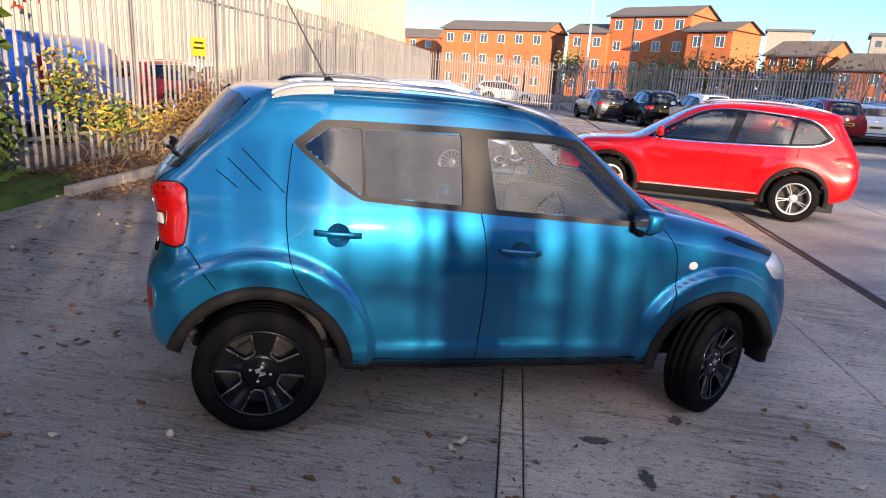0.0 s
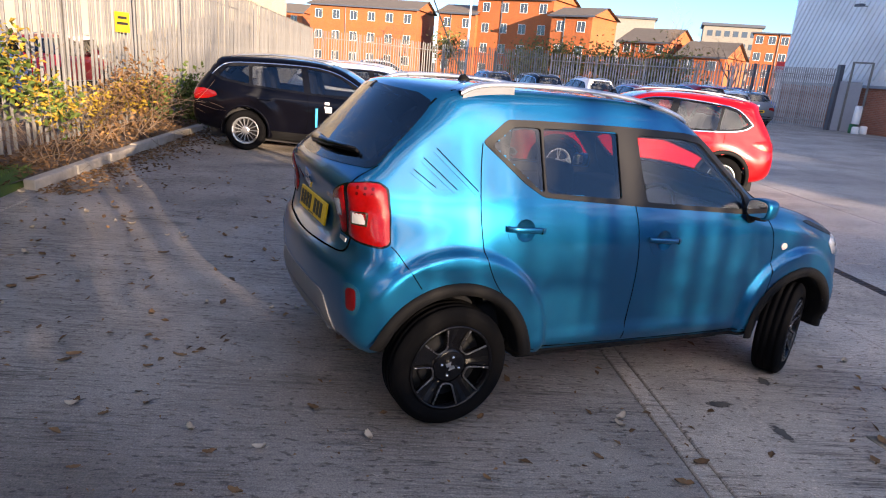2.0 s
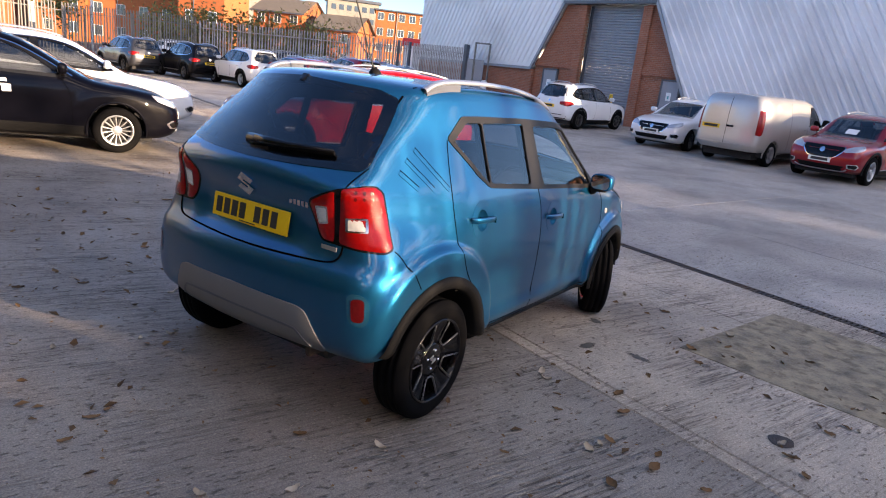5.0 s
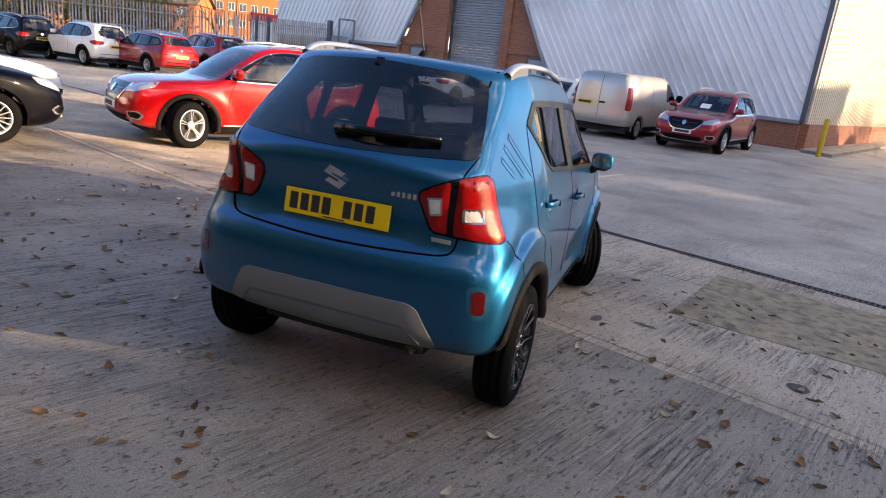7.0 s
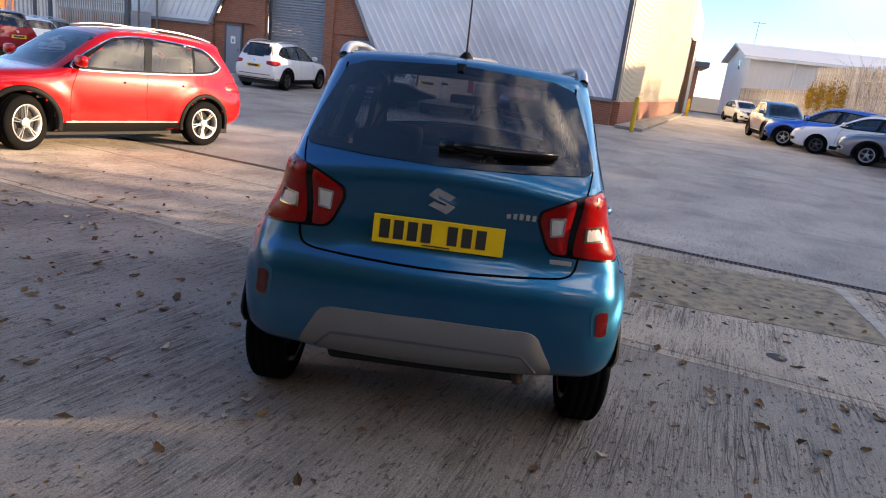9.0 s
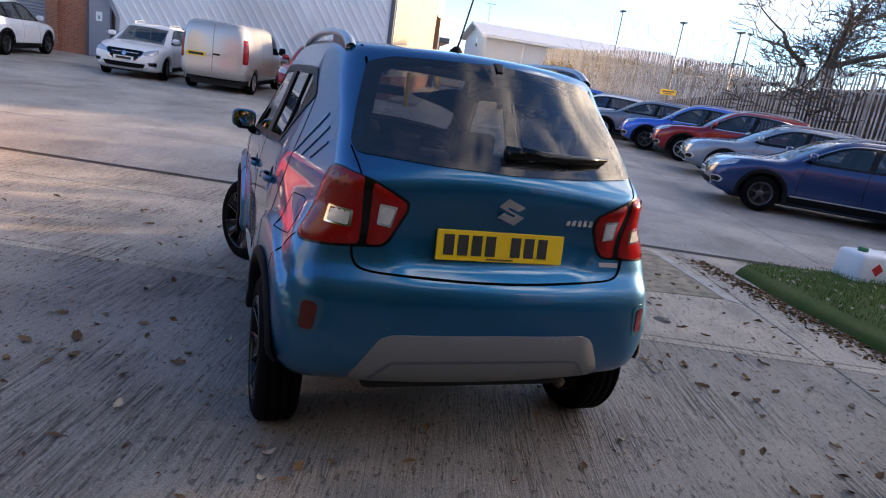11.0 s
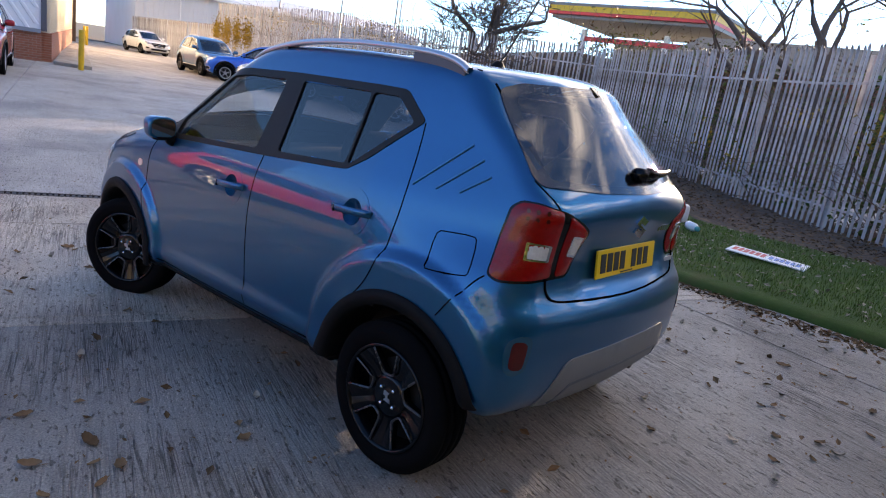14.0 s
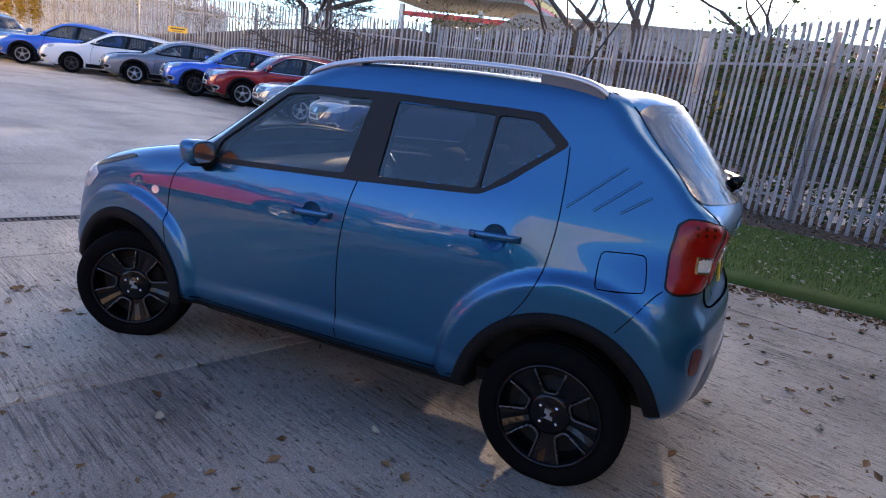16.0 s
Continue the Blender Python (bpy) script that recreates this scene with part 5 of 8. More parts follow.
# ---- the blue hatchback ----
def bar_text(cx, cz, w, h, n, gap=0.22, seed=1, thin=0.2):
    """A row of plain upright bars that stands for lettering: boxes in (y, z), at x = 0, facing -x."""
    rnd = random.Random(seed)
    geo = []
    step = w / n
    for i in range(n):
        y0 = cx - w / 2 + i * step + step * gap / 2
        y1 = y0 + step * (1 - gap)
        geo.append(box(-0.0022, 0.0, y0, y1, cz - h / 2, cz + h / 2))
    return join(*geo)


def wheel_hub_bolts(r, y, n, size):
    return [moved(lathe([(0.0001, y + 0.012), (size * 0.8, y + 0.010), (size, y), (0.0001, y)], 10, False), pose(r * math.cos(radians(45 + 360 / n * i)), 0, r * math.sin(radians(45 + 360 / n * i)))) for i in range(n)]


def tyre_geo(R, r, half, seg=64):
    """Tyre with rounded shoulders, raised bead and three tread grooves, outer face at +y."""
    prof = [(r, -half * 0.86), (r + 0.012, -half * 0.97), (r + (R - r) * 0.45, -half), (R - 0.022, -half * 0.93), (R - 0.006, -half * 0.80)]
    tread = []
    for c in (-0.48, 0.0, 0.48):
        tread += [(R, (c - 0.075) * half), (R - 0.008, (c - 0.055) * half), (R - 0.008, (c + 0.055) * half), (R, (c + 0.075) * half)]
    prof += [(R - 0.001, -half * 0.70)] + tread + [(R - 0.001, half * 0.70)]
    prof += [(R - 0.006, half * 0.80), (R - 0.022, half * 0.93), (r + (R - r) * 0.62, half * 1.0), (r + (R - r) * 0.55, half * 1.015), (r + (R - r) * 0.3, half), (r + 0.012, half * 0.97), (r, half * 0.86)]
    return lathe(prof, seg, True)


def hero_wheel(name, parent, at, side, steer, spin):
    """Black alloy: five wedge spokes between five U-shaped openings with raised rims."""
    w = new(name)
    w.parent = parent
    w.matrix_basis = pose(*at, 0, 0, (0 if side > 0 else 180) + steer) @ pose(0, 0, 0, 0, spin, 0)
    R, r, half = 0.308, 0.216, 0.088
    part("tyre", tyre_geo(R, r, half, 72), M_TYRE, w, "black rubber tyre with grooved tread", True)
    barrel = lathe([(r + 0.004, 0.086), (r - 0.003, 0.090), (r - 0.010, 0.084), (r - 0.016, 0.05), (r - 0.024, -0.05), (r - 0.004, -0.082), (r + 0.004, -0.078)], 64, True)
    part("rim_barrel", barrel, M_WHEELBLK, w, "gloss black rim", True)
    part("brake_disc", lathe([(0.0001, 0.004), (r - 0.07, 0.004), (r - 0.07, -0.01), (0.0001, -0.01)], 40, True), M_DARKIN, w, "dull dark brake disc", True)
    part("backing_plate", lathe([(0.0001, -0.02), (r - 0.02, -0.02), (r - 0.02, -0.03), (0.0001, -0.03)], 40, True), M_DARKIN, w)

    def pol(rr, a, y):
        return (rr * math.cos(radians(a)), y, rr * math.sin(radians(a)))
    for i in range(5):
        a0 = 90 + 72 * i
        v, f = [], []
        rad = [0.055, 0.085, 0.115, 0.150, 0.180, r - 0.012]
        ew = [35.0, 27.5, 20.0, 17.2, 16.2, 15.4]
        yy = [0.056, 0.054, 0.058, 0.066, 0.074, 0.081]
        for rr, e, y in zip(rad, ew, yy):
            for t, dy in ((-1, -.030), (-.98, -.004), (-.5, -.002), (0, -.008), (.5, -.002), (.98, -.004), (1, -.030)):
                v.append(pol(rr, a0 + 36 + e * t, y + dy))
        for k in range(5):
            for j in range(6):
                f.append((k * 7 + j, k * 7 + j + 1, k * 7 + j + 8, k * 7 + j + 7))
        part("spoke", (v, f), M_WHEELBLK, w, "wedge-shaped gloss black spoke")
        u = [(r - .013, -18.5, .084), (.180, -18.2, .079), (.140, -17.5, .071), (.108, -16.5, .065), (.098, -13.5, .063), (.094, -8.0, .062), (.092, 0, .062),
             (.094, 8.0, .062), (.098, 13.5, .063), (.108, 16.5, .065), (.140, 17.5, .071), (.180, 18.2, .079), (r - .013, 18.5, .084)]
        part("pocket_rim", tube([pol(rr, a0 + a, y) for rr, a, y in u], .0046, 6), M_RIM_EDGE, w, "satin black rim of an opening", True)
    cap = lathe([(0.0001, 0.064), (0.024, 0.063), (0.029, 0.0595), (0.070, 0.059), (0.088, 0.055), (0.092, 0.02), (0.0001, 0.02)], 40, False)
    part("hub", cap, M_WHEELBLK, w, "", True)
    for g in wheel_hub_bolts(0.048, 0.058, 4, 0.009):
        part("wheel_nut", g, M_CHROME, w, "bright wheel nut", True)
    z = [(1.45 * a_, 1.45 * b_) for a_, b_ in ((-0.010, 0.013), (0.010, 0.017), (0.012, 0.004), (-0.004, 0.003), (0.012, -0.010), (-0.012, -0.016), (-0.012, -0.004), (0.004, -0.003))]
    part("hub_emblem", ([(a, 0.066, b) for a, b in z] + [(a, 0.060, b) for a, b in z], [tuple(range(8)), *[(i, (i + 1) % 8, 8 + (i + 1) % 8, 8 + i) for i in range(8)]]), M_SATIN, w)
    return w


def hero_extra(x, y, z):
    # recessed number-plate bay in the hatch; raised lip under the rear glass
    bay = 0.018 * (1 - sstep(0.33, 0.47, y + 0.35 * np.abs(z - 0.94))) * sstep(0.80, 0.84, z) * (1 - sstep(1.02, 1.06, z)) * (x < 0)
    return bay


HERO_LINE = [(-.36, .335), (-.47, .355), (-.548, .42), (-.572, .55), (-.577, .66), (-.572, .74), (-.553, .79), (-.533, .805), (-.515, .86), (-.508, .96), (-.53, 1.06), (-.552, 1.13),
             (-.548, 1.185), (-.51, 1.225), (-.40, 1.36), (-.27, 1.515), (-.215, 1.585), (-.16, 1.612), (-.02, 1.628), (.35, 1.645), (.85, 1.647), (1.15, 1.636), (1.37, 1.606), (1.58, 1.525), (1.86, 1.325), (2.05, 1.185),
             (2.17, 1.125), (2.37, 1.095), (2.60, 1.05), (2.82, .985), (2.96, .90), (3.03, .78), (3.075, .62), (3.08, .48), (3.03, .36), (2.88, .29), (2.55, .27), (1.8, .27), (1.0, .27), (.4, .28), (-.1, .32)]
hero = Shape(HERO_LINE, [(.2, .755), (.33, .785), (.45, .802), (.65, .805), (.85, .803), (.98, .792), (1.10, .765), (1.16, .742), (1.30, .692), (1.50, .628), (1.60, .590), (1.7, .55)],
             1.2, .82, (.10, 2.35), (.30, 0.045, .19, .80, 1.05), (2.30, .14), (lambda z: .14 + .20 * sstep(1.08, 1.25, z) + .26 * sstep(1.25, 1.55, z), .17), .055,
             bulges=((0.0, .40, .517, .478, .032, .045), (2.43, .40, .485, .445, .032, .045), (1.2, .34, 1.05, .10, .018, .35)), k=.15, extra=hero_extra, belt=1.2,
             kfun=lambda x, z: .15 - .10 * sstep(1.06, 1.22, z) * (1 - sstep(1.2, 1.6, x)))

DLO = [(.118, 1.376), (.25, 1.487), (.40, 1.492), (.96, 1.497), (1.38, 1.490), (1.545, 1.470), (1.64, 1.40), (1.955, 1.10), (1.94, 1.060), (1.45, 1.082), (1.03, 1.100), (.55, 1.128), (.44, 1.136), (.33, 1.200)]
G_QTR = [(.166, 1.364), (.283, 1.457), (.434, 1.459), (.445, 1.160), (.422, 1.163)]
G_REAR = [(.446, 1.459), (.915, 1.466), (.928, 1.134), (.457, 1.157)]
G_FRONT = [(1.045, 1.460), (1.38, 1.455), (1.515, 1.438), (1.84, 1.175), (1.855, 1.091), (1.098, 1.122)]
G_BACK = [(-.498, 1.535), (-.40, 1.566), (0, 1.586), (.40, 1.566), (.498, 1.535), (.555, 1.36), (.583, 1.25), (.57, 1.216), (.3, 1.205), (0, 1.200), (-.3, 1.205), (-.57, 1.216), (-.583, 1.25), (-.555, 1.36)]


HANDLES = ((.335, .979), (1.232, .919))


def hero_cut(x, y, z, edge=.024):
    ay = np.abs(y)
    arch = (((x - 0.0) ** 2 + (z - .305) ** 2 < .385 ** 2) | ((x - 2.435) ** 2 + (z - .305) ** 2 < .385 ** 2)) & (ay > .42)
    side = np.zeros(len(x), bool)
    for g in (G_QTR, G_REAR, G_FRONT):
        side |= inside(grown(g, min(edge, .005) if edge < .03 else edge), x, z)
    side &= (ay > .4)
    back = inside([(a * .93, 1.40 + (b - 1.40) * .90) for a, b in G_BACK], y, z) & (x < 0)
    screen = (x > 1.42) & (x < 1.97) & (ay < .60 - .10 * (1.95 - x)) & (z > 1.15) & (z - (1.165 + (2.0 - x) * .665) > -.05)
    for hx, hz in HANDLES:
        side |= ((x - hx) ** 2 + (z - hz) ** 2 < .072 ** 2) & (ay > .4)
    return arch | side | back | screen


def build_hero():
    car = new("hatchback_car")
    tagged(car, "metallic blue small hatchback with black arches and black alloy wheels", "car")
    bs = hero.shell(150, 64, 64, hero_cut)
    part("body", bs, M_BLUE, car, "metallic blue painted body shell", True)
    liner = hero.shell(60, 30, 28, lambda x, y, z: hero_cut(x, y, z, .045) | (z < 0.5), 0.03)
    part("cabin_lining", liner, M_DARKIN, car, "dark cabin lining", True)

    for s, sd in ((1, "left"), (-1, "right")):
        way = ("side", s)
        part("window_frame", hero.patch(DLO, way, .004, .03, .03, 1, (G_QTR, G_REAR, G_FRONT)), M_FRAMEBLK, car, "black window surround", True)
        part("window_reveal", hero.patch([(a - .06 * (a < .3) + .04 * (a > 1.6), b + (.05 if b > 1.35 else -.05)) for a, b in DLO], way, -.034, .012, .04, 1, (G_QTR, G_REAR, G_FRONT)), M_DARKIN, car, "dark inner window surround", True)
        for nm, g, m in (("quarter_window", G_QTR, M_GLASS_TINT), ("rear_door_window", G_REAR, M_GLASS_TINT), ("front_door_window", G_FRONT, M_GLASS)):
            part(nm, hero.patch([(1.02 * (a - np.mean([q[0] for q in g])) + np.mean([q[0] for q in g]), b) for a, b in g], way, -.004, .005, .06, 1), m, car, "", True)
        # panel gaps
        gaps = [("rear_door_gap", [(.119, 1.37), (.106, 1.26), (.095, 1.07), (.112, .90), (.128, .83), (.185, .715), (.30, .60), (.40, .43), (.425, .37)]),
                ("door_gap", [(1.018, 1.105), (1.045, 1.00), (1.071, .80), (1.066, .60), (1.050, .36)]),
                ("front_door_gap", [(1.98, 1.09), (2.07, 1.02), (2.118, .93), (2.132, .75), (2.10, .55), (2.075, .35)]),
                ("sill_gap", [(.42, .362), (1.0, .350), (1.6, .343), (2.07, .352)]),
                ("bumper_gap", [(-.335, .895), (-.31, .872), (-.26, .80), (-.198, .715)])]
        for nm, ln in gaps:
            part(nm, hero.line_on(ln, way, .0046, .0014), M_GAP, car)
        # C-pillar slits
        for a, b in (((-.224, 1.221), (-.124, 1.147)), ((-.174, 1.274), (-.023, 1.143)), ((-.112, 1.320), (.081, 1.141))):
            part("pillar_slit", hero.line_on([a, b], way, .020, .0025, 0) if s < 0 else tube([tuple(q) for q in hero.place(np.array([[a[0] + (b[0] - a[0]) * k / 5, a[1] + (b[1] - a[1]) * k / 5] for k in range(6)]), way)], .006, 10), M_BLUE, car, "ridge moulded in the rear pillar")
            # right side only: the shade along each ridge, drawn as a dark line
            if s < 0:
                part("slit_gap", hero.line_on([(a[0] + .0075, a[1] + .0115), (b[0] + .0075, b[1] + .0115)], way, .0045, .0010, 0), M_GAP, car)
        # arch mouldings: a lipped band round each opening
        for cx, a0, a1, w0, w1 in ((0.0, 6, 164, 4, 160), (2.435, -4, 181, 4, 178)):
            rings = []
            sec = [(.434, .002), (.430, .013), (.402, .018), (.376, .013), (.370, -.02), (.370, -.10)]
            n = 44
            v, f = [], []
            for i in range(n + 1):
                a = radians(a0 + (a1 - a0) * i / n)
                uv = np.array([(cx + r * math.cos(a), .305 + r * math.sin(a) * (1.0 if r > .1 else 1)) for r, _ in sec])
                uv[:, 1] = np.maximum(uv[:, 1], .20)
                base = hero.width(uv[:, 0], np.maximum(uv[:, 1], .34))
                lim = hero.place(np.c_[uv[:1, 0], np.maximum(uv[:1, 1], .36)], ("side", 1))[0, 1]
                for (r, o), q, wv in zip(sec, uv, base):
                    v.append((q[0], s * (min(wv, lim + .02) + o), q[1]))
            k = len(sec)
            for i in range(n):
                for j in range(k - 1):
                    fc = (i * k + j, i * k + j + 1, (i + 1) * k + j + 1, (i + 1) * k + j)
                    f.append(fc if s < 0 else tuple(reversed(fc)))
            part("arch_moulding", (v, f), M_MATTEBLK, car, "black plastic wheel-arch moulding", True)
            well = lathe([(.40, -.10), (.40, .30)], 30, False, (w0, w1))
            wall = [(0, -.10, .03)] + [(.40 * math.cos(radians(w0 + (w1 - w0) * i / 20)), -.10, .40 * math.sin(radians(w0 + (w1 - w0) * i / 20))) for i in range(21)]
            g = join((well[0], well[1]), (wall, [(0, i + 1, i + 2) for i in range(20)]))
            g = moved(g, pose(cx, .47, .305))
            part("wheel_well", g if s > 0 else flipped(g), M_DARKIN, car, "", True)
        sill = hero.patch([(.37, .245), (2.08, .235), (2.08, .325), (.385, .337)], way, .012, .04, .05, 0)
        part("sill_moulding", sill, M_MATTEBLK, car, "black sill moulding", True)
        # door handles in round recess
        for hx, hz in HANDLES:
            ring = [[(hx + r_ * math.cos(radians(a)), hz + r_ * math.sin(radians(a))) for a in range(0, 360, 12)] for r_ in (.055, .098)]
            cup = hero.patch(ring[0], way, -.0005, .003, .010, 0, dome=-.030)
            part("handle_ring", hero.patch(ring[1], way, .0012, .004, .02, 0, (ring[0],)), M_BLUE, car, "", True)
            hp = hero.place([(hx + d, hz - .0005 * 0 + .004 - .055 * d * .6) for d in (-.112, -.104, -.075, -.03, .03, .07, .098, .108)], way)
            hn_ = hero.normal(hp)
            off = [.004, .020, .030, .034, .034, .031, .022, .004]
            v, f = [], []
            for p, n_, o in zip(hp, hn_, off):
                for k in range(10):
                    a = 2 * math.pi * k / 10
                    v.append((p[0], p[1] + n_[1] * (o + .009 * math.cos(a)), p[2] + n_[2] * (o + .009 * math.cos(a)) + .0155 * math.sin(a)))
            for i in range(7):
                for k in range(10):
                    fc = (i * 10 + k, i * 10 + (k + 1) % 10, i * 10 + 10 + (k + 1) % 10, i * 10 + 10 + k)
                    f.append(fc if s < 0 else tuple(reversed(fc)))
            hob = part("door_handle", (v, f), M_BLUE, car, "body-coloured pull handle", True)
            part("handle_recess", cup, M_BLUE, hob, "round recess behind the handle", True)
            part("handle_gap", hero.line_on([(hx + .072, hz - .014), (hx + .072, hz + .012)], way, .003, .0415, 0), M_GAP, hob)
        rp = hero.patch([(2.218 + .027 * math.cos(radians(a)), .872 + .022 * math.sin(radians(a))) for a in range(0, 360, 30)], way, .004, .008, .02, 1, dome=.004)
        part("side_repeater", rp, M_AMBER, car, "oval clear side repeater", True)
        part("bonnet_vent", hero.patch([(2.40, 1.018), (2.47, 1.022), (2.78, .935), (2.80, .905), (2.72, .925), (2.50, .985)], way, .003, .01, .03, 1), M_GLOSSBLK, car, "black bonnet-side trim", True)
        # mirror
        mr = new("door_mirror")
        mr.parent = car
        mr.matrix_basis = pose(1.875, s * .852, 1.115) @ Matrix.Scale(.80, 4)
        bm = bmesh.new()
        bmesh.ops.create_uvsphere(bm, u_segments=24, v_segments=14, radius=1.0)
        for q in bm.verts:
            e = lambda t, p: math.copysign(abs(t) ** p, t)
            x, y, z = q.co
            q.co = Vector((e(x, .75) * .075 + .012 + (.02 * z if x > 0 else 0), e(y, .6) * .098, e(z, .62) * .075))
            if x < -.35:
                q.co.x = -.045
        part("mirror_shell", bm, M_BLUE, mr, "blue mirror shell", True)
        gl = [(-.048, .082 * math.copysign(abs(math.cos(radians(a))) ** .6, math.cos(radians(a))), .060 * math.copysign(abs(math.sin(radians(a))) ** .6, math.sin(radians(a)))) for a in range(0, 360, 15)]
        part("mirror_glass", ([(x - .002, y, z) for x, y, z in gl] + gl, [tuple(range(23, -1, -1)), *[(i, (i + 1) % 24, 24 + (i + 1) % 24, 24 + i) for i in range(24)]]), M_MIRROR, mr, "mirror glass")
        st = [(-.03, -s * .05, -.05), (.0, -s * .07, -.085), (.03, -s * .12, -.11)]
        part("mirror_foot", tube(st, .03, 10, [.038, .034, .03]), M_MATTEBLK, mr, "black mirror foot", True)
        part("mirror_base", tube([(0, 0, -.060), (0, 0, -.082)], .05, 14, [.070, .045]), M_MATTEBLK, mr, "", True)
        # roof rail: a long low arch with two feet
        top = [(.02, 1.595), (.06, 1.620), (.13, 1.642), (.25, 1.657), (.55, 1.669), (.85, 1.665), (1.10, 1.646), (1.30, 1.612), (1.42, 1.576), (1.46, 1.550)]
        tp = chaikin(top, 2, False)
        v, f = [], []
        for i, (x, z) in enumerate(tp):
            yy = .556 + .020 * math.sin(min(max((x - .02) / 1.45, 0), 1) * math.pi) - .012
            hgt = .020
            for dy, dz in ((-.021, -hgt), (-.019, -.004), (-.009, .004), (.009, .003), (.020, -.006), (.022, -hgt)):
                v.append((x, s * (yy + dy), z + dz))
        for i in range(len(tp) - 1):
            for j in range(6):
                fc = (6 * i + j, 6 * i + (j + 1) % 6, 6 * i + 6 + (j + 1) % 6, 6 * i + 6 + j)
                f.append(tuple(reversed(fc)) if s > 0 else fc)
        rail = part("roof_rail", (v, f), M_SATIN, car, "satin silver roof rail", True)
        for x0, x1, nm in ((.03, .30, "rail_foot"), (1.16, 1.45, "rail_foot")):
            pl = []
            xs = np.linspace(x0, x1, 8)
            zt = np.interp(xs, tp[:, 0], tp[:, 1])
            vv = []
            for x, z in zip(xs, zt):
                yy = .556 + .020 * math.sin(min(max((x - .02) / 1.45, 0), 1) * math.pi) - .012
                vv += [(x, s * (yy - .018), z - .014), (x, s * (yy + .018), z - .014), (x, s * (yy + .020), z - .10), (x, s * (yy - .020), z - .10)]
            ff = []
            for i in range(7):
                for j in range(4):
                    ff.append((4 * i + j, 4 * i + (j + 1) % 4, 4 * i + 4 + (j + 1) % 4, 4 * i + 4 + j))
            ff += [(3, 2, 1, 0), (28, 29, 30, 31)]
            part(nm, (vv, ff), M_TRIM, rail, "dark rail foot")
        part("roof_seam", hero.line_on([(-.12, s * .50), (.5, s * .525), (1.25, s * .53)], ("top",), .010, .0008), M_GAP, car)
        # tail lamp in two halves, wrapping the corner
        cyl = ("cyl", -.10, s * .30)

        def th(y, x=-.50):
            return math.degrees(math.atan2(s * (y - .30), x + .10))

        def cy(pl):
            return [(th(y, x) % 360, z) for x, y, z in pl]
        outer = cy([(-.519, .562, 1.142), (-.45, .63, 1.160), (-.40, .665, 1.160), (-.365, .68, 1.135), (-.345, .70, 1.03), (-.33, .715, .905), (-.36, .70, .890), (-.46, .63, .895), (-.517, .572, .902)])
        inner = cy([(-.53, .530, 1.130), (-.535, .46, 1.100), (-.537, .398, 1.066), (-.535, .398, 1.035), (-.525, .455, .925), (-.52, .48, .905), (-.52, .541, .902)])
        back = cy([(-.53, .545, 1.142), (-.535, .45, 1.106), (-.539, .386, 1.072), (-.537, .386, 1.030), (-.525, .445, .918), (-.52, .47, .896), (-.46, .63, .886), (-.36, .705, .882), (-.325, .72, .900), (-.338, .705, 1.03), (-.36, .69, 1.14), (-.40, .67, 1.167), (-.45, .635, 1.167)])
        lamp = part("tail_lamp", hero.patch(back, cyl, .0015, .02, .02, .7), M_GLOSSBLK, car, "black housing of the wrap-round tail lamp", True)
        part("outer_lens", hero.patch(outer, cyl, .004, .02, .02, .7, dome=.010), M_LAMP_RED, lamp, "red outer lens", True)
        part("inner_lens", hero.patch(inner, cyl, .004, .02, .02, .6, dome=.010), M_LAMP_RED, lamp, "red lens on the hatch", True)
        for nm, pl, mz in (("reverse_lens", [(-.535, .440, 1.050), (-.53, .497, 1.056), (-.525, .503, .988), (-.528, .456, .980)], 1.018),
                           ("indicator_lens", [(-.488, .592, 1.020), (-.43, .646, 1.024), (-.425, .650, .968), (-.484, .597, .966)], .995)):
            mx_, my_ = .5 * (pl[0][0] + pl[2][0]), .5 * (pl[0][1] + pl[2][1])
            fr = cy([(mx_ + 1.2 * (x - mx_), my_ + 1.2 * (y - my_), mz + 1.16 * (z - mz)) for x, y, z in pl])
            ho = cy([(mx_ + .93 * (x - mx_), my_ + .93 * (y - my_), mz + .92 * (z - mz)) for x, y, z in pl])
            part("lens_bezel", hero.patch(fr, cyl, .0150, .012, .02, .3, (ho,)), M_CHROME, lamp, "bright bezel", True)
            part(nm, hero.patch(cy(pl), cyl, .0135, .012, .02, .3, dome=.003), M_LAMP_CLEAR, lamp, "clear ribbed lens", True)
        # block of round light dots over the indicator
        for zc in (1.055, 1.082, 1.109, 1.134):
            for xx, yy in ((-.474, .610), (-.447, .634), (-.42, .652)):
                dot = [(xx + .007 * math.cos(radians(a)) * .74, yy + .007 * math.cos(radians(a)) * .67, zc + .008 * math.sin(radians(a))) for a in range(0, 360, 45)]
                part("light_dot", hero.patch(cy(dot), cyl, .0132, .008, .02, 0, dome=.002), M_LAMP_DEEP, lamp)
        # bumper reflector on a flat patch; the pocket's shade is its darker blue
        rf = [((th(y, x)) % 360, z) for x, y, z in ((-.500, .630, .705), (-.465, .668, .715), (-.435, .703, .690), (-.43, .708, .60), (-.455, .69, .560), (-.490, .645, .575))]
        pk = part("reflector_pocket", hero.patch(rf, cyl, .0015, .006, .02, 2), M_RECSHADE, car, "", True)
        rl = [((th(y, x)) % 360, z) for x, y, z in ((-.488, .648, .690), (-.452, .690, .695), (-.448, .696, .588), (-.480, .656, .584))]
        part("rear_reflector", hero.patch(rl, cyl, .004, .01, .02, 1), M_LAMP_DEEP, pk, "dark red reflector", True)
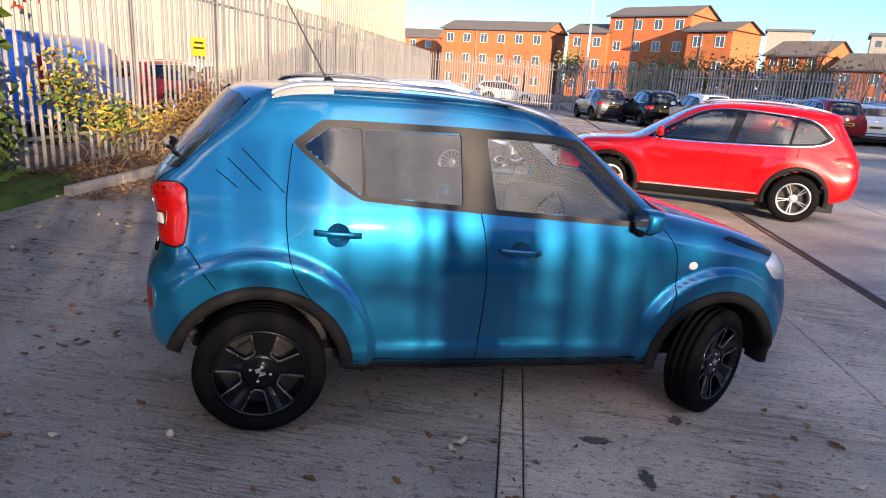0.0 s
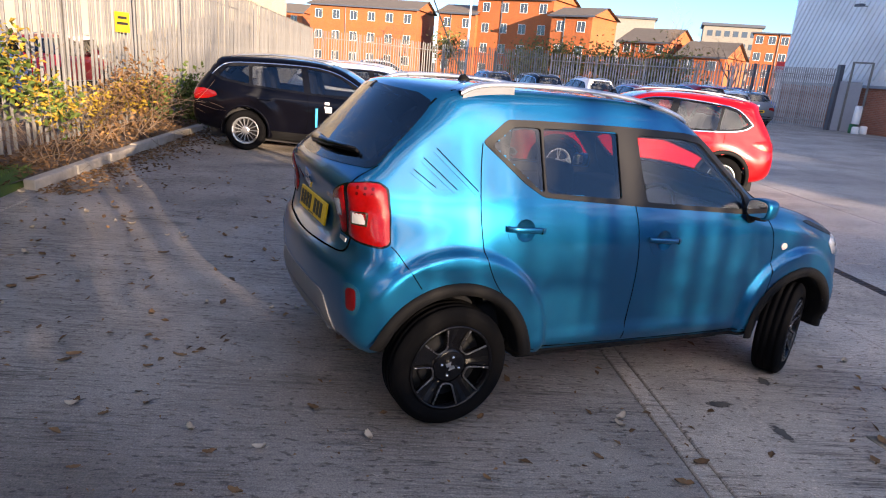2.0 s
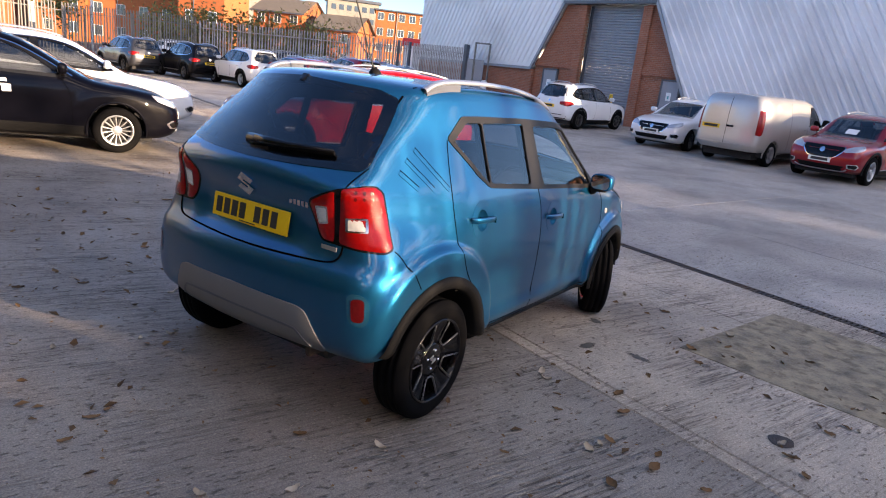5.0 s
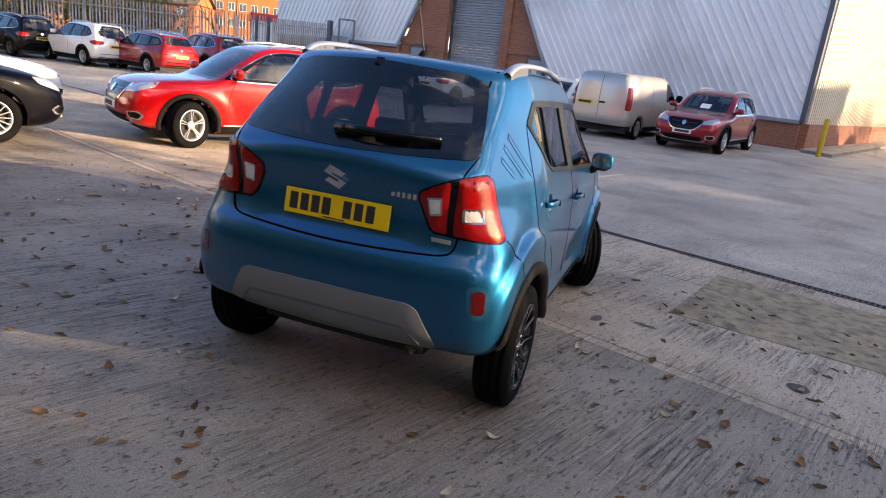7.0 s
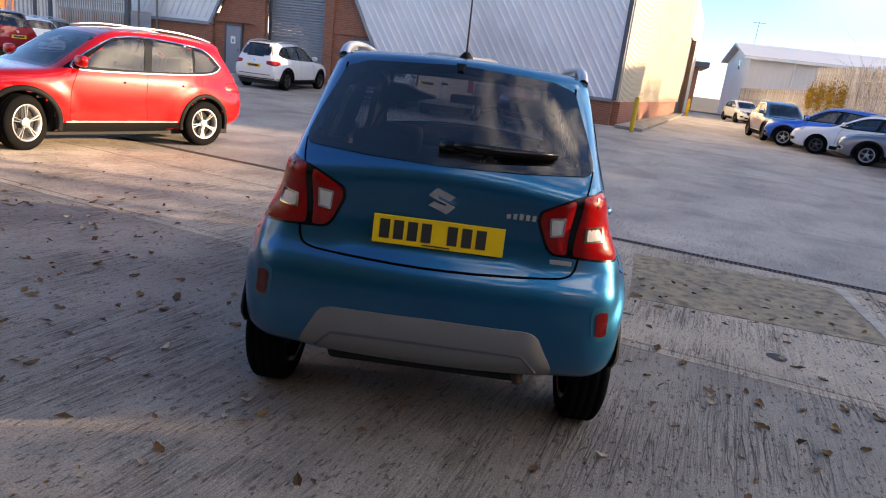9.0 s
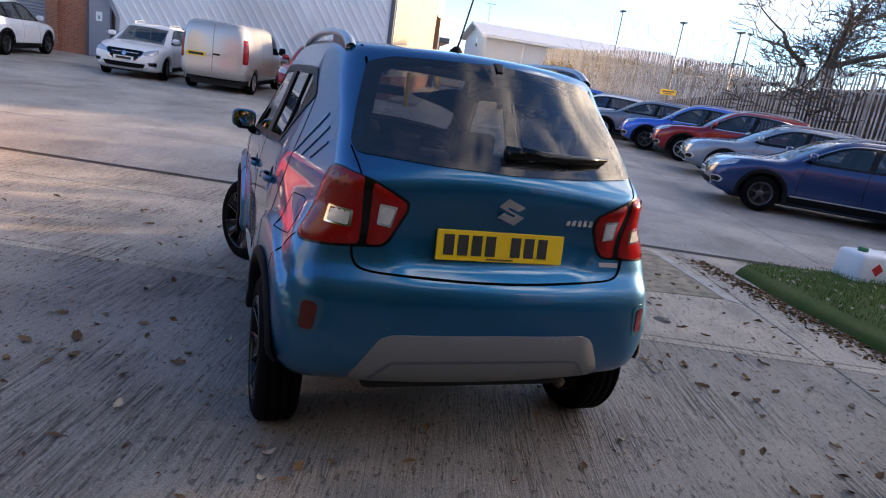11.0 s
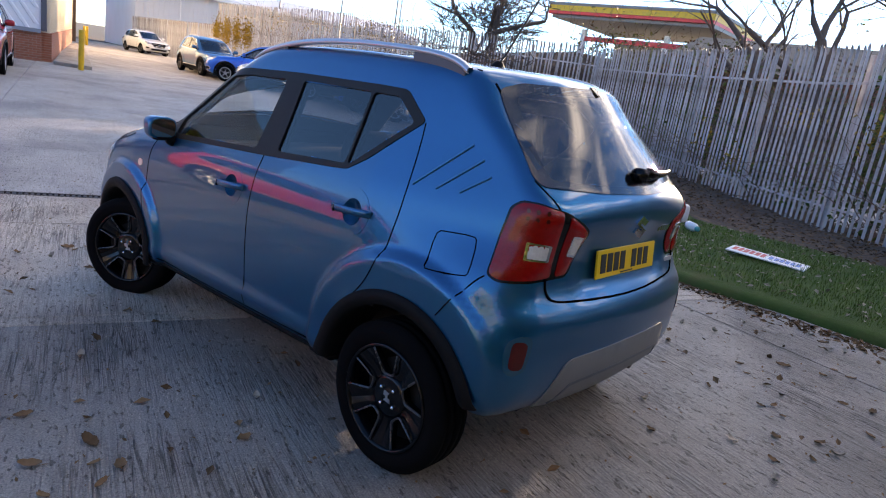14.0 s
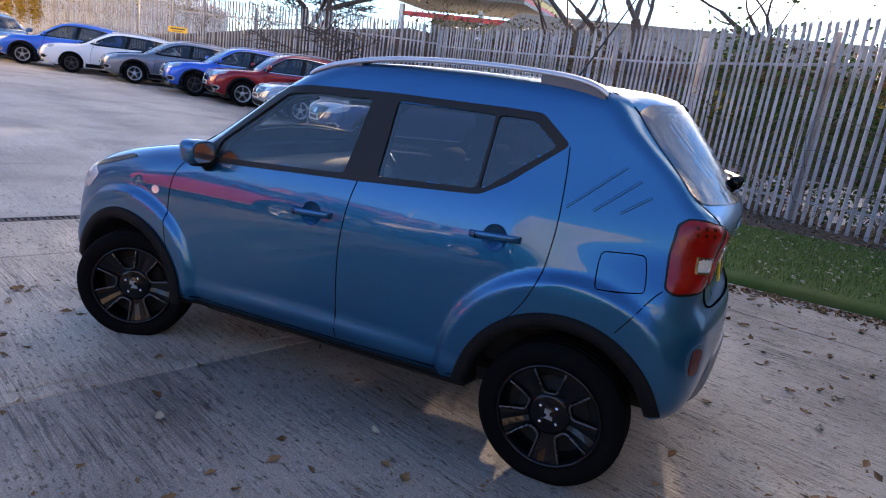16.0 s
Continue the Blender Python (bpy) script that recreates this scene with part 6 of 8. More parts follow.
        # headlamp and front fog area
        hl = [(th2 % 360, z) for th2, z in ((s * 22, .90), (s * 48, .93), (s * 60, .88), (s * 52, .79), (s * 24, .77))]
        part("headlamp", hero.patch(hl, ("cyl", 2.45, s * .32), .004, .02, .03, 1, dome=.01), M_HEADLAMP, car, "clear headlamp", True)
    # hatch gap, rear glass, grey insert, plate, badges
    part("hatch_gap", hero.line_on([(.583, 1.235), (.556, 1.145)], ("rear",), .006, .0008), M_GAP, car)
    part("hatch_gap", hero.line_on([(-.583, 1.235), (-.556, 1.145)], ("rear",), .006, .0008), M_GAP, car)
    part("hatch_lower_gap", hero.line_on([(.565, .90), (.56, .845), (.53, .812), (.42, .802), (0, .790), (-.42, .802), (-.53, .812), (-.56, .845), (-.565, .90)], ("rear",), .008, .005, 2), M_GAP, car)
    glass = part("rear_window", hero.patch(G_BACK, ("rear",), .004, .006, .05, 1), M_GLASS_WET, car, "dark tinted rear window with water drops", True)
    inner_edge = [(a * .90, 1.39 + (b - 1.39) * .86) for a, b in G_BACK]
    part("window_border", hero.patch(G_BACK, ("rear",), .0005, .008, .04, 1, (inner_edge,)), M_GLOSSBLK, glass, "black printed glass border", True)
    part("top_mark", hero.patch([(-.02, 1.59), (.02, 1.59), (.012, 1.56), (-.012, 1.56)], ("rear",), .008, .02, .02, 0), M_GLOSSBLK, car, "washer nozzle")
    # wiper
    wp = hero.place([(-.02, 1.262), (-.10, 1.258), (-.20, 1.258), (-.32, 1.262), (-.42, 1.266)], ("rear",))
    wn_ = hero.normal(wp)
    arm = [tuple(p + n * .035) for p, n in zip(wp, wn_)]
    wip = part("rear_wiper", tube(arm, .012, 8, [.022, .021, .017, .011, .006]), M_GLOSSBLK, car, "black rear wiper", True)
    part("wiper_blade", strip_bar([tuple(p + n * .010) for p, n in zip(wp, wn_)], [tuple(n) for n in wn_], .012, .016), M_MATTEBLK, wip)
    hb = hero.place([(.035, 1.262), (-.075, 1.262)], ("rear",))
    hn = hero.normal(hb)
    part("wiper_hub", tube([tuple(hb[0] + hn[0] * .020), tuple(hb[1] + hn[1] * .024)], .03, 14, [.030, .024]), M_GLOSSBLK, wip, "", True)
    grey = hero.patch([(.40, .588), (.445, .570), (.525, .425), (.53, .395), (.49, .375), (0, .366), (-.49, .375), (-.53, .395), (-.525, .425), (-.445, .570), (-.40, .588), (0, .596)], ("rear",), .006, .02, .04, 1, dome=.008)
    gi = part("bumper_insert", grey, M_GREYTRIM, car, "grey diffuser panel in the bumper", True)
    part("insert_groove", hero.line_on([(-.46, .405), (-.40, .470), (-.38, .482), (0, .492), (.38, .482), (.40, .470), (.46, .405)], ("rear",), .012, .016), M_TRIM, gi)
    part("exhaust_pipe", tube([(-.15, -.40, .35), (-.455, -.40, .335)], .024, 16), M_IRON, car, "dark exhaust tail pipe", True)
    pc = hero.place([(0, .915)], ("rear",))[0]
    pl = part("number_plate", box(-.006, .004, -.262, .262, -.057, .057, .003), M_PLATE_Y, car, "yellow number plate with black characters as bars")
    pl.matrix_basis = pose(pc[0] - .010, .0, .925, 0, 6, 0)
    for cy_ in (.2145, .159, .1035, .048, -.056, -.113, -.170):
        part("plate_character", box(-.0088, -.0062, cy_ - .020, cy_ + .020, -.036, .040), M_BLACKTXT, pl, "black bar")
    part("plate_footer", box(-.0085, -.0062, -.05, .06, -.050, -.045), M_BLACKTXT, pl)
    bp_ = hero.place([(0, 1.070), (-.315, 1.040), (-.49, .872)], ("rear",))
    z8 = [(.022, .052), (-.052, .022), (-.030, .004), (.012, .018), (.018, .012), (-.055, -.018), (-.022, -.052), (.052, -.022), (.030, -.004), (-.012, -.018), (-.018, -.012), (.055, .018)]
    v = [(-.006, a, b) for a, b in z8] + [(0.004, a, b) for a, b in z8]
    em = part("tailgate_emblem", (v, [tuple(range(11, -1, -1)), *[(i, (i + 1) % 12, 12 + (i + 1) % 12, 12 + i) for i in range(12)]]), M_CHROME, car, "chrome emblem")
    em.matrix_basis = pose(bp_[0][0] - .002, 0, 1.070, 0, -10, 0)
    b1 = part("model_badge", bar_text(0, 0, .125, .024, 5, .35), M_CHROME, car, "chrome letters as bars")
    b1.matrix_basis = pose(bp_[1][0] - .002, -.315, 1.040, 0, -8, 0)
    b2 = part("trim_badge", box(-.003, .002, -.046, .046, -.009, .009), M_SATIN, car, "small silver badge")
    b2.matrix_basis = pose(bp_[2][0] - .002, -.495, .872, 0, 8, 0)
    # fuel flap outline on the left flank
    fl = [(-.100, 1.000), (-.235, 1.010), (-.255, .995), (-.275, .890), (-.262, .872), (-.110, .860), (-.088, .875), (-.084, .985), (-.100, 1.000)]
    part("fuel_flap", hero.line_on(fl, ("side", 1), .0045, .0008, 1), M_GAP, car, "fuel filler flap seam")
    # windscreen and front
    ws = hero.patch([(1.38, -.52), (1.38, .52), (1.99, .66), (2.03, .40), (2.04, 0), (2.03, -.40), (1.99, -.66)], ("top",), .003, .006, .07, 1)
    part("windscreen", ws, M_GLASS, car, "clear windscreen", True)
    part("screen_border", hero.patch([(1.27, -.56), (1.27, .56), (1.5, .63), (2.0, .73), (2.10, .4), (2.11, 0), (2.10, -.4), (2.0, -.73), (1.5, -.63)], ("top",), -.014, .010, .05, 1, ([(1.42, -.49), (1.42, .49), (1.94, .60), (1.97, .40), (1.975, 0), (1.97, -.40), (1.94, -.60)],)), M_DARKIN, car, "dark windscreen border", True)
    part("scuttle", hero.patch([(1.97, -.66), (1.97, .66), (2.08, .68), (2.12, 0), (2.08, -.68)], ("top",), .004, .01, .06, 1), M_MATTEBLK, car, "black scuttle panel", True)
    part("grille", hero.patch([(-.42, .86), (.42, .86), (.44, .78), (.36, .74), (-.36, .74), (-.44, .78)], ("front",), .004, .02, .05, 1), M_GLOSSBLK, car, "black grille", True)
    part("lower_grille", hero.patch([(-.5, .52), (.5, .52), (.45, .36), (-.45, .36)], ("front",), .004, .02, .05, 1), M_MATTEBLK, car, "black lower intake", True)
    fp = part("front_plate", box(-.004, .006, -.26, .26, -.055, .055, .003), M_PLATE_W, car, "white number plate")
    fp.matrix_basis = pose(3.09, 0, .62)
    part("underbody", box(.46, 2.0, -.66, .66, .23, .31, .02), M_DARKIN, car, "dark underbody")
    part("rear_floor_pan", box(-.36, .46, -.44, .44, .27, .35, .03), M_DARKIN, car, "dark rear floor pan")
    part("front_floor_pan", box(2.0, 2.86, -.46, .46, .20, .31, .03), M_DARKIN, car, "dark engine undertray")
    part("rear_axle", tube([(0, -.66, .27), (0, .66, .27)], .05, 10), M_DARKIN, car)
    # aerial
    ab = hero.place([(.275, 0)], ("top",))[0]
    an = part("roof_aerial", tube([(.31, 0, ab[2] + .015), (.28, 0, ab[2] + .05), (.02, 0, ab[2] + .50)], .003, 8, [.006, .005, .003]), M_BLACKTXT, car, "black whip aerial")
    part("aerial_base", tube([(.31, 0, ab[2] - .004), (.305, 0, ab[2] + .012), (.30, 0, ab[2] + .030)], .03, 16, [.038, .030, .014]), M_MATTEBLK, an, "", True)
    # cabin
    for sx, sy in ((1.18, .34), (1.18, -.34), (.42, .34), (.42, -.34)):
        st = new("seat")
        st.parent = car
        st.matrix_basis = pose(sx, sy, .45)
        part("seat_cushion", box(-.22, .28, -.24, .24, -.1, .08, .05), M_SEAT, st, "", True)
        back = box(-.07, .07, -.23, .23, 0, .60, .05)
        part("seat_back", moved(back, pose(-.22, 0, .04, 0, -17, 0)), M_SEAT, st, "", True)
        part("headrest", moved(box(-.045, .045, -.13, .13, .63, .80, .035), pose(-.22, 0, .04, 0, -14, 0)), M_SEAT, st, "", True)
    part("dashboard", box(1.62, 2.0, -.68, .68, .70, 1.06, .06), M_DARKIN, car, "dark dashboard", True)
    part("cabin_floor", box(-.2, 2.0, -.66, .66, .30, .36), M_DARKIN, car)
    wheel = lathe([(.18 + .014 * math.cos(a), .014 * math.sin(a)) for a in [i * math.pi / 4 for i in range(8)]], 36, True)
    spk = join(box(-.17, .17, -.012, .012, -.03, .03), box(-.03, .03, -.012, .012, -.17, 0), box(-.055, .055, -.02, .03, -.055, .055, .01))
    sw = part("steering_wheel", moved(join(wheel, spk), pose(0, 0, 0, 0, 0, 90)), M_GLOSSBLK, car, "dark steering wheel")
    sw.matrix_basis = pose(1.52, -.34, .98, 0, -65 + 90, 0)
    part("interior_mirror", box(1.50, 1.53, -.11, .11, 1.40, 1.46, .01), M_DARKIN, car)
    hero_wheel("wheel", car, (0, .745, .305), 1, 0, 4)
    hero_wheel("wheel", car, (0, -.745, .305), -1, 0, 31)
    hero_wheel("wheel", car, (2.425, .735, .305), 1, 27, 12)
    hero_wheel("wheel", car, (2.455, -.735, .305), -1, 27, 50)
    return car


M_RECSHADE = paint("recess_blue_paint", (0.008, 0.10, 0.18), 0.5)
hero_car = build_hero()
hero_car.matrix_basis = pose(-1.032, 3.567, 0.003, 0, 1.84, 14.1)

# ---- parked cars ----
SUV_LINE = [(-.55, .30), (-.80, .36), (-.885, .46), (-.905, .62), (-.90, .80), (-.865, .95), (-.83, 1.05), (-.80, 1.13), (-.66, 1.36), (-.55, 1.52), (-.57, 1.585), (-.50, 1.625), (-.2, 1.655), (.4, 1.685), (.95, 1.680), (1.35, 1.635), (1.62, 1.54), (2.02, 1.29), (2.30, 1.10),
            (2.48, 1.055), (2.85, 1.03), (3.20, .985), (3.46, .90), (3.57, .78), (3.62, .62), (3.61, .45), (3.54, .33), (3.35, .25), (2.6, .23), (1.4, .22), (.3, .24)]
SUV_W = [(.2, .83), (.32, .885), (.5, .915), (.75, .925), (.95, .915), (1.06, .895), (1.14, .86), (1.3, .80), (1.5, .715), (1.62, .65), (1.8, .58)]
EST_LINE = [(-.55, .28), (-.85, .33), (-.94, .45), (-.96, .62), (-.95, .82), (-.92, .95), (-.88, 1.02), (-.72, 1.25), (-.62, 1.40), (-.60, 1.44), (-.50, 1.47), (-.1, 1.505), (.5, 1.53), (1.05, 1.525), (1.42, 1.475), (1.75, 1.335), (2.18, 1.10), (2.38, 1.00),
            (2.55, .965), (2.95, .93), (3.30, .87), (3.50, .78), (3.58, .66), (3.61, .52), (3.59, .38), (3.52, .28), (3.3, .21), (2.6, .19), (1.4, .18), (.3, .20)]
EST_W = [(.15, .82), (.28, .875), (.45, .90), (.7, .905), (.88, .89), (.97, .865), (1.1, .80), (1.3, .71), (1.45, .63), (1.7, .54)]
VAN_LINE = [(-.75, .40), (-.93, .43), (-.965, .55), (-.95, .80), (-.94, 1.2), (-.90, 1.6), (-.84, 1.82), (-.74, 1.895), (-.4, 1.915), (.8, 1.915), (2.0, 1.905), (2.40, 1.85), (2.65, 1.72), (3.0, 1.42), (3.22, 1.22),
            (3.38, 1.15), (3.75, 1.03), (3.95, .90), (4.02, .70), (4.03, .5), (3.95, .36), (3.7, .28), (2.5, .26), (1.0, .28), (-.2, .34)]
VAN_W = [(.2, .85), (.35, .91), (.55, .945), (.9, .95), (1.15, .945), (1.4, .91), (1.65, .86), (1.82, .80), (1.95, .72)]


KINDS = {}


def kind(name, line, widths, wb, wr, dlo, glasses, lamp_z, wide=1.0, zs=1.0, van=False, rails=True, k=.14, flare=.018, tail=None):
    sh_ = Shape(line, [(z, w * wide) for z, w in widths], wb * .5, .80 if not van else 1.0, (.05, wb - .05), (.25, .10, .19, .6, 1.1) if not van else (-.3, .1, .12, .6, 1.1), (wb - .1, .13), (.11, .17), .05,
                bulges=((0, wr + .05, wr + .30, wr + .22, flare, .14), (wb, wr + .05, wr + .30, wr + .22, flare, .14)), k=k, belt=1.1)
    KINDS[name] = dict(s=sh_, wb=wb, wr=wr, dlo=dlo, glasses=glasses, lamp=lamp_z, van=van, rails=rails, cache={}, top=max(z for _, z in line), rear=min(x for x, _ in line), front=max(x for x, _ in line))


SUV_DLO = [(-.42, 1.255), (-.20, 1.470), (.05, 1.535), (.9, 1.590), (1.30, 1.560), (1.55, 1.475), (2.18, 1.085), (1.9, 1.060), (1.0, 1.075), (.0, 1.115), (-.30, 1.165)]
SUV_G = [[(-.33, 1.26), (-.15, 1.435), (.08, 1.495), (.16, 1.148), (-.2, 1.180)], [(.12, 1.505), (.80, 1.555), (.93, 1.112), (.20, 1.140)], [(.92, 1.555), (1.28, 1.530), (1.50, 1.455), (2.02, 1.115), (1.05, 1.108)]]
kind("suv", SUV_LINE, SUV_W, 2.72, .355, SUV_DLO, SUV_G, .90)
f2 = lambda P, a, b: [(x * a, z * b) for x, z in P]
kind("small_suv", f2(SUV_LINE, .948, .972), [(z * .972, w * .965) for z, w in SUV_W], 2.585, .34, f2(SUV_DLO, .95, .972), [f2(g, .95, .972) for g in SUV_G], .87)
EST_DLO = [(-.62, 1.16), (-.45, 1.345), (-.2, 1.395), (.9, 1.445), (1.32, 1.405), (1.62, 1.295), (2.10, 1.02), (1.9, .985), (.9, 1.0), (.0, 1.035), (-.45, 1.085)]
EST_G = [[(-.50, 1.155), (-.38, 1.305), (-.02, 1.355), (.02, 1.07), (-.35, 1.11)], [(.03, 1.360), (.82, 1.405), (.92, 1.035), (.07, 1.065)], [(.93, 1.405), (1.30, 1.370), (1.55, 1.275), (1.96, 1.035), (1.03, 1.028)]]
kind("estate", EST_LINE, EST_W, 2.66, .325, EST_DLO, EST_G, .80)
VAN_DLO = [(2.12, 1.70), (2.42, 1.69), (2.66, 1.55), (3.10, 1.16), (3.05, 1.12), (2.10, 1.14)]
VAN_G = [[(2.17, 1.65), (2.40, 1.64), (2.60, 1.52), (2.95, 1.20), (2.16, 1.20)]]
kind("van", VAN_LINE, VAN_W, 3.2, .335, VAN_DLO, VAN_G, 1.0, van=True, rails=False, k=.16, flare=.012)


def alloy(R, r, half, n, material, w, twin=False):
    part("tyre", tyre_geo(R, r, half, 36), M_TYRE, w, "black tyre", True)
    barrel = lathe([(r + .004, half * .9), (r - .012, half * .95), (r - .03, half * .4), (r - .03, -half * .8), (r + .004, -half * .8)], 36, True)
    disc = lathe([(0.0001, 0), (r - .02, 0), (r - .02, -.01), (0.0001, -.01)], 30, True)
    rim = part("rim", barrel, material, w, "alloy rim", True)
    part("brake_disc", disc, M_DARKIN, rim)
    sp = []
    for i in range(n):
        a0 = 2 * math.pi * i / n
        for da in ((-.11, .11) if twin else (0,)):
            v = []
            for rr, y, wd in ((.045, half * .72, .020), (r - .015, half * .9, .013 if twin else .018)):
                for s, dy in ((-1, -.02), (-.7, 0), (.7, 0), (1, -.02)):
                    aa = a0 + da + s * wd / rr * .5 * (1 if rr > .1 else .6)
                    v.append((rr * math.cos(aa), y + dy, rr * math.sin(aa)))
            sp.append((v, [(4, 5, 1, 0), (5, 6, 2, 1), (6, 7, 3, 2)]))
    part("spokes", join(*sp, lathe([(0.0001, half * .85), (.04, half * .82), (.065, half * .7), (.065, half * .4), (0.0001, half * .4)], 20, False)), material, rim)


def parked_car(kname, name, paint_mat, label, x, y, heading, steer=0, rim=None, spokes=5, twin=True, dark_trim=True, plate=M_PLATE_Y, clear=False, pitch=0.0):
    """A parked car of one of the kinds: rear axle over (x, y)."""
    K = KINDS[kname]
    key = (paint_mat.name, rim.name if rim else "", spokes, clear)
    m = pose(x, y, .5 * (gz(x, y) + gz(x + K["wb"] * math.cos(radians(heading)), y + K["wb"] * math.sin(radians(heading)))), 0, 0, heading)
    dz = gz(x + K["wb"] * math.cos(radians(heading)), y + K["wb"] * math.sin(radians(heading))) - gz(x, y)
    m = pose(x, y, gz(x, y), 0, -math.degrees(math.atan2(dz, K["wb"])), heading)
    if key in K["cache"]:
        c = copy_thing(K["cache"][key], m)
        c.name = name
        return tagged(c, label)
    s, wb, wr = K["s"], K["wb"], K["wr"]
    van = K["van"]
    car = tagged(new(name), label, "van" if van else "car")
    G = M_GLASS_FAR
    top = K["top"]
    zb = 1.0 if not van else 1.2
    rw = [(-.62, zb + .17), (-.50, top - .16), (-.30, top - .13), (.30, top - .13), (.50, top - .16), (.62, zb + .17), (.3, zb + .13), (-.3, zb + .13)]
    x0w, x1w = (1.55 * wb / 2.72, 2.36 * wb / 2.72) if kname in ("suv", "small_suv") else ((1.55, 2.38) if not van else (2.62, 3.28))

    def cut(px, py, pz):
        ay = np.abs(py)
        r_ = wr + .065
        c = (((px) ** 2 + (pz - wr) ** 2 < r_ ** 2) | ((px - wb) ** 2 + (pz - wr) ** 2 < r_ ** 2)) & (ay > .45)
        for g in K["glasses"]:
            c |= inside(grown(g, .022), px, pz) & (ay > .4)
        if not van:
            c |= inside([(a * .9, b * .985 + .02) for a, b in rw], py, pz) & (px < 0)
        c |= (px > x0w + .04) & (px < x1w - .06) & (ay < .58) & (pz > zb) & (pz > .8 * top - (px - x0w) * .55)
        return c
    if "body" not in s.memo:
        for nm, bm in (("body", s.shell(64, 34, 30, cut)), ("lining", s.shell(24, 14, 12, lambda a, b, c: cut(a, b, c) | (c < .45), .04))):
            bm.verts.index_update()
            s.memo[nm] = [tuple(q.co) for q in bm.verts], [tuple(q.index for q in t.verts) for t in bm.faces]
            bm.free()
    part("body", s.memo["body"], paint_mat, car, "", True)
    part("cabin_lining", s.memo["lining"], M_DARKIN, car, "dark cabin lining", True)
    part("cabin_tub", box(-.55, 2.3 * wb / 2.72, -.70, .70, .30, .86, .05), M_DARKIN, car, "dark seats and floor")
    if not van:
        for sx in (.35, 1.15):
            for sy in (-.36, .36):
                part("seat_back", moved(box(-.07, .07, -.22, .22, .3, .98, .05), pose(sx, sy, .38, 0, -14, 0)), M_SEAT, car)
    trim = M_MATTEBLK if dark_trim else paint_mat
    for sg in (1, -1):
        way = ("side", sg)
        part("window_surround", s.patch(K["dlo"], way, .004, .03, .07, 1, K["glasses"]), M_GLOSSBLK, car, "", True)
        for g in K["glasses"]:
            part("side_window", s.patch(g, way, -.003, .004, .12, 1), G, car, "", True)
        if not van:
            dl = K["dlo"]
            part("window_trim", s.line_on(dl[:7] if kname == "estate" else list(dl) + [dl[0]], way, .018, .006), M_CHROME, car, "bright window trim")
        b_x = 1.0 * wb / 2.72
        zt_ = K["dlo"][-3][1]
        gl = [[(b_x, zt_), (b_x + .05, .7), (b_x, .34)], [(b_x - .95, zt_ + .05), (b_x - .93, .85), (b_x - .62, .48), (b_x - .55, .34)], [(wb - .70, zt_ - .02), (wb - .58, .8), (wb - .56, .36)]] if not van else [[(2.06, 1.75), (2.04, 1.0), (2.05, .4)], [(.9, 1.75), (.9, .4)], [(3.0, 1.12), (2.9, .8), (2.72, .4)]]
        for q in gl:
            part("door_gap", s.line_on(q, way, .008, .0008), M_GAP, car)
        for hx in ((b_x - .78, b_x + .17) if not van else (2.2, 1.8)):
            hz_ = zt_ - .14 if not van else 1.05
            part("door_handle", s.line_on([(hx, hz_), (hx + .10, hz_), (hx + .2, hz_)], way, .026, .03, 1), paint_mat, car)
        for cx in (0, wb):
            sec = [(wr + .125, .003), (wr + .12, .012), (wr + .07, .014), (wr + .055, .004), (wr + .055, -.12)] if dark_trim else [(wr + .085, .002), (wr + .08, .006), (wr + .06, .006), (wr + .055, -.01), (wr + .055, -.12)]
            v, f = [], []
            n = 26
            for i in range(n + 1):
                a = radians(-12 + 204 * i / n)
                for r_, o in sec:
                    px, pz = cx + r_ * math.cos(a), max(wr + r_ * math.sin(a), .2)
                    yy = s.width(np.array([px]), np.array([max(pz, .34)]))[0]
                    v.append((px, sg * (yy + o), pz))
            for i in range(n):
                for j in range(4):
                    fc = (i * 5 + j, i * 5 + j + 1, i * 5 + j + 6, i * 5 + j + 5)
                    f.append(fc if sg < 0 else tuple(reversed(fc)))
            part("arch_trim", (v, f), trim, car, "", True)
            well = moved(join(lathe([(wr + .06, -.12), (wr + .06, .32)], 20, False, (-12, 192)), lathe([(0.0001, -.12), (wr + .06, -.12)], 20, False, (-12, 192))), pose(cx, .56, wr))
            part("wheel_well", well if sg > 0 else flipped(well), M_DARKIN, car)
        part("sill_trim", s.patch([(wr + .10, .24), (wb - wr - .10, .24), (wb - wr - .10, .36), (wr + .10, .37)], way, .010, .03, .12, 0), M_MATTEBLK, car, "", True)
        if dark_trim and not van:
            part("sill_strip", s.line_on([(wr + .16, .385), (wb - wr - .16, .375)], way, .02, .008, 0), M_SATIN, car, "bright sill strip")
        # mirror
        mx, mz = (2.0 * wb / 2.72, K["dlo"][6][1] + .07) if not van else (2.98, 1.22)
        bm = bmesh.new()
        bmesh.ops.create_uvsphere(bm, u_segments=14, v_segments=8, radius=1.0)
        for q in bm.verts:
            q.co = Vector((math.copysign(abs(q.co.x) ** .7, q.co.x) * .08 * (1 if q.co.x > 0 else .5), math.copysign(abs(q.co.y) ** .6, q.co.y) * .11, math.copysign(abs(q.co.z) ** .6, q.co.z) * (.075 if not van else .12)))
        mo = part("door_mirror", bm, paint_mat if not van else M_MATTEBLK, car, "", True)
        yb_ = s.width(np.array([mx]), np.array([mz]))[0]
        mo.matrix_basis = pose(mx, sg * (yb_ + .11), mz + .03)
        part("mirror_foot", tube([(0, -sg * .06, -.05), (.02, -sg * .16, -.07)], .03, 6), M_MATTEBLK, mo)
        # lamps
        lz = K["lamp"]
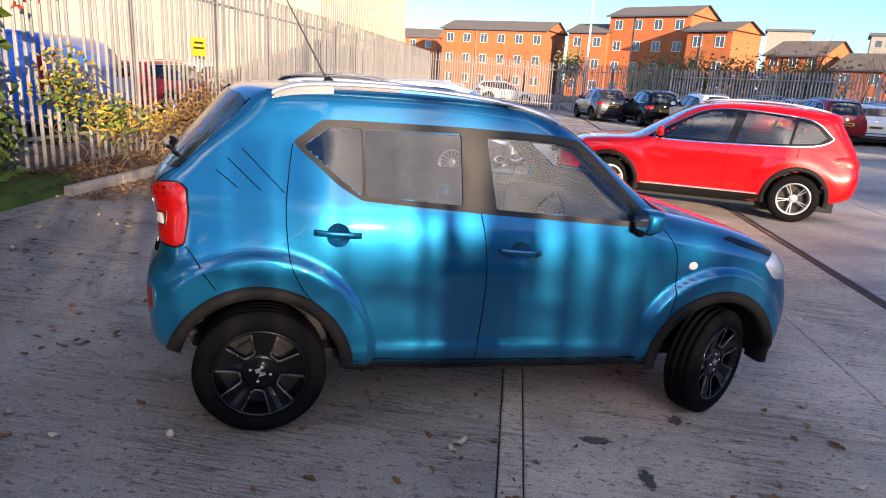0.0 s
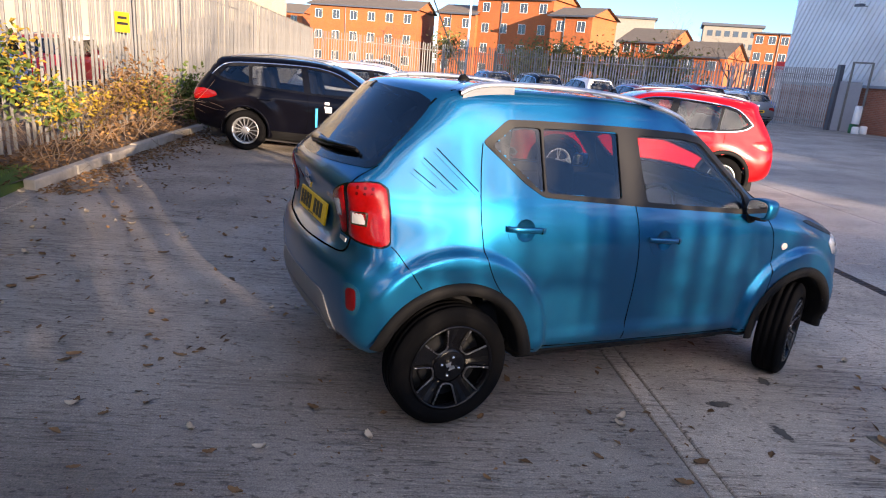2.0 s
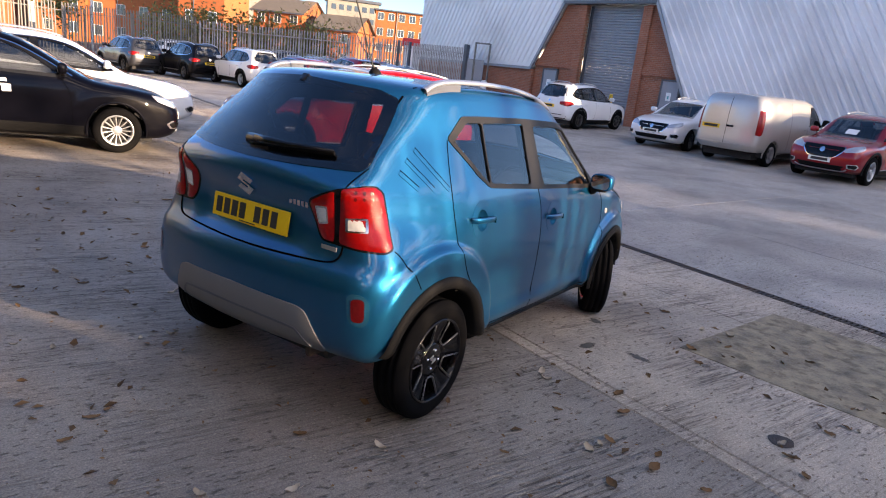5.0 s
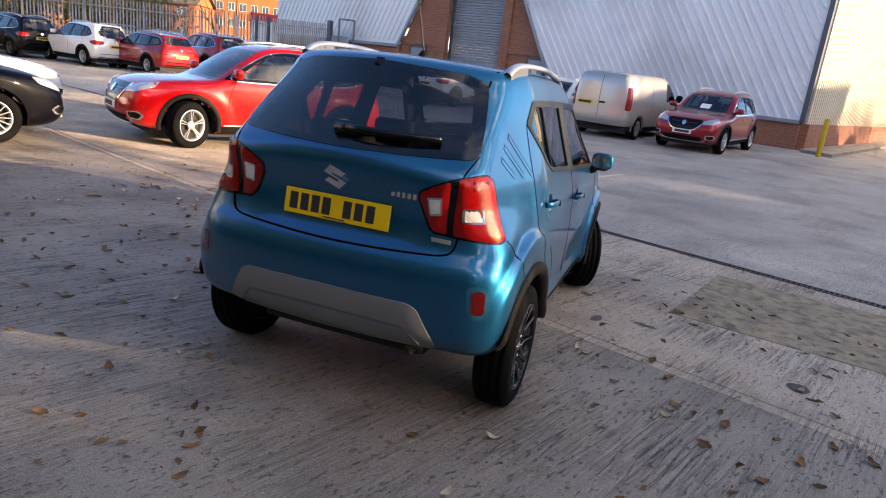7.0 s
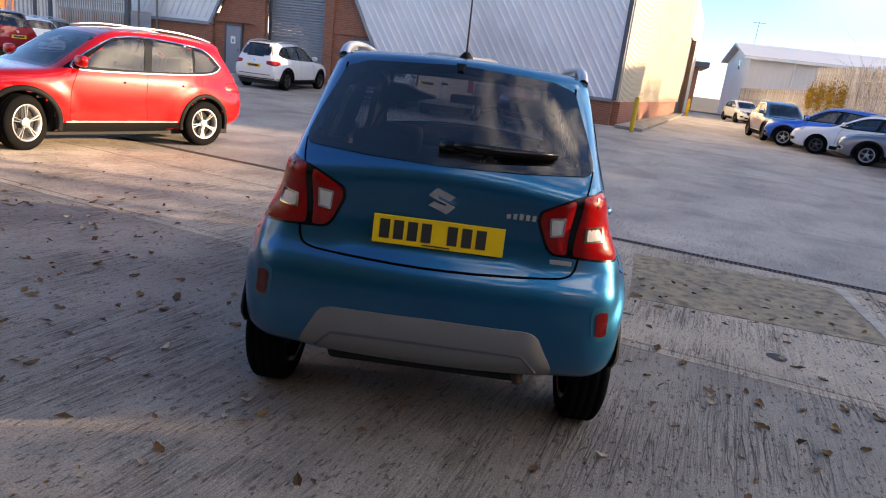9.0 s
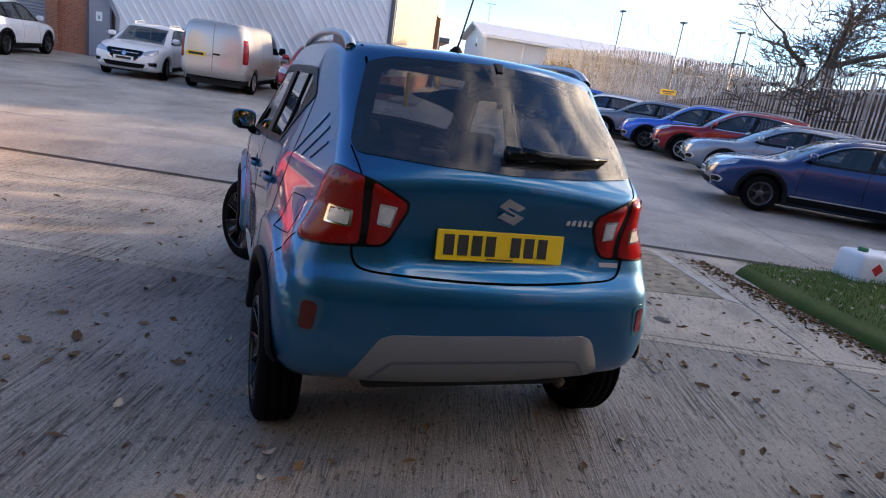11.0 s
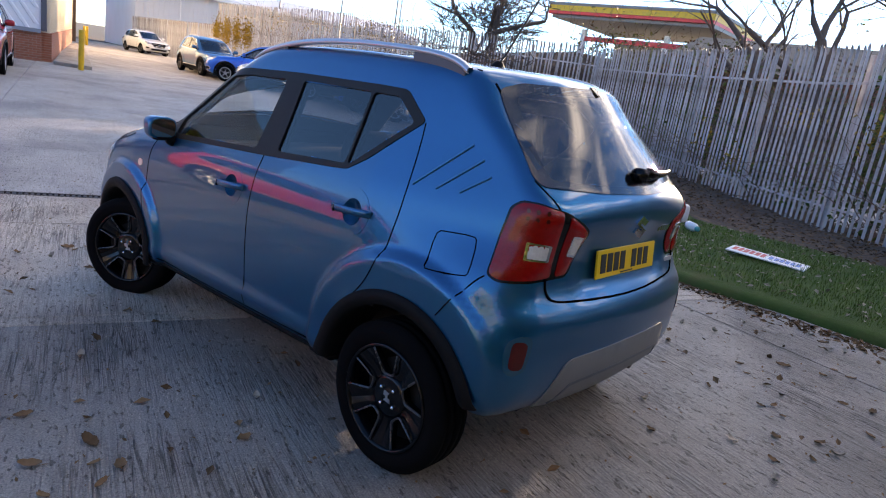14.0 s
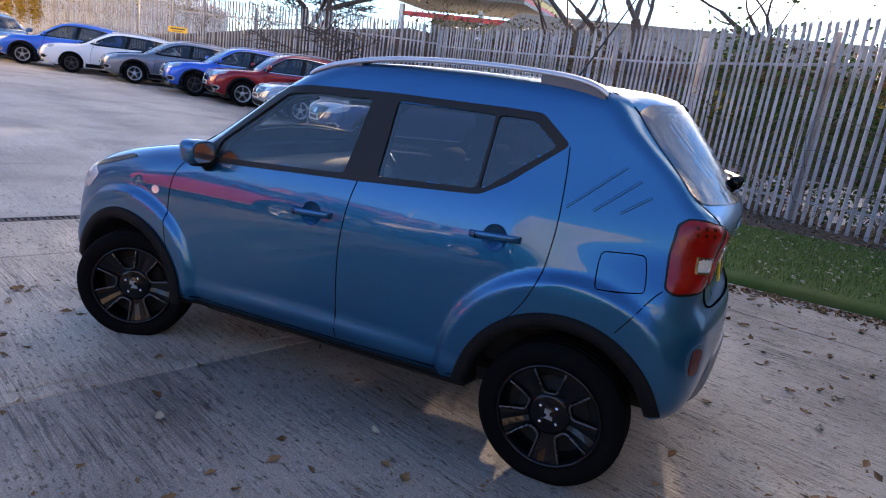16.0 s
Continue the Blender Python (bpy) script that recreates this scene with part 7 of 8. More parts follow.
        xc, yc = K["rear"] + .55, sg * .42
        if van:
            tl = [(sg * a % 360, z) for a, z in ((138, 1.50), (119, 1.51), (116, 1.30), (119, .92), (126, .84), (140, .86))]
        else:
            tl = [(sg * a % 360, z) for a, z in ((176, lz + .10), (135, lz + .13), (108, lz + .10), (100, lz + .04), (120, lz - .02), (140, lz - .05), (174, lz + .0))]
        tl_ = part("tail_lamp", s.patch(tl, ("cyl", xc, yc), .004, .02, .05, 1, dome=.01), M_LAMP_RED, car, "red tail lamp", True)
        xc, yc = K["front"] - .60, sg * .40
        hz_ = lz - .04
        hl = [(sg * a % 360, z) for a, z in ((8, hz_ - .01), (30, hz_ + .05), (60, hz_ + .09), (74, hz_ + .10), (66, hz_ + .02), (40, hz_ - .06), (10, hz_ - .09))]
        part("headlamp", s.patch(hl, ("cyl", xc, yc), .004, .02, .05, 1, dome=.01), M_HEADLAMP, car, "clear headlamp", True)
        fg = [(sg * a % 360, z) for a, z in ((22, .50), (44, .52), (52, .46), (46, .39), (24, .40))]
        fp = part("fog_surround", s.patch(fg, ("cyl", xc, yc), .004, .015, .05, 1), M_CHROME, car, "bright fog-lamp ring", True)
        fg2 = [(sg * a % 360, z) for a, z in ((25, .487), (42, .503), (48, .455), (43, .405), (27, .413))]
        part("fog_lamp", s.patch(fg2, ("cyl", xc, yc), .008, .012, .05, 1), M_GLOSSBLK, fp, "", True)
        if K["rails"]:
            xs = np.linspace(-.35, 1.35, 12) * wb / 2.72
            yr = .52 if kname != "estate" else .50
            base = s.place(np.c_[xs, np.full(12, sg * yr)], ("top",))
            lift = .045 * np.sin(np.linspace(.12, math.pi - .12, 12)) ** .35 + .005
            part("roof_rail", tube([(p[0], p[1], p[2] + l_) for p, l_ in zip(base, lift)], .016, 6), M_SATIN, car, "silver roof rail", True)
    part("windscreen", s.patch([(x0w, -.56), (x0w, .56), (x1w, .68), (x1w + .05, 0), (x1w, -.68)], ("top",), .002, .005, .12, 1), G, car, "", True)
    if not van:
        part("rear_window", s.patch(rw, ("rear",), .003, .005, .1, 1), G, car, "", True)
        part("rear_lower_trim", s.patch([(-.72, .32), (.72, .32), (.76, .46), (.6, .52), (-.6, .52), (-.76, .46)], ("rear",), .004, .015, .12, 0), M_MATTEBLK, car, "black rear bumper trim", True)
        part("rear_emblem", s.patch([(.05 * math.cos(i), .97 + .05 * math.sin(i)) for i in np.linspace(0, 6.28, 9)[:-1]], ("rear",), .008, .01, .05, 0), M_CHROME, car)
    else:
        part("rear_door_gap", s.line_on([(0, 1.80), (0, .48)], ("rear",), .012, .002, 0), M_BLACKTXT, car)
        part("rear_bumper", s.patch([(-.85, .42), (.85, .42), (.85, .56), (-.85, .56)], ("rear",), .03, .06, .15, 0), paint_mat, car, "", True)
        part("rear_handle", s.line_on([(-.02, 1.02), (-.20, 1.02)], ("rear",), .05, .03, 0), M_MATTEBLK, car)
    pz = .80 if kname in ("suv", "small_suv") else (.72 if not van else .98)
    py_ = 0 if not van else .45
    p = s.place([(py_, pz)], ("rear",))[0]
    pl = part("number_plate", box(-.008, .01, -.26, .26, -.056, .056), M_PLATE_Y, car, "yellow number plate")
    pl.matrix_basis = pose(p[0] - .012, py_, pz)
    part("plate_text", box(-.011, -.0078, -.20, .20, -.034, .034), M_BLACKTXT, pl)
    # front: grille, lower intake, plate
    gz_ = K["lamp"] - .10
    gr = s.patch([(-.44, gz_ + .09), (.44, gz_ + .09), (.50, gz_ + .02), (.34, gz_ - .16), (.20, gz_ - .20), (-.20, gz_ - .20), (-.34, gz_ - .16), (-.50, gz_ + .02)], ("front",), .005, .02, .1, 1)
    go = part("grille", gr, M_GLOSSBLK, car, "dark grille", True)
    part("grille_trim", s.line_on([(-.46, gz_ + .09), (-.50, gz_ + .02), (-.34, gz_ - .17), (-.20, gz_ - .21), (.20, gz_ - .21), (.34, gz_ - .17), (.50, gz_ + .02), (.46, gz_ + .09)], ("front",), .02, .012), M_CHROME, go, "chrome grille frame")
    part("front_emblem", s.patch([(.06 * math.cos(i), gz_ - .02 + .06 * math.sin(i)) for i in np.linspace(0, 6.28, 11)[:-1]], ("front",), .016, .01, .05, 0), M_CHROME, go)
    part("lower_intake", s.patch([(-.56, .44), (.56, .44), (.5, .32), (-.5, .32)], ("front",), .005, .02, .1, 0), M_MATTEBLK, car, "black lower intake", True)
    part("skid_strip", s.line_on([(-.62, .36), (-.5, .30), (.5, .30), (.62, .36)], ("front",), .03, .012), M_SATIN, car, "silver lower strip")
    p = s.place([(0, .55)], ("front",))[0]
    fp = part("front_plate", box(-.01, .006, -.26, .26, -.056, .056), M_PLATE_W, car, "white number plate")
    fp.matrix_basis = pose(p[0] + .012, 0, .55)
    part("plate_text", box(.0058, .009, -.20, .20, -.034, .034), M_BLACKTXT, fp)
    part("underbody", box(-.6, wb + .5, -.7, .7, .17, .32), M_DARKIN, car, "dark underbody")
    for wx, sg, st in ((0, 1, 0), (0, -1, 0), (wb, 1, steer), (wb, -1, steer)):
        w = new("wheel")
        w.parent = car
        yy = s.width(np.array([wx]), np.array([.6]))[0]
        w.matrix_basis = pose(wx, sg * (yy - .115), wr, 0, 0, (0 if sg > 0 else 180) + st) @ pose(0, 0, 0, 0, 17 * wx + 9 * sg, 0)
        if wx == 0 and sg == 1:
            alloy(wr, wr * .67, .105, spokes, rim or M_RIM, w, twin)
            w0 = w
        else:
            for o in w0.children:
                q = share(o.name.split(".")[0], o, w)
                if o.get("label"):
                    q["label"] = o["label"]
                for o2 in o.children:
                    share(o2.name.split(".")[0], o2, q)
    car.matrix_basis = m
    K["cache"][key] = car
    return car


def by_wheels(rear, front, side, half=.88):
    """Rear-axle centre and heading from the two outer wheel contacts on one side (+1 left, -1 right)."""
    h = math.atan2(front[1] - rear[1], front[0] - rear[0])
    lx, ly = -math.sin(h), math.cos(h)
    return rear[0] - side * half * lx, rear[1] - side * half * ly, math.degrees(h)


x, y, h = by_wheels((5.15, 9.58), (2.55, 10.30), 1)
parked_car("suv", "suv_car", P_RED, "bright red SUV with two-tone alloy wheels parked on the yard", x, y, h, 22)
x, y, h = by_wheels((-2.58, 11.19), (.06, 10.78), -1, .86)
black_estate = parked_car("estate", "estate_car", P_BLACK, "black estate car with multi-spoke alloy wheels beside the west fence", x, y, h, 0, M_RIM, 15, False, False)
lx, ly = -math.sin(radians(h)), math.cos(radians(h))
parked_car("estate", "estate_car", P_WHITE, "white car parked behind the black estate", x + .9 + 2.75 * lx, y + 2.75 * ly, h, 0, M_RIM, 15, False, False)
parked_car("small_suv", "suv_car", P_WHITE, "white SUV with dark alloy wheels parked before the warehouse shutter", 17.3, 16.15, 2, 0, M_RIM_DARK, 5)
parked_car("estate", "hatchback_car", P_WHITE, "white electric hatchback parked nose out by the warehouse", 19.15, 11.35, 181, 8, M_RIM_DARK, 5, True, False)
parked_car("van", "panel_van", P_SILVER, "silver panel van with its rear doors to the yard", 16.1, 8.75, -3, 0, M_RIM, 5, True, False)
x, y, h = by_wheels((18.55, 5.06), (15.75, 5.3), 1)
red_suv = parked_car("suv", "suv_car", P_DRED, "deep red SUV parked nose out by the warehouse corner", x, y, h, 0)
# row along the east fence, noses to the yard
for (fx, fy), kd, nm, pm, rim, lab, hd in (((24.3, -2.3), "small_suv", "suv_car", P_CBLUE, M_RIM, "bright blue SUV in the row by the fence", 70),
                                          ((21.9, -2.95), "estate", "hatchback_car", P_WHITE, M_RIM_DARK, "white hatchback in the row by the fence", 70),
                                          ((19.3, -3.85), "estate", "estate_car", P_GREY, M_RIM, "grey estate car in the row by the fence", 70),
                                          ((16.6, -4.40), "small_suv", "suv_car", P_CBLUE, M_RIM_DARK, "bright blue SUV with dark wheels in the row by the fence", 70),
                                          ((14.6, -4.75), "suv", "suv_car", P_DRED, M_RIM, "deep red SUV in the row by the fence", 70),
                                          ((11.4, -4.35), "estate", "estate_car", P_PALEBLUE, M_RIM, "pale silver-blue estate car in the row by the fence", 70),
                                          ((7.45, -3.05), "estate", "estate_car", P_NAVY, M_RIM_DARK, "dark blue estate car with dark alloy wheels by the fence", 70)):
    wb = KINDS[kd]["wb"]
    c, s_ = math.cos(radians(hd)), math.sin(radians(hd))
    parked_car(kd, nm, pm, lab, fx - wb * c + .86 * s_, fy - wb * s_ - .86 * c, hd, 0, rim, 5 if rim is M_RIM_DARK else 5)
parked_car("small_suv", "suv_car", P_STEEL, "steel-blue SUV parked at the end of the row", 29.3, -2.5, 186, 0, M_RIM_DARK, 5)
parked_car("estate", "hatchback_car", P_BLACK, "dark car behind the silver SUV", 33.5, -3.6, 175, 0, M_RIM, 15, False, False)
parked_car("estate", "hatchback_car", P_WHITE, "small white car parked by the shed fence", 49.5, -3.3, 192, 0, M_RIM_DARK, 5)
# line before the north fence, tails to the yard
for az, dist, kd, nm, pm, rim, lab, hd in ((72.0, 35.5, "small_suv", "suv_car", P_DGREY, M_RIM_DARK, "dark SUV parked before the north fence", 96),
                                           (67.6, 33.0, "small_suv", "suv_car", P_BLACK, M_RIM_DARK, "black SUV parked before the north fence", 93),
                                           (63.2, 30.6, "small_suv", "suv_car", P_WHITE, M_RIM, "white SUV parked before the north fence", 92),
                                           (58.9, 28.6, "estate", "estate_car", P_DRED, M_RIM, "red estate car parked before the fence", 88),
                                           (54.6, 30.5, "suv", "suv_car", P_DRED, M_RIM_DARK, "deep red SUV parked before the fence", 84),
                                           (58.0, 38.5, "estate", "hatchback_car", P_SILVER, M_RIM, "silver car parked by the fence", 84),
                                           (51.5, 33.0, "estate", "hatchback_car", P_GREY, M_RIM, "grey car parked by the fence", 80)):
    parked_car(kd, nm, pm, lab, -2.88 + dist * math.cos(radians(az)), .66 + dist * math.sin(radians(az)), hd, 0, rim, 5)
parked_car("estate", "hatchback_car", P_WHITE, "white hatchback parked by the gate", 16.0, 25.5, 75, 0, M_RIM_DARK, 5)
for (x, y, h, pm, lab) in ((14.0, 47.0, 10, P_WHITE, "white car beyond the north fence"), (20.5, 44.5, 0, P_GREY, "grey car beyond the north fence"), (26.0, 41, -10, P_CBLUE, "blue car beyond the north fence"), (30.5, 38.5, -10, P_CBLUE, "blue car beyond the north fence"), (2.5, 48.5, 5, P_WHITE, "white car beyond the north fence")):
    parked_car("estate", "hatchback_car", pm, lab, x, y, h, 0, M_RIM, 5)
# behind the west fence
parked_car("van", "panel_van", P_CBLUE, "blue panel van behind the west fence", -7.7, 11.6, 97, 0, M_RIM, 5, True, False)
parked_car("estate", "estate_car", P_DRED, "dark red car behind the west fence", -8.6, 18.3, 80, 0, M_RIM, 5)
parked_car("estate", "hatchback_car", P_WHITE, "white car behind the west fence", -9.2, 23.5, 85, 0, M_RIM, 5)
# tape and paper on the black estate, sale papers behind windscreens
es, su = KINDS["estate"]["s"], KINDS["suv"]["s"]
part("tape_strip", es.line_on([(1.148, .80), (1.156, .49)], ("side", -1), .035, .0025, 0), M_BLUETAPE, black_estate, "strip of bright blue tape")
part("paper_note", es.patch([(1.27, .915), (1.345, .918), (1.350, .845), (1.392, .845), (1.395, .752), (1.29, .748), (1.285, .82), (1.268, .82)], ("side", -1), .004, .002, .04, 0), M_WHITE, black_estate, "white paper note on the door")
part("paper_note", su.patch([(2.02, -.12), (2.02, .16), (2.20, .16), (2.20, -.12)], ("top",), .005, .002, .06, 0), M_WHITE, red_suv, "white paper on the windscreen")

# ---- planted edges ----
def turf_z(x, y):
    """Height of the grass bank south of the apron: a step up, then rising to the fence."""
    d = max(0.0, -(y - (-.22 + .10 * x)))
    return gz(x, y) + .075 + .03 * min(d, 5)


def bank(name, rows, material, label, cat, edge=.10, noise_amp=.02, kind_=""):
    """A sheet over plan rows of points with soft bumps and a turned-down front edge."""
    v, f = [], []
    n = len(rows[0])
    for r in rows:
        for x, y, z in r:
            v.append((x, y, z + noise_amp * noise.noise(Vector((x * 1.3, y * 1.3, 0)))))
    for j in range(len(rows) - 1):
        for i in range(n - 1):
            f.append((j * n + i, j * n + i + 1, (j + 1) * n + i + 1, (j + 1) * n + i))
    ob = part(name, (v, f), material, None, "", True)
    return tagged(ob, label, cat, kind=kind_ or "structure")


def fence_y(x):
    return -2.97 + (x + 5.0) * (-11.72 + 2.97) / 17.3


TX = np.linspace(-9.5, 3.05, 46)
rows = []
for k, (d, up) in enumerate(((0.0, -.09), (.015, -.02), (.05, .03), (.12, .055), (.3, .06), (.9, .08), (1.7, .11), (2.6, .15), (3.4, .17))):
    r = []
    for x in TX:
        e = -.20 + .09 * x * (x < 0) + .06 * x * (x >= 0) + .05 * math.sin(x * 1.7) + .03 * math.sin(4.1 * x)
        if x > 2.8:
            e -= (x - 2.8) * 1.2
        y = e - d
        r.append((x, y, gz(x, y) + .03 + up))
    rows.append(r)
bank("grass_strip", rows, M_TURF, "green artificial-looking grass strip along the fence", "grass", noise_amp=.015)
rows = []
for d in np.linspace(0, 1, 9):
    r = []
    for x in np.linspace(-9.5, 12.0, 50):
        y0 = max(fence_y(x) - 1.2, -40)
        y1 = -3.3 if x < 3.5 else -3.3 - (x - 3.5) * 1.05
        y1 = max(y1, fence_y(x) + .25)
        y = y1 + (y0 - y1) * d
        r.append((x, y, gz(x, y) + .10 + .10 * d + .03 * math.sin(7 * x + 9 * d)))
    rows.append(r)
bank("soil_bed", rows, M_SOIL, "dark soil bed strewn with dead leaves under the fence", "soil", noise_amp=.07)
# kerb lengths between soil and yard to the south-east, and the west kerb
def kerb_line(pts, name="kerb_stone", h=.10, w=.13, label="weathered concrete kerb stone", seed=0, base=0.0):
    rnd = random.Random(seed)
    for (ax, ay), (bx, by) in zip(pts, pts[1:]):
        ln = math.hypot(bx - ax, by - ay)
        n = max(1, round(ln / .915))
        for i in range(n):
            t = (i + .5) / n
            x, y = ax + (bx - ax) * t, ay + (by - ay) * t
            k = tagged(part(name, box(-ln / n / 2 + .006, ln / n / 2 - .006, -w / 2, w / 2, -.15, h, .018), M_KERB), label, "kerb", "kerb stones")
            k.matrix_basis = pose(x, y, gz(x, y) + base + rnd.uniform(-.008, .008), rnd.uniform(-2, 2), rnd.uniform(-.6, .6), math.degrees(math.atan2(by - ay, bx - ax)) + rnd.uniform(-.8, .8))


kerb_line([(3.6, -3.4), (5.2, -5.6), (6.6, -7.6)], h=.09, seed=2, base=.05)
kerb_line([(-4.38, 7.35), (-4.05, 10.2), (-3.62, 13.4)], h=.115, seed=3)
rows = []
for d in np.linspace(0, 1, 6):
    r = []
    for y in np.linspace(6.3, 22, 40):
        xk = -4.47 + (y - 7.35) * .118 if y < 13.4 else -3.75 + (y - 13.4) * .10
        xf = -5.14 + (y - 7.6) * .103 - 1.2
        x = xk + (xf - xk) * d
        r.append((x, y, gz(x, y) + .07 + .10 * d + .05 * noise.noise(Vector((x * 2, y * 2, 4)))))
    rows.append(r)
bank("leafy_bank", rows, M_SOIL, "brown leaf-strewn bank behind the west kerb", "soil", noise_amp=.04)
rows = []
for d, up in ((0, -.06), (.02, .03), (.08, .075), (.25, .09), (.8, .11), (2.4, .13)):
    r = []
    for t in np.linspace(0, 1, 22):
        y = 8.15 - 4.6 * t - (0 if t > .05 else .02)
        x = -4.50 + .10 * math.sin(t * 5) - .30 * t - d
        r.append((x, min(y, 8.1 - .35 * d), gz(x, y) + .05 + up * (1 if t > .04 else .2)))
    rows.append(r)
bank("grass_mat", rows, M_TURF, "bright green grass mat ending at the west kerb", "grass", noise_amp=.02)


# ---- leaves, ivy and shrubs ----
def leaf_cards(pts, size, rnd, fold=.35, up=0.0):
    """Small folded leaves, each of two faces, at the given points."""
    v, f = [], []
    for p in pts:
        s = size * rnd.uniform(.6, 1.35)
        e = Euler((rnd.uniform(-1.4, 1.4), rnd.uniform(-1.4, 1.4), rnd.uniform(0, 6.28))) if not up else Euler((rnd.gauss(0, up), rnd.gauss(0, up), rnd.uniform(0, 6.28)))
        q = e.to_matrix()
        k = len(v)
        for a in ((0, -s, 0), (s * .52, 0, s * fold), (0, s, s * .1), (-s * .52, 0, s * fold), (0, 0, 0)):
            c = q @ Vector(a)
            v.append((p[0] + c.x, p[1] + c.y, p[2] + c.z))
        f += [(k, k + 1, k + 2, k + 4), (k, k + 4, k + 2, k + 3)]
    return v, f


def foliage(name, clumps, n, size, material, label, seed, twigs=0, parent=None):
    """A mass of leaves: clumps are (x, y, z, rx, ry, rz) cores, with looser leaves outside them."""
    rnd = random.Random(seed)
    pts = []
    wts = [c[3] * c[4] * c[5] for c in clumps]
    for c in rnd.choices(clumps, wts, k=n):
        g = [rnd.gauss(0, .5) for _ in range(3)]
        pts.append((c[0] + c[3] * g[0], c[1] + c[4] * g[1], c[2] + c[5] * g[2]))
    ob = tagged(part(name, leaf_cards(pts, size, rnd), material), label, "foliage", kind="stuff")
    return ob


def twig_mass(name, base, n, length, rad, seed, label, droop=.2, spread=.6, material=None):
    """Tangled bare stems growing from base points."""
    rnd = random.Random(seed)
    geo = []
    for _ in range(n):
        p = Vector(rnd.choice(base)) + Vector((rnd.uniform(-.4, .4), rnd.uniform(-.15, .15), 0))
        d = Vector((rnd.gauss(0, spread), rnd.gauss(0, spread * .5), 1)).normalized()
        L = length * rnd.uniform(.5, 1.2)
        pts, r = [tuple(p)], [rad]
        for k in range(7):
            d = (d + Vector((rnd.gauss(0, .22), rnd.gauss(0, .18), -droop * k / 7 + .02))).normalized()
            p = p + d * L / 7
            pts.append(tuple(p))
            r.append(rad * (1 - (k + 1) / 7.6))
            if rnd.random() < .5 and k > 1:
                e = (d + Vector((rnd.gauss(0, .8), rnd.gauss(0, .5), rnd.gauss(.2, .5)))).normalized()
                q = p + e * L * .18
                geo.append(tube([tuple(p), tuple(q), tuple(q + (e + Vector((0, 0, .2))) * L * .12)], rad * .4, 3, [rad * .5, rad * .35, rad * .15], False))
        geo.append(tube(pts, rad, 4, r, False))
    return tagged(part(name, join(*geo), material or M_TWIG), label, "foliage", kind="stuff")


def bare_tree(name, at, height, label, seed, spread=1.0, levels=5, leaves=0, leaf_mat=None, r0=None, bole=.30, rmin=.004, first=1.0):
    """Tapered trunk that forks into limbs, branches and fine twigs."""
    rnd = random.Random(seed)
    tree = tagged(new(name), label, "tree")
    tree.matrix_basis = pose(*at)
    limbs, fine, tips = [], [], []
    r0 = r0 or height * .022

    def grow(p, d, ln, r, lv):
        pts, rr = [tuple(p)], [r]
        n = 4
        for k in range(n):
            d = (d + Vector((rnd.gauss(0, .13), rnd.gauss(0, .13), rnd.gauss(.03, .06)))).normalized()
            p = p + d * ln / n
            pts.append(tuple(p))
            rr.append(r * (1 - .38 * (k + 1) / n))
        (limbs if lv < 3 else fine).append(tube(pts, r, 8 if lv < 2 else (5 if lv < 3 else 3), rr, False))
        if lv >= levels:
            tips.append(tuple(p))
            return
        for _ in range(rnd.choice((2, 3, 3)) if lv else 4):
            a = Vector((rnd.gauss(0, 1), rnd.gauss(0, 1), rnd.gauss(0, .45)))
            e = (d + a.normalized() * rnd.uniform(.55, 1.0) * spread).normalized()
            e.z = max(e.z, -.15)
            st = Vector(pts[rnd.choice((3, 4, 4, 2))])
            grow(st, e, ln * rnd.uniform(.62, .86) * (1 if lv else first), max(rmin, rr[-1] * rnd.uniform(.55, .75)), lv + 1)
    grow(Vector((0, 0, -.3)), Vector((rnd.gauss(0, .06), rnd.gauss(0, .06), 1)), height * bole, r0, 0)
    part("trunk", join(*limbs), M_BARK, tree, "bare trunk and limbs", True)
    part("fine_branchwork", join(*fine), M_BARK if leaf_mat is None else M_TWIG, tree, "fine bare twigs")["kind"] = "stuff"
    if leaves:
        part("crown", leaf_cards([tuple(Vector(rnd.choice(tips)) + Vector((rnd.gauss(0, .15), rnd.gauss(0, .15), rnd.gauss(0, .15)))) for _ in range(leaves)], .05, rnd), leaf_mat, tree, "sparse leaves")["kind"] = "stuff"
    return tree


# ivy and bramble behind the south fence, thick below and open above
cl = []
rnd = random.Random(5)
for i in range(64):
    x = -9.0 + i * .335
    y = fence_y(x)
    off = -.55 - .35 * rnd.random()
    h = 1.0 + .9 * rnd.random() + (.6 if x < 1.5 else .3)
    if 2.4 < x < 5.3:
        h = .75 + .3 * rnd.random()
    cl.append((x, y + off, .55 * h, .55, .40, .75 * h))
foliage("ivy", cl, 15000, .055, M_LEAF_G, "dark green ivy and bramble behind the fence", 11)
cl2 = []
for i in range(30):
    x = -9.0 + i * .72
    if 2.4 < x < 5.3:
        continue
    cl2.append((x, fence_y(x) - .5 - .8 * rnd.random(), 1.6 + 1.2 * rnd.random(), .6, .4, .9))
foliage("bramble_leaves", cl2, 3800, .05, M_LEAF_B, "brown and russet bramble leaves on the fence", 12)
foliage("yellow_leaves", [(x, fence_y(x) + rnd.uniform(-.3, .15), .8 + 1.6 * rnd.random(), .35, .12, .35) for x in (-8.2, -6.0, -3.8, -1.5, .2, 1.7, 3.6, 5.2, 6.6, 8.0)], 520, .055, M_LEAF_Y, "yellowing leaves caught in the fence", 13)
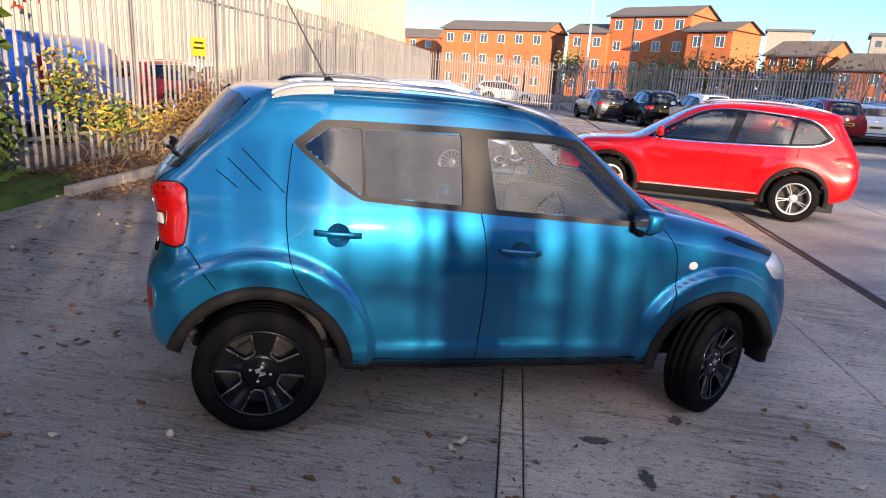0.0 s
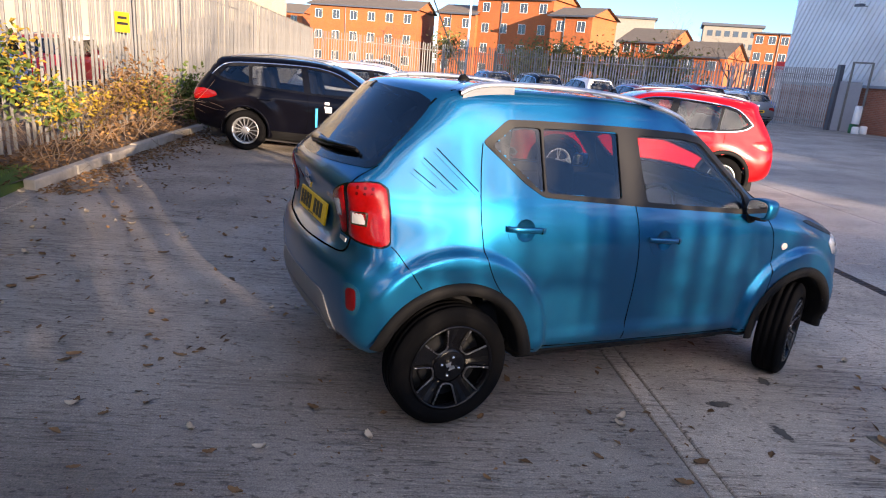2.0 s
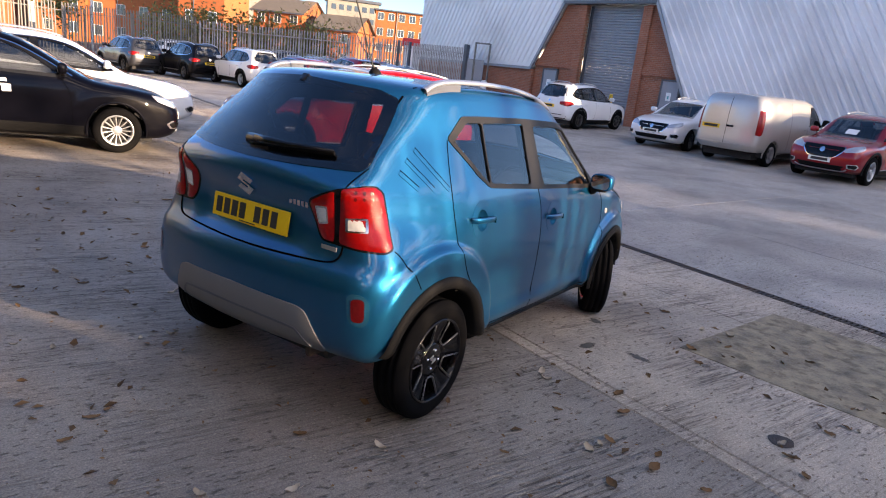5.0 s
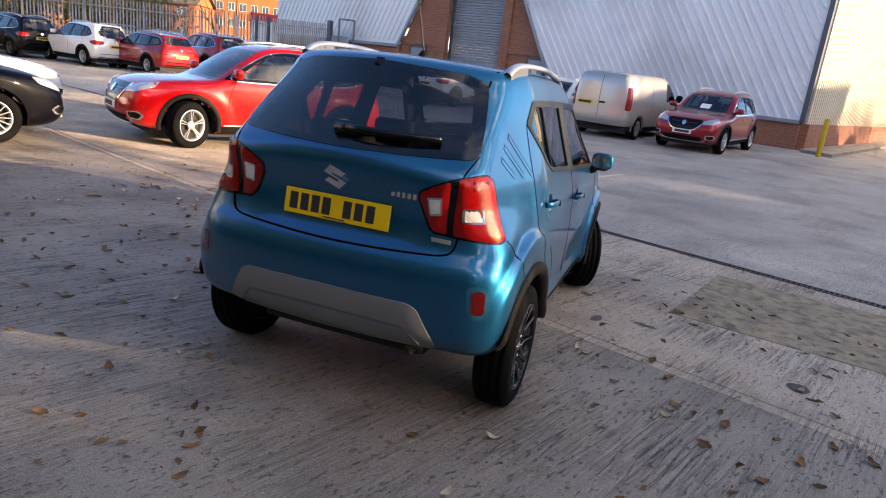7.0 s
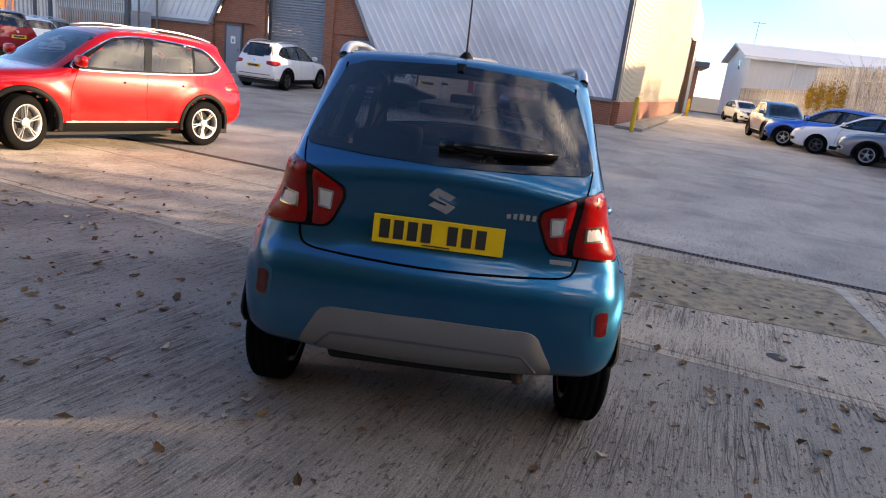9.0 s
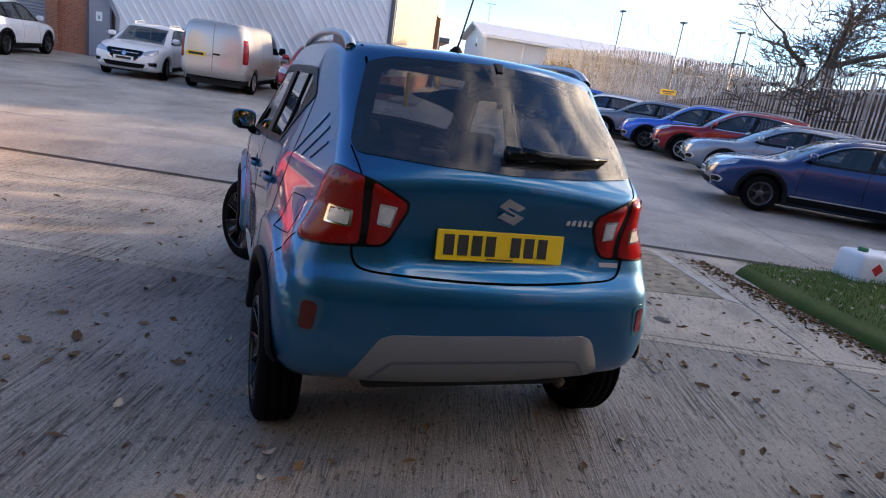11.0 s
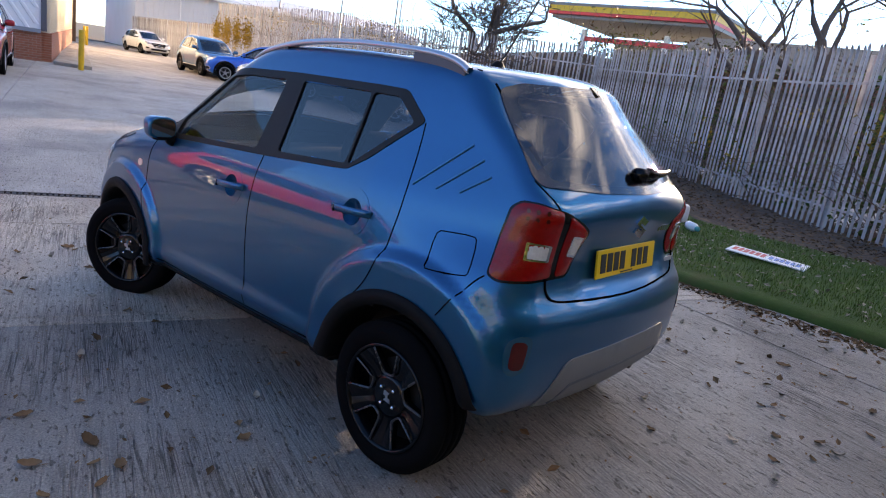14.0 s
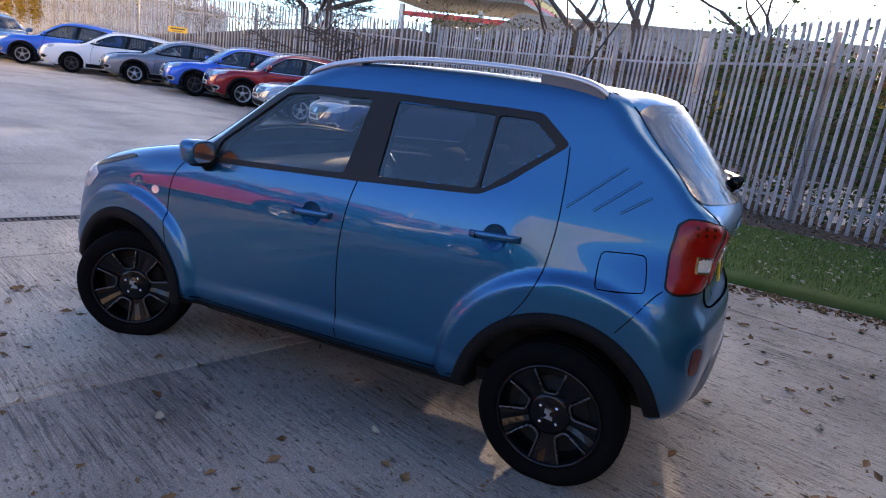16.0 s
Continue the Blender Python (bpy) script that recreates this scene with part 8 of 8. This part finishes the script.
twig_mass("bramble_stems", [(x, fence_y(x) - .4, .1) for x in np.linspace(-9, 11, 60)], 330, 3.1, .010, 14, "tangled bramble stems in the fence", .5, .7)
# trees beyond the south fence
bare_tree("bare_tree", (19.4, -12.0, -.2), 15.0, "broad spreading bare winter tree beyond the fence", 21, 1.45, 7, 0, None, .30, .29, .0175, .66)
bare_tree("bare_tree", (21.2, -11.9, -.2), 15.0, "bare winter tree with ivy on its trunk", 28, 1.4, 7, 0, None, .25, .29, .0165, .62)
bare_tree("bare_tree", (9.5, -17.5, 1.0), 13.5, "tall bare tree with a few leaves beyond the fence", 22, 1.0, 5, 500, M_LEAF_Y)
bare_tree("bare_tree", (7.2, -15.2, 1.0), 13.0, "tall bare tree with ivy beyond the fence", 23, 1.0, 5, 500, M_LEAF_Y)
bare_tree("bare_tree", (3.0, -19.5, 1.0), 12.0, "tall bare tree beyond the fence", 24, 1.0, 5, 300, M_LEAF_Y)
bare_tree("bare_tree", (-2.5, -13.5, .8), 10.0, "spreading bare tree beyond the fence", 25, 1.3, 6)
bare_tree("bare_tree", (27.5, -14.2, .6), 6.5, "small bare tree behind the row of cars", 26, 1.1, 5)
bare_tree("bare_tree", (34.0, -14.5, .6), 6.0, "small bare tree behind the row of cars", 27, 1.1, 5, 200, M_LEAF_Y)
foliage("hedge", [(1.5 + 1.15 * k, -10.6 - .45 * k - 1.5 * rnd.random(), 1.7 + .8 * rnd.random(), 1.2, .9, 1.0) for k in range(2)], 1000, .09, M_LEAF_G, "shrubs beyond the fence", 15)
foliage("hedge", [(-9 + 1.4 * k, -9.5 - .3 * k - 2 * rnd.random(), 2.2 + rnd.random(), 1.3, 1.0, 1.2) for k in range(10)], 7000, .09, M_LEAF_G, "shrubs beyond the fence", 16)
foliage("climber", [(38.0 - 1.1 * k, -5.6 - .25 * k, 2.3, .7, .2, .8) for k in range(4)], 2600, .06, M_LEAF_Y, "dry yellow climber on the end of the fence", 17)
twig_mass("scrub_stems", [(20 + 1.6 * k, -10.2 + .33 * k - .8, .2) for k in range(12)], 120, 3.6, .012, 18, "bare scrub behind the row fence", .2, .5)
# brambles and thin trees close behind the fences, showing over the tops
hs = []
for k in range(34):
    t_ = k / 33
    x, y = (13.6 + 23 * t_, -12.6 + 5.6 * t_)
    hs.append((x + rnd.uniform(-.4, .4), y - rnd.uniform(.3, 2.0), .3))
twig_mass("scrub_stems", hs, 260, 4.6, .013, 63, "thin bare scrub standing behind the row fence", .1, .42, M_BARK)
foliage("scrub_leaves", [(x, y, 3.0 + .5 * rnd.random(), .9, .6, .6) for x, y, _ in hs[14:]], 900, .06, M_LEAF_Y, "sparse yellow leaves in the scrub behind the row fence", 64)
# scrub on the bank, airy above
sc, so = [], []
for k in range(22):
    az = -44 - 2.7 * k
    r_ = 26 + 3 * rnd.random()
    x, y = -3.4 + r_ * math.cos(radians(az)), 4.0 + r_ * math.sin(radians(az))
    top = 3.3 if -76 < az < -60 else 4.0
    sc.append((x, y, top - .9 + .5 * rnd.random(), 1.5, 1.2, 1.1))
    so.append((x, y, 1.6))
foliage("scrub_leaves", sc, 6500, .075, M_LEAF_O, "olive and brown scrub leaves on the bank", 47)
foliage("scrub_leaves", sc, 3500, .07, M_LEAF_B, "dead brown leaves in the scrub on the bank", 48)
twig_mass("scrub_stems", so, 420, 3.3, .016, 49, "bare scrub stems on the bank beyond the fence", .15, .5, M_BARK)
# west fence: yellow-leaved shrubs, ivy at the near post
def wf(y):
    return -5.14 + (y - 7.6) * .103


foliage("yellow_shrub", [(wf(y) + .22, y, z, .22, .5, .30) for y, z in ((8.5, 1.15), (9.0, .95), (9.6, .75), (10.3, .7), (11.0, .75), (11.7, .75), (8.3, 1.5), (12.2, .8))], 1000, .04, M_LEAF_Y, "yellow autumn shrub leaves along the west fence", 31)
foliage("green_shrub", [(wf(y) + .25, y, z, .25, .45, .35) for y, z in ((8.3, 1.2), (9.2, .8), (12.9, .7), (13.4, .7), (13.8, .5))], 900, .05, M_LEAF_G, "green shrub leaves along the west fence", 32)
foliage("evergreen_bush", [(-3.85, 13.9, .65, .32, .4, .45), (-3.7, 14.3, .5, .3, .3, .35)], 1600, .055, M_LEAF_G, "dark evergreen bush behind the black car", 33)
foliage("red_leaves", [(wf(7.9) + .1, 7.8, 2.5, .2, .4, .25), (wf(7.6) + .2, 7.5, 2.2, .1, .2, .1)], 60, .06, M_LEAF_R, "a few red leaves on the near fence post", 34)
foliage("ivy", [(-5.25, 6.9, .9, .3, .5, .9), (-5.25, 7.3, .6, .3, .3, .6), (-5.4, 6.2, 1.3, .3, .6, 1.0)], 2600, .055, M_LEAF_G, "dark ivy on the near fence end", 35)
twig_mass("dry_stems", [(wf(y) + .25, y, .15) for y in np.linspace(8.2, 14, 24)], 130, 1.3, .006, 36, "dry brown stems along the west fence", .5, .6)
foliage("dry_leaves", [(wf(y) + .3, y, .55 + .5 * rnd.random(), .22, .35, .45) for y in np.linspace(10.5, 13.4, 10)], 1500, .04, M_LEAF_B, "dry brown weeds along the west fence", 37)
# ivy out of view, its upper tiers added to cut western sky light
foliage("ivy", [(-5.65 + .1 * (y - 1.6), y, z, .45, .5, .6) for y in np.linspace(-.5, 6.6, 15) for z in (.5, 1.3, 2.2, 3.1)], 13000, .095, M_LEAF_G, "thick dark ivy over the near end of the west fence", 39)
bare_tree("gnarled_stem", (-5.2, 7.0, .1), 2.8, "gnarled ivy-clad stem at the end of the fence", 38, .6, 3)
# north: bare trees and shrubs before the flats
for az, r, h, sd in ((62.0, 62, 9.5, 41), (56.6, 60, 8.0, 42), (85.8, 70, 7.0, 43), (84.0, 68, 6.5, 44), (58.5, 70, 6.0, 45)):
    a_ = polar(az, r)
    bare_tree("bare_tree", (a_[0], a_[1], 0), h, "slim bare winter tree before the flats", sd, .75, 5, 0, None if sd > 42 else M_LEAF_Y)
foliage("shrub", [(*polar(az, 52), 2.2, 2.0, 1.5, 1.6) for az in (73.5, 71.5, 70.0, 67.5, 66.0, 63.5, 61.5)] + [(*polar(80.3, 58), 3.0, 1.4, 1.4, 1.5)], 9000, .14, M_LEAF_O, "olive shrubs between the fence and the flats", 46)

# fallen leaves: single ones on the apron, litter along the edges
def leaf_mesh(seed, size, curl):
    """One curled leaf with a stalk, pointed at both ends."""
    r = random.Random(seed)
    v, f = [], []
    n = 7
    for i in range(n):
        t = i / (n - 1)
        w = size * .36 * math.sin(math.pi * (t * .92 + .04)) ** .8 * r.uniform(.85, 1.1)
        y = (t - .5) * 2 * size * .62
        z = curl * size * (abs(t - .5) * 2) ** 2 + r.uniform(0, .04) * size
        v += [(-w, y, z + curl * size * .8 + r.uniform(0, .1) * size), (0, y, z), (w, y, z + curl * size * .6 + r.uniform(0, .15) * size)]
    for i in range(n - 1):
        a = 3 * i
        f += [(a, a + 1, a + 4, a + 3), (a + 1, a + 2, a + 5, a + 4)]
    k = len(v)
    v += [(-.004 * 1, size * .6, .002), (.004, size * .6, .002), (0, size * 1.0, size * .12)]
    f.append((k, k + 1, k + 2))
    return v, f


rnd = random.Random(77)
kinds_ = []
for i, (mt, lb) in enumerate(((M_LEAF_B, "curled brown dead leaf on the concrete"), (M_LEAF_P, "pale dry dead leaf on the concrete"), (M_LEAF_B, "dark curled dead leaf on the concrete"), (M_LEAF_P, "grey-brown dead leaf on the concrete"), (M_LEAF_B, "brown dead leaf on the concrete"))):
    kinds_.append((leaf_mesh(200 + i, .058 + .008 * (i % 3), .12 + .12 * (i % 2)), mt, lb))
protos = [None] * 5
count = 0
while count < 300:
    x, y = rnd.uniform(-4.6, 2.6), rnd.uniform(-.1, 8.2)
    c = Vector((x + 1.03, y - 3.57, 0))
    if rnd.random() < .35 * (1 + (x > .5)) * .8:
        continue
    u, w = c.x * .97 + c.y * .244, -c.x * .244 + c.y * .97
    if -.35 < u < 2.7 and abs(w) < .8:
        continue
    i = rnd.choice((0, 0, 1, 2, 2, 3, 4))
    g, mt, lb = kinds_[i]
    m = pose(x, y, gz(x, y) + .004, rnd.uniform(-10, 10), rnd.uniform(-10, 10), rnd.uniform(0, 360)) @ Matrix.Scale(rnd.uniform(.55, 1.05), 4)
    if protos[i] is None:
        protos[i] = tagged(part("fallen_leaf", g, mt, None, "", True), lb, "leaf", "fallen leaves")
        protos[i].matrix_basis = m
    else:
        o = tagged(new("fallen_leaf", protos[i].data), lb, "leaf", "fallen leaves")
        o.matrix_basis = m
    count += 1


def litter(name, n, area, size, material, label, seed, lift=.006):
    r = random.Random(seed)
    pts = []
    while len(pts) < n:
        p = area(r)
        if p:
            pts.append((p[0], p[1], p[2] + lift))
    return tagged(part(name, leaf_cards(pts, size, r, .25, .35), material), label, "leaves", kind="stuff")


def west_edge(r):
    y = r.uniform(7.2, 14.2)
    xk = -4.38 + (y - 7.35) * .122
    x = xk + abs(r.gauss(0, .30)) + .08
    return x, y, gz(x, y)


def west_bank(r):
    y = r.uniform(6.8, 15)
    xk = -4.45 + (y - 7.35) * .118
    x = xk - r.uniform(0, .9)
    return x, y, gz(x, y) + .10 + .08 * (xk - x)


def south_edge(r):
    x = r.uniform(-7, 3.2)
    e = -.20 + .09 * x * (x < 0) + .06 * x * (x >= 0)
    y = e + abs(r.gauss(0, .16)) + .03
    return x, y, gz(x, y)


def on_turf(r):
    x = r.uniform(-7, 3.0)
    e = -.20 + .09 * x * (x < 0) + .06 * x * (x >= 0)
    d = r.uniform(.2, 3.3)
    return x, e - d, gz(x, e - d) + .10 + .033 * d


def on_soil(r):
    x = r.uniform(-8, 9)
    y = fence_y(x) + r.uniform(-.8, 3.0)
    if y > -3.4 - max(0, x - 3.5) * 1.1:
        return None
    return x, y, gz(x, y) + .19


def apron(r):
    x, y = r.uniform(-7.5, 5), r.uniform(-.1, 14)
    return x, y, gz(x, y)


litter("leaf_litter", 1500, west_edge, .032, M_LEAF_B, "brown dead leaves swept against the west kerb", 51)
litter("leaf_litter", 2600, west_bank, .034, M_LEAF_B, "brown dead leaves on the west bank", 52)
litter("leaf_litter", 2600, south_edge, .028, M_LEAF_B, "dead leaves along the grass edge", 53)
litter("leaf_litter", 900, on_turf, .030, M_LEAF_P, "pale dead leaves scattered on the grass", 54, .02)
litter("leaf_litter", 3000, on_soil, .034, M_LEAF_B, "dead leaves on the soil under the fence", 55, .02)
def near_apron(r):
    x, y = r.uniform(-4.8, 2.4), r.uniform(-.1, 9.5)
    return x, y, gz(x, y)


litter("leaf_litter", 420, near_apron, .030, M_LEAF_B, "dark dead leaves scattered over the concrete", 57, .006)
litter("leaf_crumbs", 4000, apron, .011, M_LEAF_B, "small leaf crumbs on the concrete", 56, .003)
# short grass blades on the strip and mat
def blades(name, n, place, label, seed):
    r = random.Random(seed)
    v, f = [], []
    for _ in range(n):
        x, y, z = place(r)
        a, h, w = r.uniform(0, 6.28), r.uniform(.02, .05), .004
        dx, dy = r.gauss(0, .015), r.gauss(0, .015)
        k = len(v)
        v += [(x - w * math.cos(a), y - w * math.sin(a), z - .01), (x + w * math.cos(a), y + w * math.sin(a), z - .01), (x + dx, y + dy, z + h)]
        f.append((k, k + 1, k + 2))
    tagged(part(name, (v, f), M_BLADE), label, "grass", kind="stuff")


blades("grass_blades", 26000, on_turf, "short green grass blades", 61)
blades("grass_blades", 5000, lambda r: (lambda t, d: (-4.55 - .30 * t - d, 8.0 - 4.5 * t - .3 * d, gz(-4.6, 8) + .13))(r.random(), r.uniform(0, 1.2)), "short green grass blades", 62)

# ---- loose things on the grass ----
def jerrican(m, seed):
    """White plastic drum on its side, ribbed, with a red diamond label and a green cap."""
    j = tagged(new("plastic_drum"), "white plastic chemical drum lying on its side on the grass", "drum", "white drums")
    part("body", box(-.20, .20, -.40, .40, 0, .36, .05), M_WHITE, j, "white plastic body", True)
    part("moulded_rib", box(-.205, .205, -.05, .05, .01, .365, .03), M_WHITE, j, "", True)
    d = .075
    part("hazard_label", ([(-.203, .18, .20 - d), (-.203, .18 + d, .20), (-.203, .18, .20 + d), (-.203, .18 - d, .20)], [(3, 2, 1, 0)]), M_RED, j, "red diamond label")
    part("cap", moved(lathe([(0.0001, .05), (.05, .05), (.055, .04), (.055, 0), (0.0001, 0)], 16, False), pose(0, .25, .355, 90, 0, 0)), M_GREENBOX, j, "green screw cap", True)
    part("handle", tube([(0, -.25, .35), (0, -.22, .40), (0, -.08, .40), (0, -.05, .35)], .02, 6), M_WHITE, j, "", True)
    j.matrix_basis = m


jerrican(pose(2.85, -1.83, gz(2.8, -1.8) + .085, 0, 0, 4), 1)
jerrican(pose(2.78, -2.66, gz(2.8, -2.7) + .10, 0, 0, -3), 2)
bt = tagged(new("plastic_bottle"), "small white plastic bottle with a teal cap on the grass", "bottle")
part("body", moved(lathe([(0.0001, -.13), (.05, -.13), (.06, -.11), (.06, .05), (.03, .11), (0.0001, .11)], 14, False), pose(0, 0, .06)), M_WHITE, bt, "", True)
part("cap", moved(lathe([(.03, .10), (.034, .11), (.034, .15), (0.0001, .15)], 12, False), pose(0, 0, .06)), M_TEAL, bt, "teal cap", True)
bt.matrix_basis = pose(2.06, -2.42, turf_z(2.06, -2.42) + .03, 0, 0, 64)
bd = tagged(new("sign_board"), "fallen white sign board with red and blue print on the grass", "sign board")
part("board", box(-.44, .44, -.19, .19, 0, .012), M_WHITE, bd, "white board")
part("red_lettering", join(*[box(-.40 + .065 * k, -.35 + .065 * k, -.09, .12, .0125, .0145) for k in range(6)]), M_RED, bd)
part("blue_lettering", join(*[box(.02 + .06 * k, .065 + .06 * k, -.08, .08, .0125, .0145) for k in range(6)]), M_BLUEP, bd)
bd.matrix_basis = pose(.70, -1.98, turf_z(.7, -1.98) + .045, 1.5, 1, 197)
# yellow plates on the fences
sign("warning_sign", pose(-4.60, 12.1, 1.95, 0, 0, 62), .32, .32, "yellow warning sign with dark lettering on the west fence", ((.07, .20, .04), (-.02, .24, .04)))
sign("warning_sign", pose(25.0, -8.40, 2.15, 0, 0, 14.3 + 180), 1.1, .24, "narrow yellow sign on the row fence", ((.03, .8, .06), (-.06, .6, .03)))
